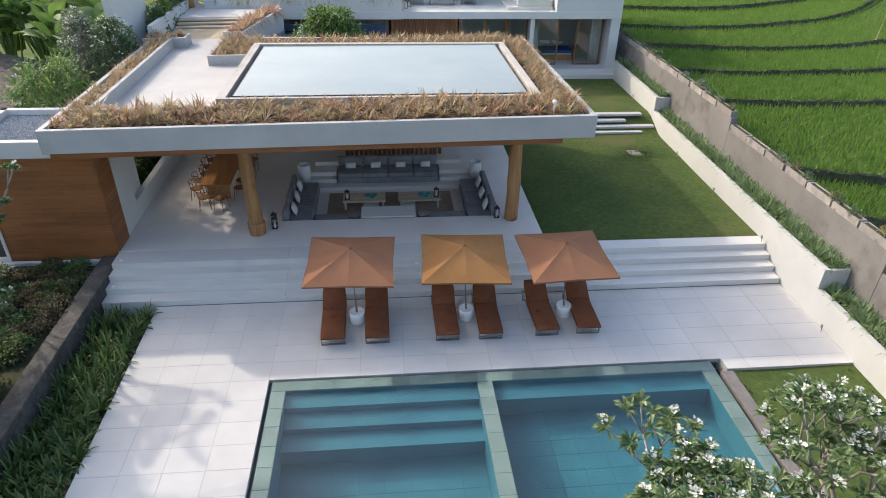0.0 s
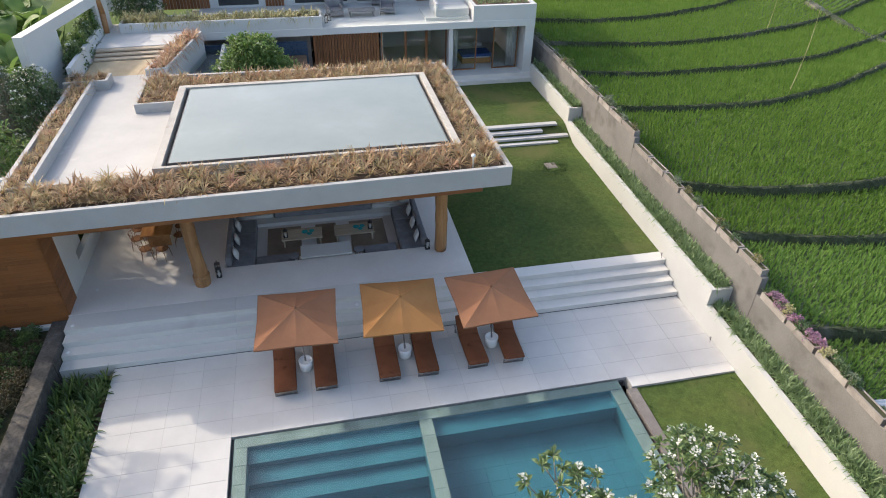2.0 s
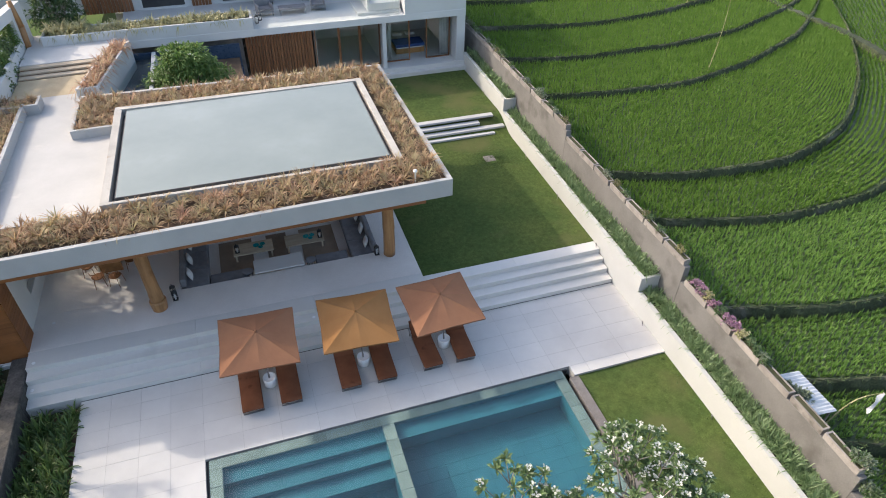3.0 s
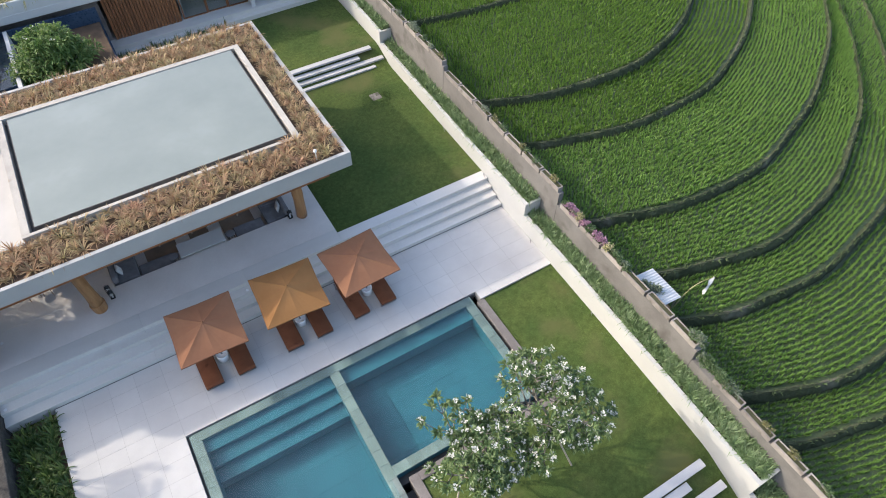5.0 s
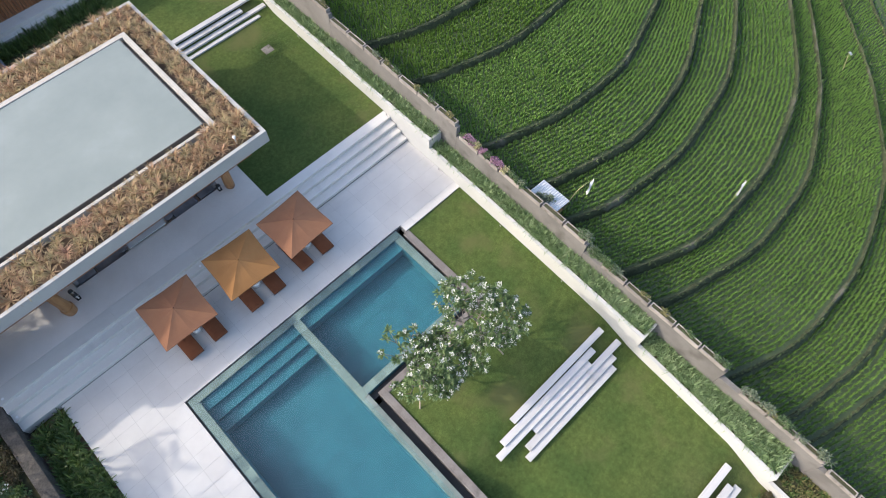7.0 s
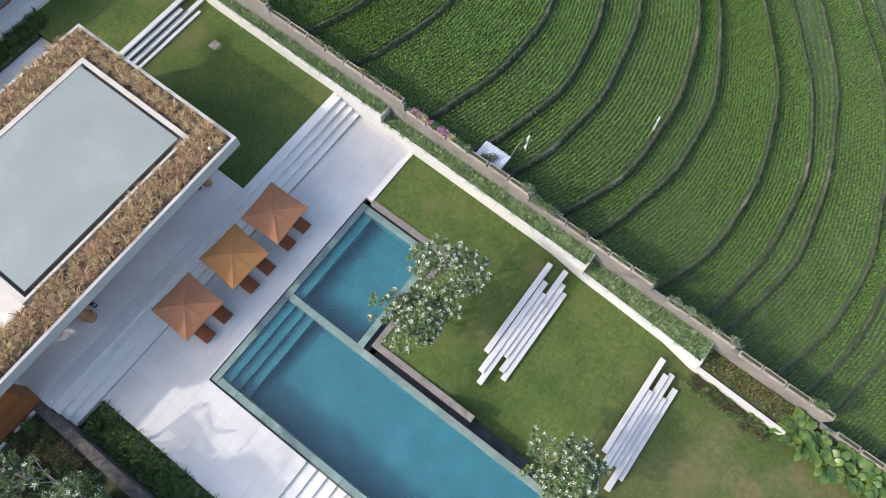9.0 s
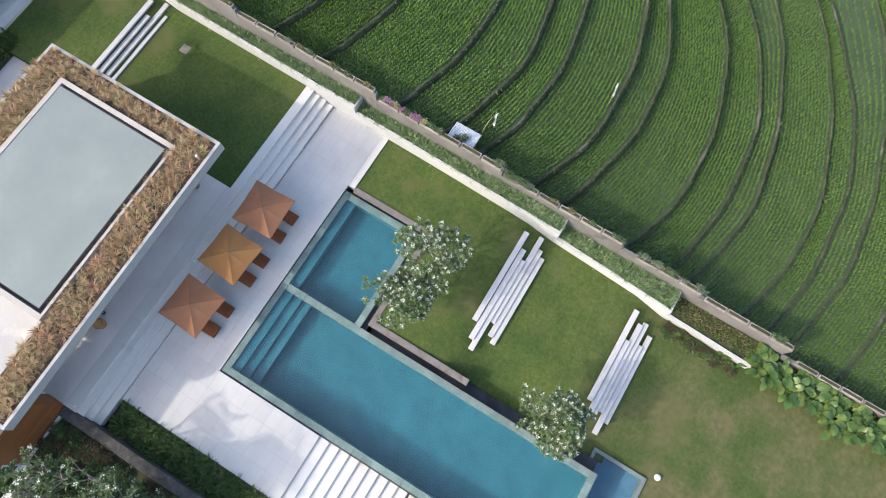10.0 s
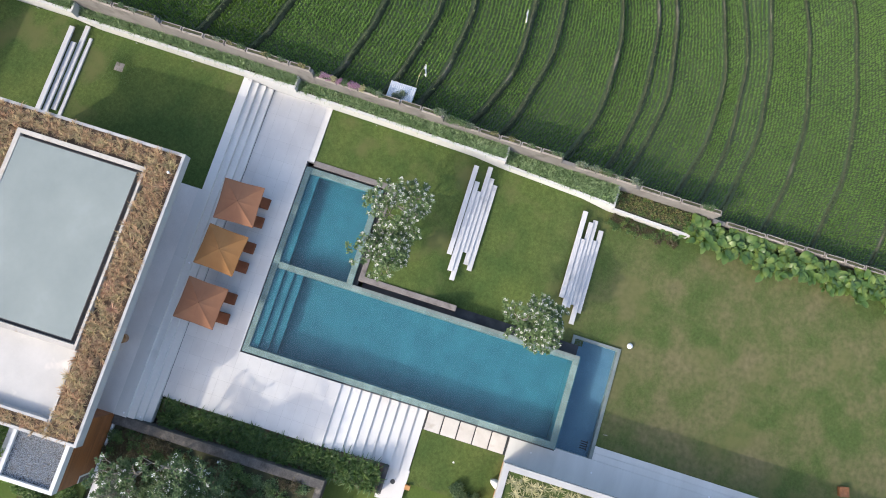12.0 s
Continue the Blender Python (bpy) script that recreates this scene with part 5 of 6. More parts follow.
v, f = blades(scatter(12.9, 15.9, 22.7, 24.2, 0.2, 5.7, 9, 0.4, 0.7), 12, 0.4, 0.04, 0.8, 0.4, 44, segs=2)
tagged(soup("parapet_grass", v, f, STRAP), "short grass on the house parapet", "plants", kind="stuff")
structure(one("parapet_soil", SOIL, (12.82, 15.98, 22.57, 24.4, HT, 5.68)), "planted soil behind the house parapet", "soil")
v, f = blades(scatter(-5.0, -1.7, -30, -17.3, 0.42, 2.04, 10, 0.8, 1.3), 24, 0.55, 0.04, 0.55, 0.34, 45, least=0.45)
tagged(soup("guest_roof_plants", v, f, PALEGRASS), "pale spiky plants on the guest house roof", "plants", kind="stuff")
# hedge of strap leaves beside the deck
v, f = blades(scatter(-5.35, -3.95, -10.15, 3.15, 0.27, -0.14, 11, 0.8, 1.3), 28, 0.72, 0.052, 0.80, 0.85, 46, segs=4, least=0.25)
tagged(soup("lily_hedge", v, f, HEDGELEAF), "thick dark green strap-leaved hedge beside the pool deck", "hedge", kind="stuff")

frangipani((10.95, -6.9, -0.12), 3.9, 0.74, 3, levels=5, leaf=0.23, bloom=0.72, full=1.3, label="frangipani tree with many white flowers on the pool lawn")
frangipani((8.4, -6.7, -0.12), 3.1, 0.72, 8, levels=5, leaf=0.25, bloom=0.6, full=1.3, label="leafy frangipani tree beside the small pool")
frangipani((7.15, -16.2, -1.05), 3.5, 0.70, 13, levels=5, leaf=0.25, bloom=0.85, full=1.6, lean=(-0.12, 0.05), label="round frangipani tree at the pool's far end")
# props of the young tree
for k, (a, b) in enumerate((((9.6, -7.3, -0.1), (10.6, -7.0, 1.35)), ((11.3, -7.9, -0.1), (10.95, -7.25, 1.3)), ((7.0, -7.1, -0.1), (7.5, -6.6, 1.2)))):
    bm = bmesh.new()
    rod(bm, a, b, 0.035, 0.03, 8)
    tagged(part("tree_prop", bm, TREAD), "pale timber prop leaning against a young tree", "tree prop", "tree props")

shrub("tree_behind", (0.75, 18.5, 3.35), (1.95, 1.6, 2.2), BROADLEAF, 520, 21, 0.34, 0.10, "domed frangipani crown between the pavilion and the house", "tree", flowers=0.03)
shrub("garden_tree", (-8.3, 10.4, 0.6), (2.3, 2.7, 4.75), BROADLEAF, 250, 22, 0.44, 0.09, "leafy frangipani tree beside the pavilion roof", "tree", "garden trees", flowers=0.03)
shrub("garden_tree", (-7.5, 14.3, 0.6), (1.55, 2.0, 5.3), SHRUB, 480, 23, 0.2, 0.09, "dark green garden tree with small white flowers", "tree", "garden trees", flowers=0.25)
shrub("garden_tree", (-8.9, 14.6, 3.4), (0.9, 1.2, 2.9), GREYSHRUB, 200, 27, 0.16, 0.07, "grey-green flowering bush above the garden", "tree", "garden trees", flowers=0.5)
for k in range(4):
    shrub("garden_shrub", (-6.95, 18.4 + 1.2 * k, 4.2), (0.42, 0.75, 1.55 + 0.15 * k), (PLUMERIA, BROADLEAF)[k % 2], 150, 480 + k, 0.21, 0.085, "bright green bushes along the bridge wall", group="bridge shrubs", flowers=0.12)
shrub("garden_tree", (-5.2, 24.6, 4.8), (1.4, 0.9, 2.6), SHRUB, 220, 25, 0.30, 0.10, "dark green shrub at the end of the bridge", "tree", "garden trees")
for k in range(8):
    shrub("garden_shrub", (-6.45 - 0.25 * (k % 2), 8.6 + 0.75 * k, 0.6), (0.5, 0.65, 0.8 + 0.15 * (k % 3)), HEDGELEAF, 130, 660 + k, 0.22, 0.08, "dark green shrub in the shade beside the pavilion", group="pavilion side shrubs")
bm = bmesh.new()
for p, q, r0, r1 in (((0, 0, 0), (0.08, 0, 1.4), 0.17, 0.14), ((0.08, 0, 1.4), (-0.05, 0.1, 2.6), 0.14, 0.11)):
    rod(bm, p, q, r0, r1, 12)
c = part("garden_post", bm, TRUNKWOOD, smooth=True)
c.location = (-6.5, 22.6, 4.6)
tagged(c, "tan tree-trunk post beside the garden opening", "post")
for k, (x, y, n, ln, z) in enumerate(((-9.5, 17.6, 16, 2.9, 2.4), (-10.8, 17.2, 16, 3.0, 2.2), (-11.5, 19.2, 16, 3.0, 2.2), (-10.0, 20.4, 16, 3.2, 2.6), (-12.6, 21.8, 16, 3.2, 2.0), (-14.2, 22.2, 16, 3.2, 2.0), (-15.8, 22.4, 16, 3.2, 2.0), (-17.6, 22.6, 14, 3.2, 2.0), (-9.6, 23.0, 16, 3.4, 2.6), (-13.4, 24.4, 16, 3.6, 2.4), (-16.8, 25.0, 16, 3.6, 2.4), (-11.4, 25.2, 16, 3.6, 2.6))):
    paddle_plant((x, y, z), n * 2, ln * 0.8, 60 + k, "tall banana-like plant with upright bright green leaves", 2.6, "tall broad-leaf plants", 0.34, BANANA)
frangipani((-8.9, 4.6, 0.42), 1.3, 0.40, 31, levels=2, leaf=0.14, bloom=0.9, full=0.5, mat=GREYSHRUB, label="young frangipani with white flowers beside the timber wing")
frangipani((-7.85, 2.75, 0.42), 4.0, 0.46, 34, levels=4, leaf=0.22, bloom=0.2, full=1.9, mat=SHRUB, label="slender frangipani with grey-green leaves in the side garden")
frangipani((-7.4, -0.6, 0.42), 4.3, 0.52, 32, levels=5, leaf=0.22, bloom=0.12, mat=SHRUB, label="spreading frangipani with white flowers in the side garden")
shrub("garden_shrub", (-9.2, 3.6, 0.42), (1.15, 1.1, 1.9), GREYSHRUB, 230, 26, 0.15, 0.07, "grey-green rounded shrub in the side garden", group="garden shrubs")
shrub("garden_shrub", (-8.9, -2.6, 0.42), (1.9, 1.7, 1.6), SHRUB, 300, 28, 0.17, 0.07, "dark green bushy shrub in the side garden", group="garden shrubs", flowers=0.1)
shrub("garden_shrub", (-8.9, 1.8, 0.42), (0.8, 1.0, 0.9), SHRUB, 200, 29, 0.17, 0.07, "dark green rounded shrub in the side garden", group="garden shrubs")
shrub("garden_shrub", (-7.5, -0.6, 1.2), (1.75, 2.2, 3.3), SHRUB, 1050, 33, 0.17, 0.07, "dark green flowering tree crown in the side garden", group="garden shrubs", flowers=0.12)
for k in range(120):
    x, y = rng.uniform(-10.4, -6.2), rng.uniform(-6.4, 5.0)
    s = rng.uniform(0.26, 0.5)
    shrub("bedding_plant", (x, y, 0.42), (s, s, s * 0.6), rng.choice((SHRUB, HEDGELEAF, HEDGELEAF, REDLEAF, REDLEAF)), 34, 100 + k, 0.15, 0.06, "low leafy green plant in the garden bed", "plant", "bedding plants")
corner = random.Random(88)
for k in range(30):
    x, y, s = corner.uniform(-7.7, -6.2), corner.uniform(0.6, 5.3), corner.uniform(0.24, 0.42)
    shrub("bedding_plant", (x, y, 0.42), (s, s, s * 0.55), corner.choice((SHRUB, REDLEAF, REDLEAF, HEDGELEAF, HEDGELEAF)), 40, 620 + k, 0.16, 0.07, "low reddish and green plant beside the dark wall", "plant", "bedding plants")
for k in range(30):
    x, y = rng.uniform(-11.9, -8.6), rng.uniform(12.5, 27)
    shrub("garden_shrub", (x, y, 0.6), (rng.uniform(0.9, 1.6), rng.uniform(0.9, 1.6), rng.uniform(1.5, 2.8)), rng.choice((SHRUB, PLUMERIA, HEDGELEAF)), 90, 400 + k, 0.26, 0.10, "dense green shrub in the garden behind the wing", group="back garden shrubs")
# broad leaves along the lower boundary
for k in range(46):
    y = -23.2 - 0.42 * k + rng.uniform(-0.2, 0.2)
    paddle_plant((rng.uniform(15.2 if k < 5 else 14.95, 16.4), y, -1.36), rng.randint(20, 26), rng.uniform(0.95, 1.3) * (0.6 if k < 4 else 1), 200 + k, "clump of big oval bright green leaves along the boundary", 1.2, "broad-leaf border", 0.34, BORDERLEAF)
for k in range(34):
    shrub("bedding_plant", (rng.uniform(14.5, 15.25), -19.6 - 0.13 * k, -1.36), (0.26, 0.26, 0.22), (HEDGELEAF, REDLEAF, BORDERLEAF, REDLEAF)[k % 4], 18, 300 + k, 0.13, 0.05, "low mixed leafy plant at the foot of the wall", "plant", "bedding plants")
v, f = blades(scatter(15.75, 16.8, -25, -19.6, 0.19, -0.8, 12, 0.5, 0.9), 10, 0.4, 0.05, 0.7, 0.5, 48)
tagged(soup("low_border", v, f, OLIVELEAF), "sparse yellowish plants below the boundary wall", "plants", kind="stuff")
# bougainvillea and weeds on the boundary wall
for k in range(11):
    shrub("bougainvillea", (17.05, 0.25 - 0.36 * k, 2.30), (0.24, 0.28, 0.34 - 0.012 * k), (PINK, PINK, PALEGRASS, PINK, SHRUB)[k % 5] if k < 8 else SHRUB, 26, 320 + k, 0.075, 0.05, "magenta bougainvillea trailing from a wall trough", "shrub", "bougainvillea")
for k in range(16):
    y = rng.choice((rng.uniform(10, 24), rng.uniform(-9.5, -7.0), rng.uniform(-26, -15)))
    top = next(t for a, b, t in GREY if a <= y < b)
    shrub("wall_weed", (17.06, y, top + 0.22), (0.2, 0.45, 0.3), rng.choice((HEDGELEAF, SHRUB, GREYSHRUB)), 26, 340 + k, 0.12, 0.045, "weedy plant growing from a wall trough", "plant", "wall weeds")
# fringe of longer grass where the lawns meet walls and kerbs
fringe = []
for x0, x1, y0, y1, zf in ((15.6, 15.98, -19.5, -0.6, POOLLAWN), (6.55, 6.75, -19.2, -5.8, POOLLAWN), (8.56, 8.7, 5.4, 14.5, HOUSELAWN), (7.15, 7.3, -22.4, -20.1, POOLLAWN), (12.50, 12.68, -5.6, -0.5, POOLLAWN)):
    n = int((y1 - y0) * 16)
    for k in range(n):
        x, y = rng.uniform(x0, x1), rng.uniform(y0, y1)
        if x < wall_x(y) - 0.02:
            fringe.append((x, y, zf(x, y) - 0.01, rng.uniform(0.5, 1.0)))
v, f = blades(fringe, 8, 0.09, 0.016, 0.8, 0.3, 49, segs=2)
tagged(soup("grass_fringe", v, f, LAWNBLADE), "longer grass at the edges of the lawns", "grass", kind="stuff")
v, f = blades(scatter(1.8, 9.5, 20.8, 21.8, 0.24, 1.32, 51, 0.8, 1.3), 20, 0.60, 0.045, 0.85, 0.55, 52)
tagged(soup("house_bed_plants", v, f, HEDGELEAF), "dark strap-leaved plants in front of the house", "plants", kind="stuff")
for k in range(26):
    x, y, s = corner.uniform(-12.5, -9.6), corner.uniform(5.6, 9.0), corner.uniform(0.4, 0.7)
    shrub("bedding_plant", (x, y, 0.55), (s, s, s), corner.choice((SHRUB, HEDGELEAF, BROADLEAF)), 40, 820 + k, 0.2, 0.08, "low dark green plant beside the timber wing", "plant", "bedding plants")
# rank grass round the cover in the house lawn
ring = []
for k in range(900):
    a, d = rng.uniform(0, 6.283), 0.25 + abs(rng.gauss(0.0, 0.62))
    ring.append((14.34 + 1.2 * d * math.cos(a), 12.5 + 0.9 * d * math.sin(a), 0.772, rng.uniform(0.5, 1.1)))
v, f = blades(ring, 9, 0.07, 0.016, 0.6, 0.3, 53, segs=2)
tagged(soup("rank_grass", v, f, LAWNBLADE), "darker rank grass round the lawn cover", "grass", kind="stuff")
for k in range(44):
    y = rng.uniform(-19.5, 24) if k < 30 else rng.uniform(17, 25.8)
    top = next(t for a, b, t in GREY if a <= y < b)
    shrub("wall_weed", (17.04, y, top + 0.2), (0.11, 0.3, 0.2), rng.choice((HEDGELEAF, OLIVELEAF, GREYSHRUB, SHRUB)), 12, 700 + k, 0.10, 0.04, "sparse weed in a wall trough", "plant", "wall weeds")
for k in range(8):
    shrub("bedding_plant", (-4.3 + rng.uniform(-0.4, 0.5), -16.2 + 0.2 * k, -1.24), (0.35, 0.35, 0.4), SHRUB, 30, 760 + k, 0.14, 0.06, "low green bush beside the guest house", "plant", "bedding plants")

# ---- sun umbrellas and loungers on the deck ----
def umbrella(at, rz, canvas, label):
    u = empty("sun_umbrella", at, rz)
    tagged(u, label, "umbrella", "sun umbrellas")
    bm = bmesh.new()
    lathe(bm, [(0.18, 0.0), (0.20, 0.02), (0.225, 0.38), (0.215, 0.395), (0.195, 0.35), (0.0, 0.35)], (0.10, -0.20, 0), 24)
    part("pot", bm, WHITEPOT, u, "white round weighted pot", True)
    bm = bmesh.new()
    rod(bm, (0.10, -0.20, 0.3), (0, 0, 2.46), 0.022, n=10)
    rod(bm, (0.10, -0.20, 0.33), (0.092, -0.184, 0.5), 0.03, n=10)
    part("pole", bm, STEEL, u)
    hx, hy, TIP = 1.225, 1.17, 0.075
    bm = bmesh.new()
    # eight panels from the hub to the hem, each a little slack between its ribs
    hem = [(-1, -1), (0, -1), (1, -1), (1, 0), (1, 1), (0, 1), (-1, 1), (-1, 0)]
    crown = bm.verts.new((0, 0, 2.42))
    m, w = 7, 4
    cols = []
    for (ax, ay), (bx, by) in zip(hem, hem[1:] + hem[:1]):
        for j in range(w):
            f = j / w
            a, b = ax + (bx - ax) * f, ay + (by - ay) * f
            slack = math.sin(math.pi * f)
            corner = min(abs(a), abs(b))
            col = []
            for k in range(1, m + 1):
                t = k / m
                pull = 1 - 0.030 * (1 - corner) * t * t
                col.append(bm.verts.new((a * hx * t * pull, b * hy * t * pull, 2.42 - 0.40 * t ** 1.04 - 0.030 * slack * math.sin(math.pi * t * 0.9) + TIP * b * hy * t)))
            cols.append(col)
    for p, q in zip(cols, cols[1:] + cols[:1]):
        bm.faces.new((crown, p[0], q[0]))
        for k in range(m - 1):
            bm.faces.new((p[k], p[k + 1], q[k + 1], q[k]))
    bmesh.ops.recalc_face_normals(bm, faces=bm.faces[:])
    c = part("canopy", bm, canvas, u)
    th = c.modifiers.new("thick", "SOLIDIFY")
    th.thickness = 0.012
    bm = bmesh.new()
    edge = [(-hx, -hy), (hx, -hy), (hx, hy), (-hx, hy)]
    for (ax, ay), (bx, by) in zip(edge, edge[1:] + edge[:1]):
        for k in range(8):
            f0, f1 = k / 8, (k + 1) / 8
            def pt(f):
                dg = abs(2 * f - 1)
                pl = 1 - 0.030 * (1 - dg)
                yy = (ay + (by - ay) * f) * pl
                return Vector(((ax + (bx - ax) * f) * pl, yy, 2.018 + TIP * yy))
            p, q = pt(f0), pt(f1)
            vs = [bm.verts.new(p), bm.verts.new(q), bm.verts.new(q - Vector((0, 0, 0.05))), bm.verts.new(p - Vector((0, 0, 0.05)))]
            bm.faces.new(vs)
    bmesh.ops.remove_doubles(bm, verts=bm.verts[:], dist=0.001)
    vl = part("valance", bm, canvas, u)
    th = vl.modifiers.new("thick", "SOLIDIFY")
    th.thickness = 0.008
    bm = bmesh.new()
    lathe(bm, [(0.035, 0.0), (0.045, 0.03), (0.02, 0.08), (0.0, 0.09)], (0, 0, 2.41), 12)
    part("finial", bm, canvas, u)
    for sx, sy in ((1, 1), (1, -1), (-1, 1), (-1, -1), (1, 0), (-1, 0), (0, 1), (0, -1)):
        bm = bmesh.new()
        k = 0.985 if sx and sy else 0.955
        rod(bm, (0, 0, 2.38), (sx * hx * k, sy * hy * k, 2.00 + TIP * sy * hy), 0.011, n=6)
        rib = part("rib", bm, TEAK, u)
        bm = bmesh.new()
        rod(bm, (0.02, -0.04, 1.83), (sx * hx * 0.45, sy * hy * 0.45, 2.20 + TIP * sy * hy * 0.45), 0.009, n=6)
        part("strut", bm, TEAK, rib)
    bm = bmesh.new()
    lathe(bm, [(0.045, 0.0), (0.045, 0.08)], (0.022, -0.045, 1.80), 12)
    part("hub", bm, TEAK, u)
    return u


umbrella((2.13, 2.54, 0), -2.2, CANVAS_DARK, "open terracotta canvas umbrella in a white pot between two loungers")
umbrella((5.36, 2.50, 0), -3.2, CANVAS, "open ochre canvas umbrella in a white pot between two loungers")
umbrella((8.30, 2.46, 0), 3.0, CANVAS_DARK, "open terracotta canvas umbrella beside the steps")


def lounger():
    u = empty("sun_lounger")
    tagged(u, "russet cushioned sun lounger with a steel sled frame, back raised", "sun lounger", "sun loungers")
    bm = bmesh.new()
    for sx in (-0.33, 0.33):
        box(bm, sx - 0.018, sx + 0.018, 0.06, 2.0, 0.24, 0.275)
    box(bm, -0.312, 0.312, 0.09, 0.115, 0.245, 0.27), box(bm, -0.312, 0.312, 1.965, 2.0, 0.24, 0.275), box(bm, -0.312, 0.312, 1.2, 1.235, 0.24, 0.275)
    part("frame", bm, STEEL, u)
    for y in (0.1, 1.85):
        bm = bmesh.new()
        box(bm, -0.34, -0.31, y, y + 0.035, 0.0, 0.24), box(bm, 0.31, 0.34, y, y + 0.035, 0.0, 0.24), box(bm, -0.31, 0.31, y, y + 0.035, 0.0, 0.03)
        part("leg", bm, STEEL, u)
    bm = bmesh.new()
    rod(bm, (-0.31, 0.12, 0.10), (0.0, 0.12, 0.04), 0.01, n=6), rod(bm, (0.31, 0.12, 0.10), (0.0, 0.12, 0.04), 0.01, n=6)
    part("brace", bm, STEEL, u)
    bm = bmesh.new()
    n = 16
    path = [(-0.03, 0.36), (0.55, 0.355), (1.1, 0.35), (1.28, 0.36), (1.36, 0.40), (1.95, 0.72)]
    ys = np.linspace(-0.03, 1.95, n)
    top = [(float(y), float(np.interp(y, [p[0] for p in path], [p[1] for p in path]))) for y in ys]
    rings = []
    for k, (y, z) in enumerate(top):
        w = 0.34 if 0 < k < n - 1 else 0.325
        t = 0.085 if 0 < k < n - 1 else 0.06
        rings.append([bm.verts.new(p) for p in ((-w, y, z - 0.02), (-w + 0.025, y, z), (0, y, z + 0.012), (w - 0.025, y, z), (w, y, z - 0.02), (w, y, z - t), (-w, y, z - t))])
    for a, b in zip(rings, rings[1:]):
        for j in range(7):
            bm.faces.new((a[j], a[(j + 1) % 7], b[(j + 1) % 7], b[j]))
    bm.faces.new(rings[-1]), bm.faces.new(rings[0][::-1])
    bmesh.ops.recalc_face_normals(bm, faces=bm.faces[:])
    mt = part("mattress", bm, CUSHION, u, smooth=True)
    bm = bmesh.new()
    box(bm, -0.335, 0.335, 1.30, 1.318, 0.384, 0.40)
    part("piping", bm, CUSHION, mt)
    bm = bmesh.new()
    rod(bm, (-0.3, 1.8, 0.58), (-0.3, 1.6, 0.27), 0.01, n=6), rod(bm, (0.3, 1.8, 0.58), (0.3, 1.6, 0.27), 0.01, n=6)
    part("back_stay", bm, STEEL, u)
    return u


first = lounger()
first.matrix_basis = pose(1.58, 1.20, 0, 0, 0, 1.0)
for x, y, rz in ((2.82, 1.19, 0.5), (4.81, 1.18, 0.0), (6.05, 1.17, -0.5), (7.71, 1.21, 1.5), (8.92, 1.23, -1.0)):
    copy_thing(first, pose(x, y, 0, 0, 0, rz))

# ---- seating pit ----
def pillow(at, rx, rz, size=0.42, tall=1.0, mat=PALEFABRIC, label="pale square scatter cushion on the grey sofa"):
    bm = bmesh.new()
    n = 6
    g = {}
    for s in (1, -1):
        for i in range(n + 1):
            for j in range(n + 1):
                a, b = -1 + 2 * i / n, -1 + 2 * j / n
                h = 0.075 * ((1 - a ** 4) * (1 - b ** 4)) ** 0.6
                if s == -1 and (i in (0, n) or j in (0, n)):
                    g[s, i, j] = g[1, i, j]
                else:
                    g[s, i, j] = bm.verts.new((a * size / 2, s * h, b * size * tall / 2))
        for i in range(n):
            for j in range(n):
                q = (g[s, i, j], g[s, i + 1, j], g[s, i + 1, j + 1], g[s, i, j + 1])
                bm.faces.new(q if s == -1 else q[::-1])
    p = tagged(part("scatter_cushion", bm, mat, smooth=True), label, "cushion", "scatter cushions")
    p.matrix_basis = pose(*at, rx, 0, rz)
    return p


def sofa(at, rz, seats, width, depth, label):
    u = empty("sofa", at, rz)
    tagged(u, label, "sofa", "pit sofas")
    w = seats * width
    bm = bmesh.new()
    box(bm, -w / 2, w / 2, 0, depth, 0, 0.24, 0.015)
    part("base", bm, GREYFABRIC, u)
    for k in range(seats):
        bm = bmesh.new()
        x0 = -w / 2 + k * width
        box(bm, x0 + 0.008, x0 + width - 0.008, 0.0, depth - 0.2, 0.242, 0.42, 0.03)
        part("seat", bm, GREYFABRIC, u)
        bm = bmesh.new()
        box(bm, x0 + 0.01, x0 + width - 0.01, depth - 0.24, depth - 0.02, 0.40, 0.80, 0.05)
        part("back_cushion", bm, GREYFABRIC, u)
    return u


sofa((3.3, 10.86, 0.46), 0, 4, 1.02, 1.05, "long dark grey four-seat sofa facing the pit")
for k in range(4):
    pillow((1.77 + 1.02 * k, 11.47, FL + 0.21), -20, rng.uniform(-4, 4), tall=0.6)
sofa((0.55, 8.95, 0.30), 90, 3, 1.05, 1.05, "dark grey built-in sofa along the edge of the pit")
sofa((6.15, 8.95, 0.30), -90, 3, 1.05, 1.05, "dark grey built-in sofa along the edge of the pit")
for k in range(3):
    pillow((-0.12, 7.9 + 0.95 * k, 0.93), -18, 90 + rng.uniform(-6, 6)), pillow((6.82, 7.9 + 0.95 * k, 0.93), -18, -90 + rng.uniform(-6, 6))
for x0, x1 in ((0.6, 2.0), (4.7, 6.0)):
    bm = bmesh.new()
    box(bm, x0, x1, 7.30, 8.0, 0.30, 0.62, 0.03)
    tagged(part("ottoman", bm, GREYFABRIC), "low dark grey upholstered bench in the pit", "ottoman", "pit benches")
for x0, x1 in ((0.95, 2.3), (2.9, 3.75), (4.3, 5.75)):
    bm = bmesh.new()
    box(bm, x0, x1, 8.15, 10.3, 0.30, 0.315, 0.004)
    tagged(part("rug", bm, RUG), "tan woven rug on the pit floor", "rug", "pit rugs")


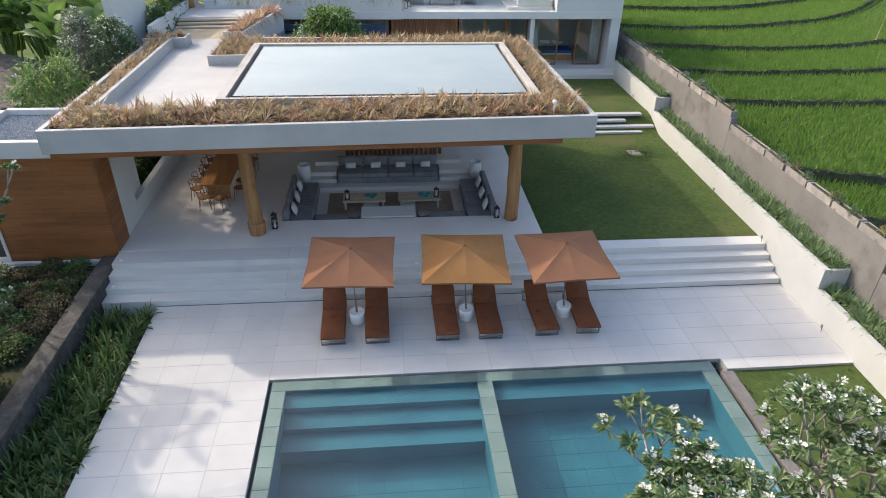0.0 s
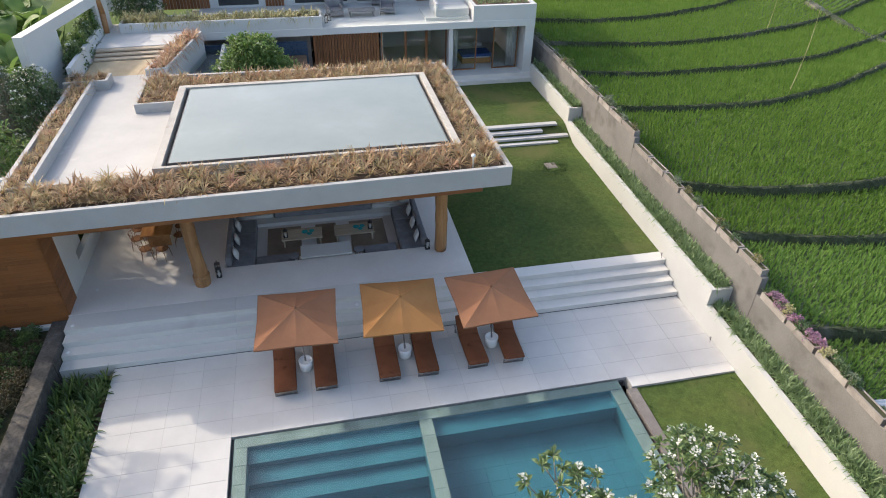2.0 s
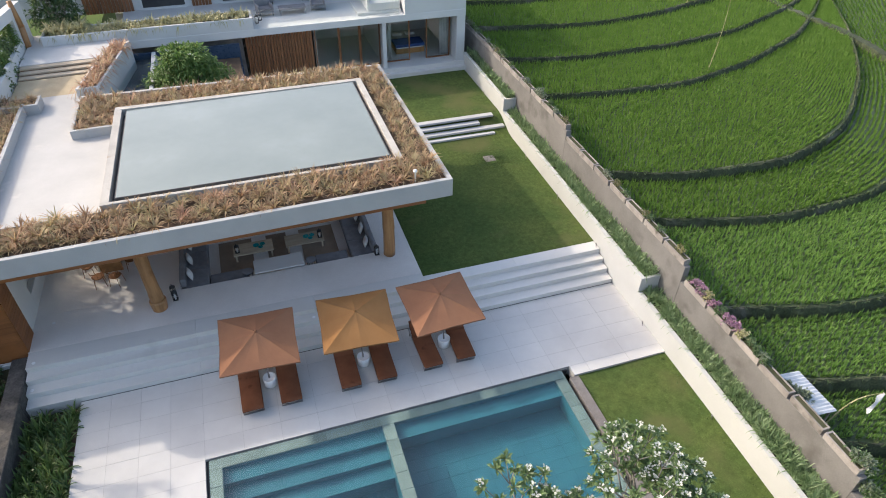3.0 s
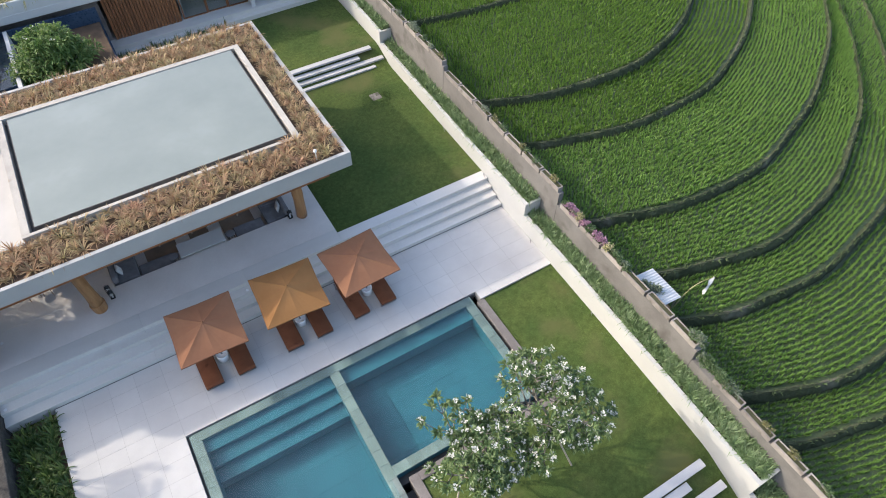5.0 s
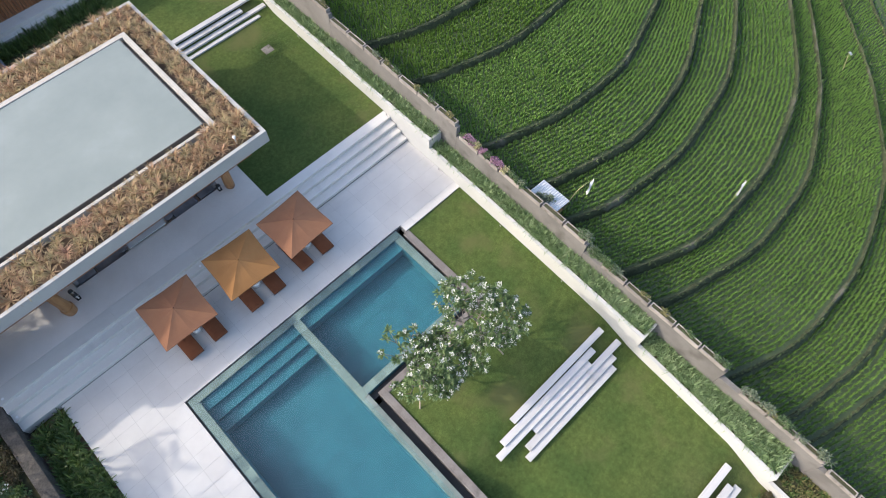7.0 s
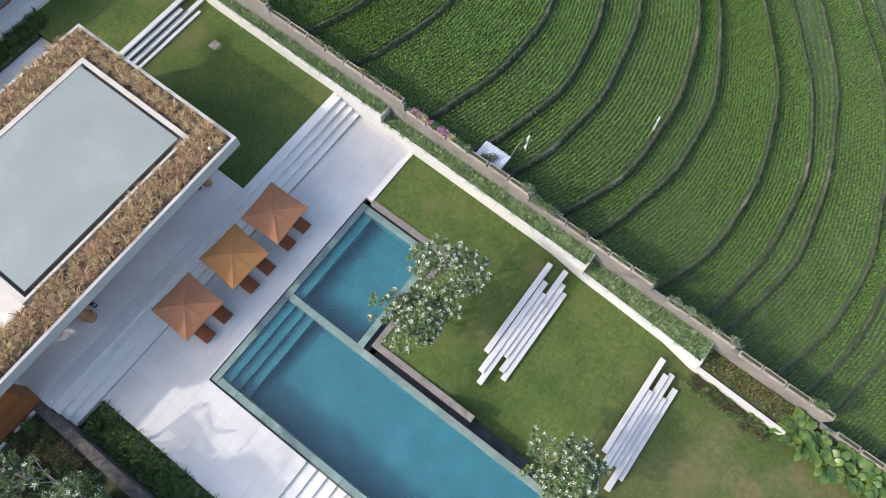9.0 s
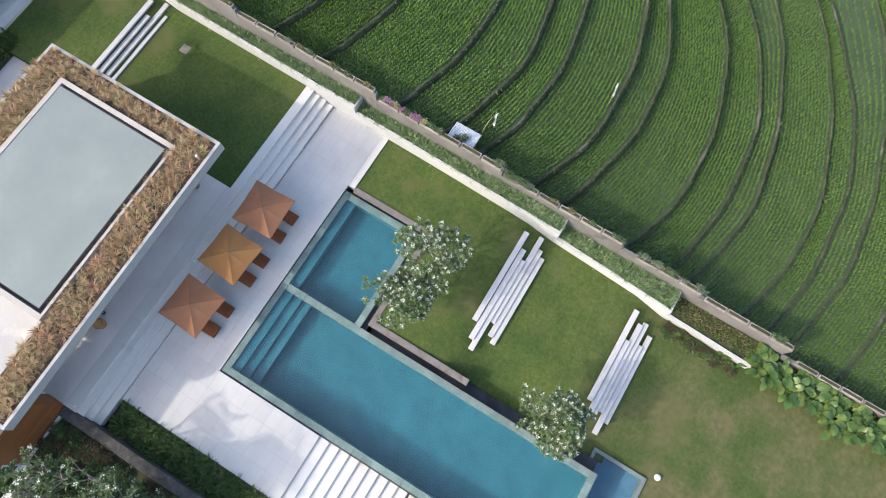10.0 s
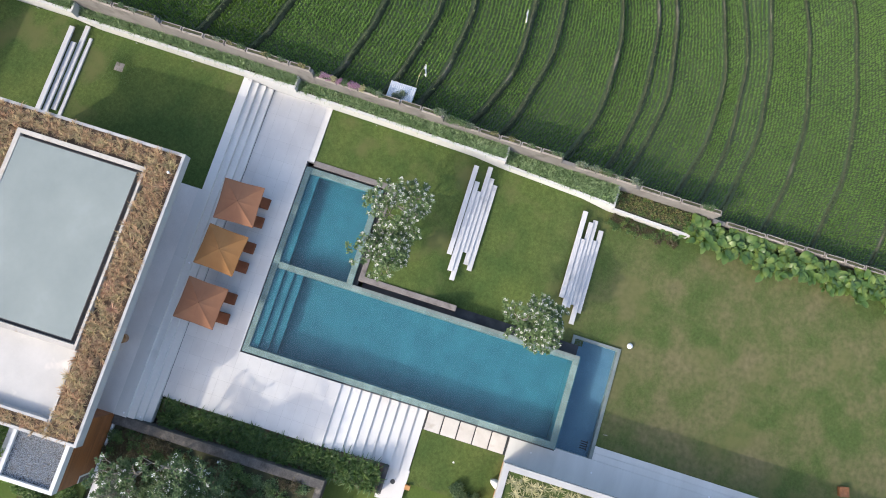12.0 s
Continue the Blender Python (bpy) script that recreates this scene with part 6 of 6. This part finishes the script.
def low_table(at, w, d, h, mat, label):
    u = empty("coffee_table", at)
    tagged(u, label, "table", "pit tables")
    bm = bmesh.new()
    box(bm, -w / 2, w / 2, -d / 2, d / 2, h - 0.06, h, 0.01)
    part("tabletop", bm, mat, u)
    for sx in (-1, 1):
        for sy in (-1, 1):
            bm = bmesh.new()
            box(bm, sx * (w / 2 - 0.09) - 0.035, sx * (w / 2 - 0.09) + 0.035, sy * (d / 2 - 0.09) - 0.035, sy * (d / 2 - 0.09) + 0.035, 0, h - 0.06)
            part("leg", bm, mat, u)
    return u


low_table((2.35, 9.15, 0.30), 1.6, 0.75, 0.40, TREAD, "low greyish wooden coffee table in the pit")
low_table((4.45, 9.15, 0.30), 1.6, 0.75, 0.40, TREAD, "low greyish wooden coffee table in the pit")
low_table((3.25, 7.72, 0.30), 1.95, 0.80, 0.52, PAINT, "white low table at the front of the pit")
for x in (2.6, 4.65):
    b = empty("turquoise_bowl", (x, 9.15, 0.70))
    tagged(b, "turquoise glazed bowls on the coffee table", "bowl", "turquoise bowls")
    for j, (dx, dy, rr) in enumerate(((-0.12, 0.02, 0.13), (0.14, 0.06, 0.11), (0.05, -0.12, 0.10))):
        bm = bmesh.new()
        lathe(bm, [(rr * 0.4, 0), (rr, rr * 0.5), (rr * 0.95, rr * 0.52), (rr * 0.3, 0.03)], (dx, dy, 0), 16)
        part("bowl", bm, TURQ, b, smooth=True)


def lantern(at, h=0.42):
    u = empty("lantern", at)
    tagged(u, "black metal candle lantern with glass sides", "lantern", "lanterns")
    bm = bmesh.new()
    box(bm, -0.09, 0.09, -0.09, 0.09, 0, 0.02), box(bm, -0.09, 0.09, -0.09, 0.09, h * 0.72, h * 0.75)
    for sx in (-0.08, 0.08):
        for sy in (-0.08, 0.08):
            box(bm, sx - 0.008, sx + 0.008, sy - 0.008, sy + 0.008, 0.02, h * 0.72)
    part("frame", bm, BLACK, u)
    bm = bmesh.new()
    lathe(bm, [(0.10, h * 0.75), (0.04, h * 0.88), (0.015, h * 0.92), (0.02, h)], n=10)
    part("cap", bm, BLACK, u)
    bm = bmesh.new()
    lathe(bm, [(0.035, 0.02), (0.035, h * 0.45)], n=12)
    part("candle", bm, PALEFABRIC, u)
    return u


for at in ((1.72, 9.0, 0.70), (5.1, 9.05, 0.70), (-0.72, 7.05, FL), (7.12, 7.12, FL), (-0.66, 6.75, FL)):
    lantern(at, 0.5 if at[2] == FL else 0.42)
for x in (-0.05, 6.85):
    u = empty("drum_lamp", (x, 10.98, FL - 0.16))
    tagged(u, "white paper drum floor lamp at the corner of the pit", "lamp", "drum lamps")
    bm = bmesh.new()
    lathe(bm, [(0.10, 0), (0.10, 0.05)], n=16)
    part("base", bm, BLACK, u)
    bm = bmesh.new()
    lathe(bm, [(0.25, 0.05), (0.255, 0.35), (0.25, 0.66), (0.235, 0.67), (0.235, 0.6), (0.0, 0.6)], n=24)
    part("shade", bm, PALEFABRIC, u, "white paper drum shade", True)
for x in (2.02, 4.5):
    u = empty("wire_stool", (x, 7.62, 0.30))
    tagged(u, "round black wire side stool with a grey top in the pit", "stool", "wire stools")
    bm = bmesh.new()
    lathe(bm, [(0.20, 0.42), (0.21, 0.44), (0.20, 0.455)], n=20)
    part("top", bm, GREYFABRIC, u)
    for k in range(8):
        a = 2 * math.pi * k / 8
        bm = bmesh.new()
        rod(bm, (0.19 * math.cos(a), 0.19 * math.sin(a), 0.42), (0.15 * math.cos(a + 0.8), 0.15 * math.sin(a + 0.8), 0.0), 0.008, n=5)
        part("wire", bm, BLACK, u)

# ---- dining place ----
u = empty("dining_table", (-3.0, 10.45, FL))
tagged(u, "long polished orange-brown wooden dining table", "dining table")
bm = bmesh.new()
box(bm, -0.55, 0.55, -1.7, 1.7, 0.69, 0.75, 0.015)
part("tabletop", bm, TABLEWOOD, u)
for sy in (-1.3, 1.3):
    bm = bmesh.new()
    box(bm, -0.4, 0.4, sy - 0.05, sy + 0.05, 0.0, 0.69, 0.01)
    part("trestle", bm, TABLEWOOD, u)


def wire_chair():
    u = empty("dining_chair")
    tagged(u, "brown bent-wood dining chair with an open round back", "chair", "dining chairs")
    bm = bmesh.new()
    lathe(bm, [(0.21, 0.42), (0.225, 0.44), (0.20, 0.455)], n=16)
    part("seat", bm, WALNUT, u)
    for sx in (-0.16, 0.16):
        for sy in (-0.16, 0.16):
            bm = bmesh.new()
            rod(bm, (sx, sy, 0.42), (sx * 1.25, sy * 1.25, 0), 0.014, 0.011, 6)
            part("leg", bm, WALNUT, u)
    bm = bmesh.new()
    pts = [Vector((0.24 * math.cos(a), -0.05 - 0.20 * math.sin(a), 0.72)) for a in np.linspace(0, math.pi, 9)]
    rings = []
    for k, p in enumerate(pts):
        d = (pts[min(k + 1, 8)] - pts[max(k - 1, 0)]).normalized()
        side = d.cross(Vector((0, 0, 1)))
        rings.append([bm.verts.new(p + side * 0.014 * math.cos(a) + Vector((0, 0, 0.014 * math.sin(a)))) for a in (0, 1.05, 2.09, 3.14, 4.19, 5.24)])
    for a, b in zip(rings, rings[1:]):
        for j in range(6):
            bm.faces.new((a[j], a[(j + 1) % 6], b[(j + 1) % 6], b[j]))
    bm.faces.new(rings[0][::-1]), bm.faces.new(rings[-1])
    part("back_rail", bm, WALNUT, u)
    for k in (0, 2, 4, 6, 8):
        bm = bmesh.new()
        p = pts[k]
        rod(bm, p, (p.x * 0.85, p.y * 0.85, 0.44), 0.009, n=5)
        part("spindle", bm, WALNUT, u)
    return u


ch = wire_chair()
ch.matrix_basis = pose(-3.78, 9.15, FL, 0, 0, -90)
for k in range(1, 5):
    copy_thing(ch, pose(-3.78 + rng.uniform(-0.1, 0.05), 9.15 + 0.66 * k, FL, 0, 0, -90 + rng.uniform(-14, 14)))
for k in range(5):
    copy_thing(ch, pose(-2.22 + rng.uniform(-0.05, 0.1), 9.15 + 0.66 * k, FL, 0, 0, 90 + rng.uniform(-14, 14)))
copy_thing(ch, pose(-3.35, 8.4, FL, 0, 0, 12)), copy_thing(ch, pose(-2.75, 8.3, FL, 0, 0, -25))

# ---- house terrace and rooms ----
def armchair(at, rz):
    u = empty("terrace_armchair", at, rz)
    tagged(u, "dark grey woven armchair with cushions on the house terrace", "armchair", "terrace armchairs")
    bm = bmesh.new()
    box(bm, -0.42, 0.42, -0.4, 0.4, 0.12, 0.3, 0.02)
    part("base", bm, GREYFABRIC, u)
    bm = bmesh.new()
    box(bm, -0.33, 0.33, -0.38, 0.28, 0.302, 0.42, 0.03)
    part("seat", bm, GREYFABRIC, u)
    bm = bmesh.new()
    box(bm, -0.42, 0.42, 0.3, 0.42, 0.3, 0.78, 0.02)
    part("backrest", bm, GREYFABRIC, u)
    for sx in (-0.38, 0.38):
        bm = bmesh.new()
        box(bm, sx - 0.045, sx + 0.045, -0.4, 0.3, 0.3, 0.58, 0.015)
        part("armrest", bm, GREYFABRIC, u)
        for sy in (-0.34, 0.34):
            bm = bmesh.new()
            box(bm, sx - 0.02, sx + 0.02, sy - 0.02, sy + 0.02, 0, 0.12)
            part("leg", bm, BLACK, u)
    return u


armchair((5.1, 24.4, HT), 10), armchair((8.1, 24.6, HT), -8), armchair((5.2, 26.2, HT), 20), armchair((7.9, 26.4, HT), -20)
low_table((6.6, 24.3, HT), 1.5, 0.7, 0.35, GREYFABRIC, "low grey table between the terrace armchairs")
lantern((4.55, 23.2, HT), 0.5), lantern((4.75, 23.6, HT), 0.4)
u = empty("bed", (13.4, 25.2, HF))
tagged(u, "bed with a cobalt blue throw and white pillows", "bed")
bm = bmesh.new()
box(bm, -0.9, 0.9, -1.0, 1.0, 0, 0.3, 0.02)
part("bed_base", bm, TEAK, u)
bm = bmesh.new()
box(bm, -0.88, 0.88, -0.98, 0.98, 0.302, 0.55, 0.05)
part("mattress", bm, PALEFABRIC, u)
bm = bmesh.new()
box(bm, -0.92, 0.92, -1.02, 0.1, 0.40, 0.575, 0.03)
part("throw", bm, BLUE, u, "cobalt blue throw")
for sx in (-0.42, 0.42):
    bm = bmesh.new()
    box(bm, sx - 0.32, sx + 0.32, 0.5, 0.9, 0.55, 0.72, 0.06)
    part("pillow", bm, PALEFABRIC, u)
for x in (11.75, 15.35):
    bm = bmesh.new()
    n = 24
    a = [bm.verts.new((x - 0.3 + 0.6 * k / n, 23.55 + 0.05 * math.sin(k * 1.6), HF + 0.02)) for k in range(n + 1)]
    b = [bm.verts.new((x - 0.3 + 0.6 * k / n, 23.55 + 0.05 * math.sin(k * 1.6), HS - 0.04)) for k in range(n + 1)]
    for k in range(n):
        bm.faces.new((a[k], a[k + 1], b[k + 1], b[k]))
    c = tagged(part("curtain", bm, PALEFABRIC, smooth=True), "pale curtain gathered beside the glass doors", "curtain", "curtains")
    c.modifiers.new("thick", "SOLIDIFY").thickness = 0.01

# ---- field hut, flags, poles ----
hut = empty("tin_hut", (17.75, -4.45, 0.45))
tagged(hut, "small field hut with a corrugated pale tin roof behind the wall", "hut")
bm = bmesh.new()
n = 26
lo, hi = [], []
for k in range(n + 1):
    y = -0.80 + 1.6 * k / n
    z = 1.42 + 0.02 * math.sin(k * math.pi)
    wv = 0.013 * (1 if k % 2 else -1)
    lo.append(bm.verts.new((-0.55, y, z + wv + 0.06))), hi.append(bm.verts.new((0.58, y, z + wv - 0.10)))
for k in range(n):
    bm.faces.new((lo[k], lo[k + 1], hi[k + 1], hi[k]))
rf = part("roof_sheet", bm, TIN, hut)
rf.modifiers.new("thick", "SOLIDIFY").thickness = 0.012
for sx in (-0.42, 0.48):
    for sy in (-0.7, 0.7):
        bm = bmesh.new()
        rod(bm, (sx, sy, -0.1), (sx, sy, 1.42 if sx < 0 else 1.30), 0.035, n=7)
        part("post", bm, BARK, hut)
bm = bmesh.new()
box(bm, -0.4, 0.46, -0.7, 0.7, 0.5, 0.55)
part("platform", bm, TEAK, hut)
for dx, dy, w in ((-0.28, 0.02, 0.24), (-0.1, -0.12, 0.2), (-0.38, 0.3, 0.16)):
    shrub("roof_weed", (17.75 + dx, -4.45 + dy, 1.86), (w, w, 0.18), GREYSHRUB, 22, 900 + int(dx * -100), 0.12, 0.05, "straggling grey-green weed growing over the tin roof", "plant", "roof weeds")


def scarer(base, top, bend, label, cloth):
    """A bent bamboo pole with a strip of white plastic against birds."""
    u = empty("bird_scarer", base)
    tagged(u, label, "bird scarer", "bird scarers")
    t = Vector(top) - Vector(base)
    pts = [t * (k / 8) + Vector(bend) * math.sin(math.pi * k / 8) for k in range(9)]
    bm = bmesh.new()
    for k, (p, q) in enumerate(zip(pts, pts[1:])):
        rod(bm, p, q, 0.028 - 0.0022 * k, 0.026 - 0.0022 * k, 6)
    part("pole", bm, PALEGRASS, u)
    bm = bmesh.new()
    rows = []
    for k in range(6):
        f = k / 5
        c = pts[-1] + Vector((cloth[0] * f, cloth[1] * f, cloth[2] * f))
        w = 0.10 * math.sin(math.pi * (0.15 + 0.8 * f)) + 0.03
        rows.append([bm.verts.new(c + Vector((-w, 0.05 * math.sin(k * 2), 0.04 * math.sin(k)))), bm.verts.new(c + Vector((0, -0.06, 0.03))), bm.verts.new(c + Vector((w, 0.05 * math.cos(k * 2), -0.03)))])
    for a, b in zip(rows, rows[1:]):
        for j in range(2):
            bm.faces.new((a[j], a[j + 1], b[j + 1], b[j]))
    c = part("streamer", bm, PALEFABRIC, u, "torn white plastic streamer")
    c.modifiers.new("thick", "SOLIDIFY").thickness = 0.006
    return u


scarer((18.25, -5.15, 0.45), (19.75, -5.36, 2.2), (-0.1, 0.1, 0.45), "bent bamboo pole with a white plastic bag beside the hut", (-0.45, -0.15, -0.55))
scarer((24.4, -10.5, 0.1), (25.6, -10.3, 1.35), (0, 0, 0.1), "slanting bamboo pole with a white plastic flag in the rice", (-0.5, -0.12, -0.55))
scarer((29.3, 16.3, 2.0), (29.7, 16.6, 6.6), (0.15, 0, 0), "tall thin bamboo pole with a white pinwheel in the rice", (0.3, 0.1, -0.2))
scarer((34.2, 25.7, 2.3), (34.4, 25.9, 5.6), (0.1, 0, 0), "thin bamboo pole standing in the far rice", (0.2, 0.1, -0.2))
scarer((37.4, -9.8, -0.3), (37.9, -9.4, 0.5), (0, 0, 0.1), "short pole with dark rags in the rice", (0.2, -0.2, -0.2))


def spot(at, rz):
    u = empty("garden_spotlight", at, rz)
    tagged(u, "small grey garden spotlight on a spike beside the white wall", "spotlight", "garden spotlights")
    bm = bmesh.new()
    rod(bm, (0, 0, -0.02), (-0.02, 0, 0.10), 0.010, n=6)
    part("spike", bm, STEEL, u)
    bm = bmesh.new()
    rod(bm, (-0.02, 0, 0.10), (-0.05, 0, 0.24), 0.020, 0.032, 10)
    part("head", bm, STEEL, u)
    return u


for y, z in ((4.85, 0.78), (8.55, 0.78), (12.2, 0.78), (18.3, 1.37), (0.95, 0.0), (-3.4, -0.08), (-7.4, -0.08), (-14.5, -0.68)):
    spot((wall_x(y) - 0.12, y, z + 0.01), 0)
bm = bmesh.new()
lathe(bm, [(0.13, 0), (0.19, 0.06), (0.17, 0.16), (0.08, 0.22), (0, 0.23)], (7.47, -22.91, -1.39), 12)
tagged(part("lawn_stone", bm, WHITEPOT, smooth=True), "rounded white stone on the lower lawn", "stone")
for x, y, z, s, lab in ((1.84, -22.88, -1.40, 0.16, "pale square cover let into the lawn"), (14.24, 12.75, 0.765, 0.27, "bare greyish cover plate in the lawn")):
    bm = bmesh.new()
    box(bm, x - s, x + s, y - s, y + s, z - 0.05, z + 0.022, 0.01)
    tagged(part("inspection_cover", bm, BLOCK), lab, "cover", "inspection covers")
u = empty("wooden_crate", (2.83, -38.07, -1.40), 14)
tagged(u, "small dark wooden crate on the lower lawn", "crate")
for k in range(5):
    bm = bmesh.new()
    box(bm, -0.3, 0.3, -0.3 + 0.12 * k, -0.3 + 0.12 * k + 0.1, 0.25, 0.3, 0.006)
    part("lid_board", bm, WALNUT, u)
bm = bmesh.new()
box(bm, -0.28, 0.28, -0.28, 0.28, 0, 0.248, 0.01)
part("crate_body", bm, WALNUT, u)
for x, y, z in ((-0.65, -18.7, -1.2), (-0.7, -22.6, -1.2), (-2.6, -14.3, -1.21), (0.05, -30.0, -1.2)):
    copy_thing(lamp, pose(x, y, z))
# neighbour's old roof beyond the garden
nb = empty("neighbour_house", (-13.6, 17.0, 0.6))
tagged(nb, "neighbouring low house with old grey roof tiles", "house")
bm = bmesh.new()
box(bm, -2.6, 0.9, -2.6, 3.4, 0, 1.85)
part("wall", bm, PAINT, nb)
rt = new("roof")
rt.parent = nb
bm = bmesh.new()
for i in range(13):
    for j in range(26):
        x0, y0 = -3.0 + 0.33 * i, -3.0 + 0.27 * j
        z = 2.75 - 0.10 * i * 0.33 * 2
        vs = [(x0, y0, z), (x0 + 0.36, y0, z - 0.075), (x0 + 0.36, y0 + 0.25, z - 0.075), (x0, y0 + 0.25, z)]
        vs = [bm.verts.new((a, b, c + 0.012 * ((i + j) % 2))) for a, b, c in vs]
        bm.faces.new(vs)
part("roof_tiles", bm, ROOFTILE, rt).modifiers.new("thick", "SOLIDIFY").thickness = 0.02

# surfboard leaning on the guest house
bm = bmesh.new()
n, rows = 14, []
for k in range(n + 1):
    f = k / n
    w = 0.27 * max(0.02, math.sin(math.pi * min(0.985, 0.03 + f))) ** 0.55
    y = 0.10 * (2 * f - 1) ** 2
    rows.append([bm.verts.new(p) for p in ((-w, y, 2.0 * f), (0, y - 0.03, 2.0 * f), (w, y, 2.0 * f), (0, y + 0.03, 2.0 * f))])
for a, b in zip(rows, rows[1:]):
    for j in range(4):
        bm.faces.new((a[j], a[(j + 1) % 4], b[(j + 1) % 4], b[j]))
bm.faces.new(rows[-1]), bm.faces.new(rows[0][::-1])
bmesh.ops.recalc_face_normals(bm, faces=bm.faces[:])
ob = tagged(part("surfboard", bm, WHITEPOT, smooth=True), "white surfboard leaning against the timber wall", "surfboard")
ob.matrix_basis = pose(-2.95, -16.88, -1.22, 8, 3, 0)
bm = bmesh.new()
box(bm, -0.14, 0.14, -0.16, 0.16, 0, 0.22, 0.01)
ob = part("timber_box", bm, TEAK)
ob.location = (-4.8, -12.05, -1.24)
tagged(ob, "small timber box beside the landing", "box")

# ---- paving pieces ----
tile_field(deck, COLS_L, ROWS_D)
tile_field(deck, COLS_L, [-6.42 + 0.7133 * k for k in range(10)])
tile_field(deck, COLS_R[:12] , ROWS_D)
for x0, x1 in ((12.9875, 14.57), (14.57, DECK_R)):
    for y0, y1 in zip([-0.42] + ROWS_D, [0.0] + ROWS_D[1:]):
        lay(deck, x0, x1, y0, y1)
lay(deck, 12.36, 12.9875, -0.42, 0.0)
one("drain_slot", DARKSTONE, (DECK_L, DECK_R, 3.452, 3.477, -0.03, 0.005), parent=deck, label="narrow black drain slot at the foot of the steps")

# tiles of the pool floors
for x0, x1, nx, y0, y1, ny, z in ((0.45, 5.43, 8, -19.35, -2.04, 18, -1.437), (5.83, 11.6, 9, -4.72, -0.98, 8, -1.137)):
    w, d = (x1 - x0) / nx, (y1 - y0) / ny
    bm = bmesh.new()
    box(bm, -w / 2 + 0.0025, w / 2 - 0.0025, -d / 2 + 0.0025, d / 2 - 0.0025, -0.012, 0, 0.003)
    me = mesh_of("tile", bm, POOLTILE)
    for i in range(nx):
        for j in range(ny):
            ob = new("tile", me)
            ob.parent, ob.location = pool, (x0 + (i + 0.5) * w, y0 + (j + 0.5) * d, z + rng.uniform(-0.001, 0.001))

# the planter beside the bridge runs aslant
for ob in [bw] + list(bw.children) + [bpy.data.objects["bridge_bromeliads"]]:
    for v in ob.data.vertices:
        v.co.x += 0.20 * (v.co.y - 16.5)
# the roof falls gently to the side garden and to the back, its pool and beds less so
SLOPE, FALL = 0.0155, 0.028
basin = [o for o in roof.children if o.name in ("pool_kerb_ring", "overflow_slot", "roof_pool_floor", "roof_pool_edge")] + [bpy.data.objects["roof_pool_water"]]
filled = [o for o in roof.children if o.name == "roof_soil"] + [bpy.data.objects[n] for n in ("bromeliads", "pink_bromeliads")]
slab = [roof] + [o for o in roof.children if o.name != "planter_wall" and o not in basin + filled]
for obs, fall in ((slab, FALL), (filled, 0.016), (basin, 0.012)):
    for ob in obs:
        for v in ob.data.vertices:
            v.co.z -= fall * (v.co.y - RY0) * min(1.0, max(0.0, (v.co.x + 3.0) / 1.5))
for ob in [o for o in roof.children if o not in basin] + [roof, patio] + filled[-2:] + [bpy.data.objects[n] for n in ("bridge_start", "wall_bridge", "bridge_bromeliads")] + [bx, bw, bridge] + list(bridge.children) + list(bx.children) + list(bw.children):
    for v in ob.data.vertices:
        v.co.z -= SLOPE * (RX1 - v.co.x)
for ob in basin:
    for v in ob.data.vertices:
        v.co.z -= 0.003 * (RX1 - v.co.x)
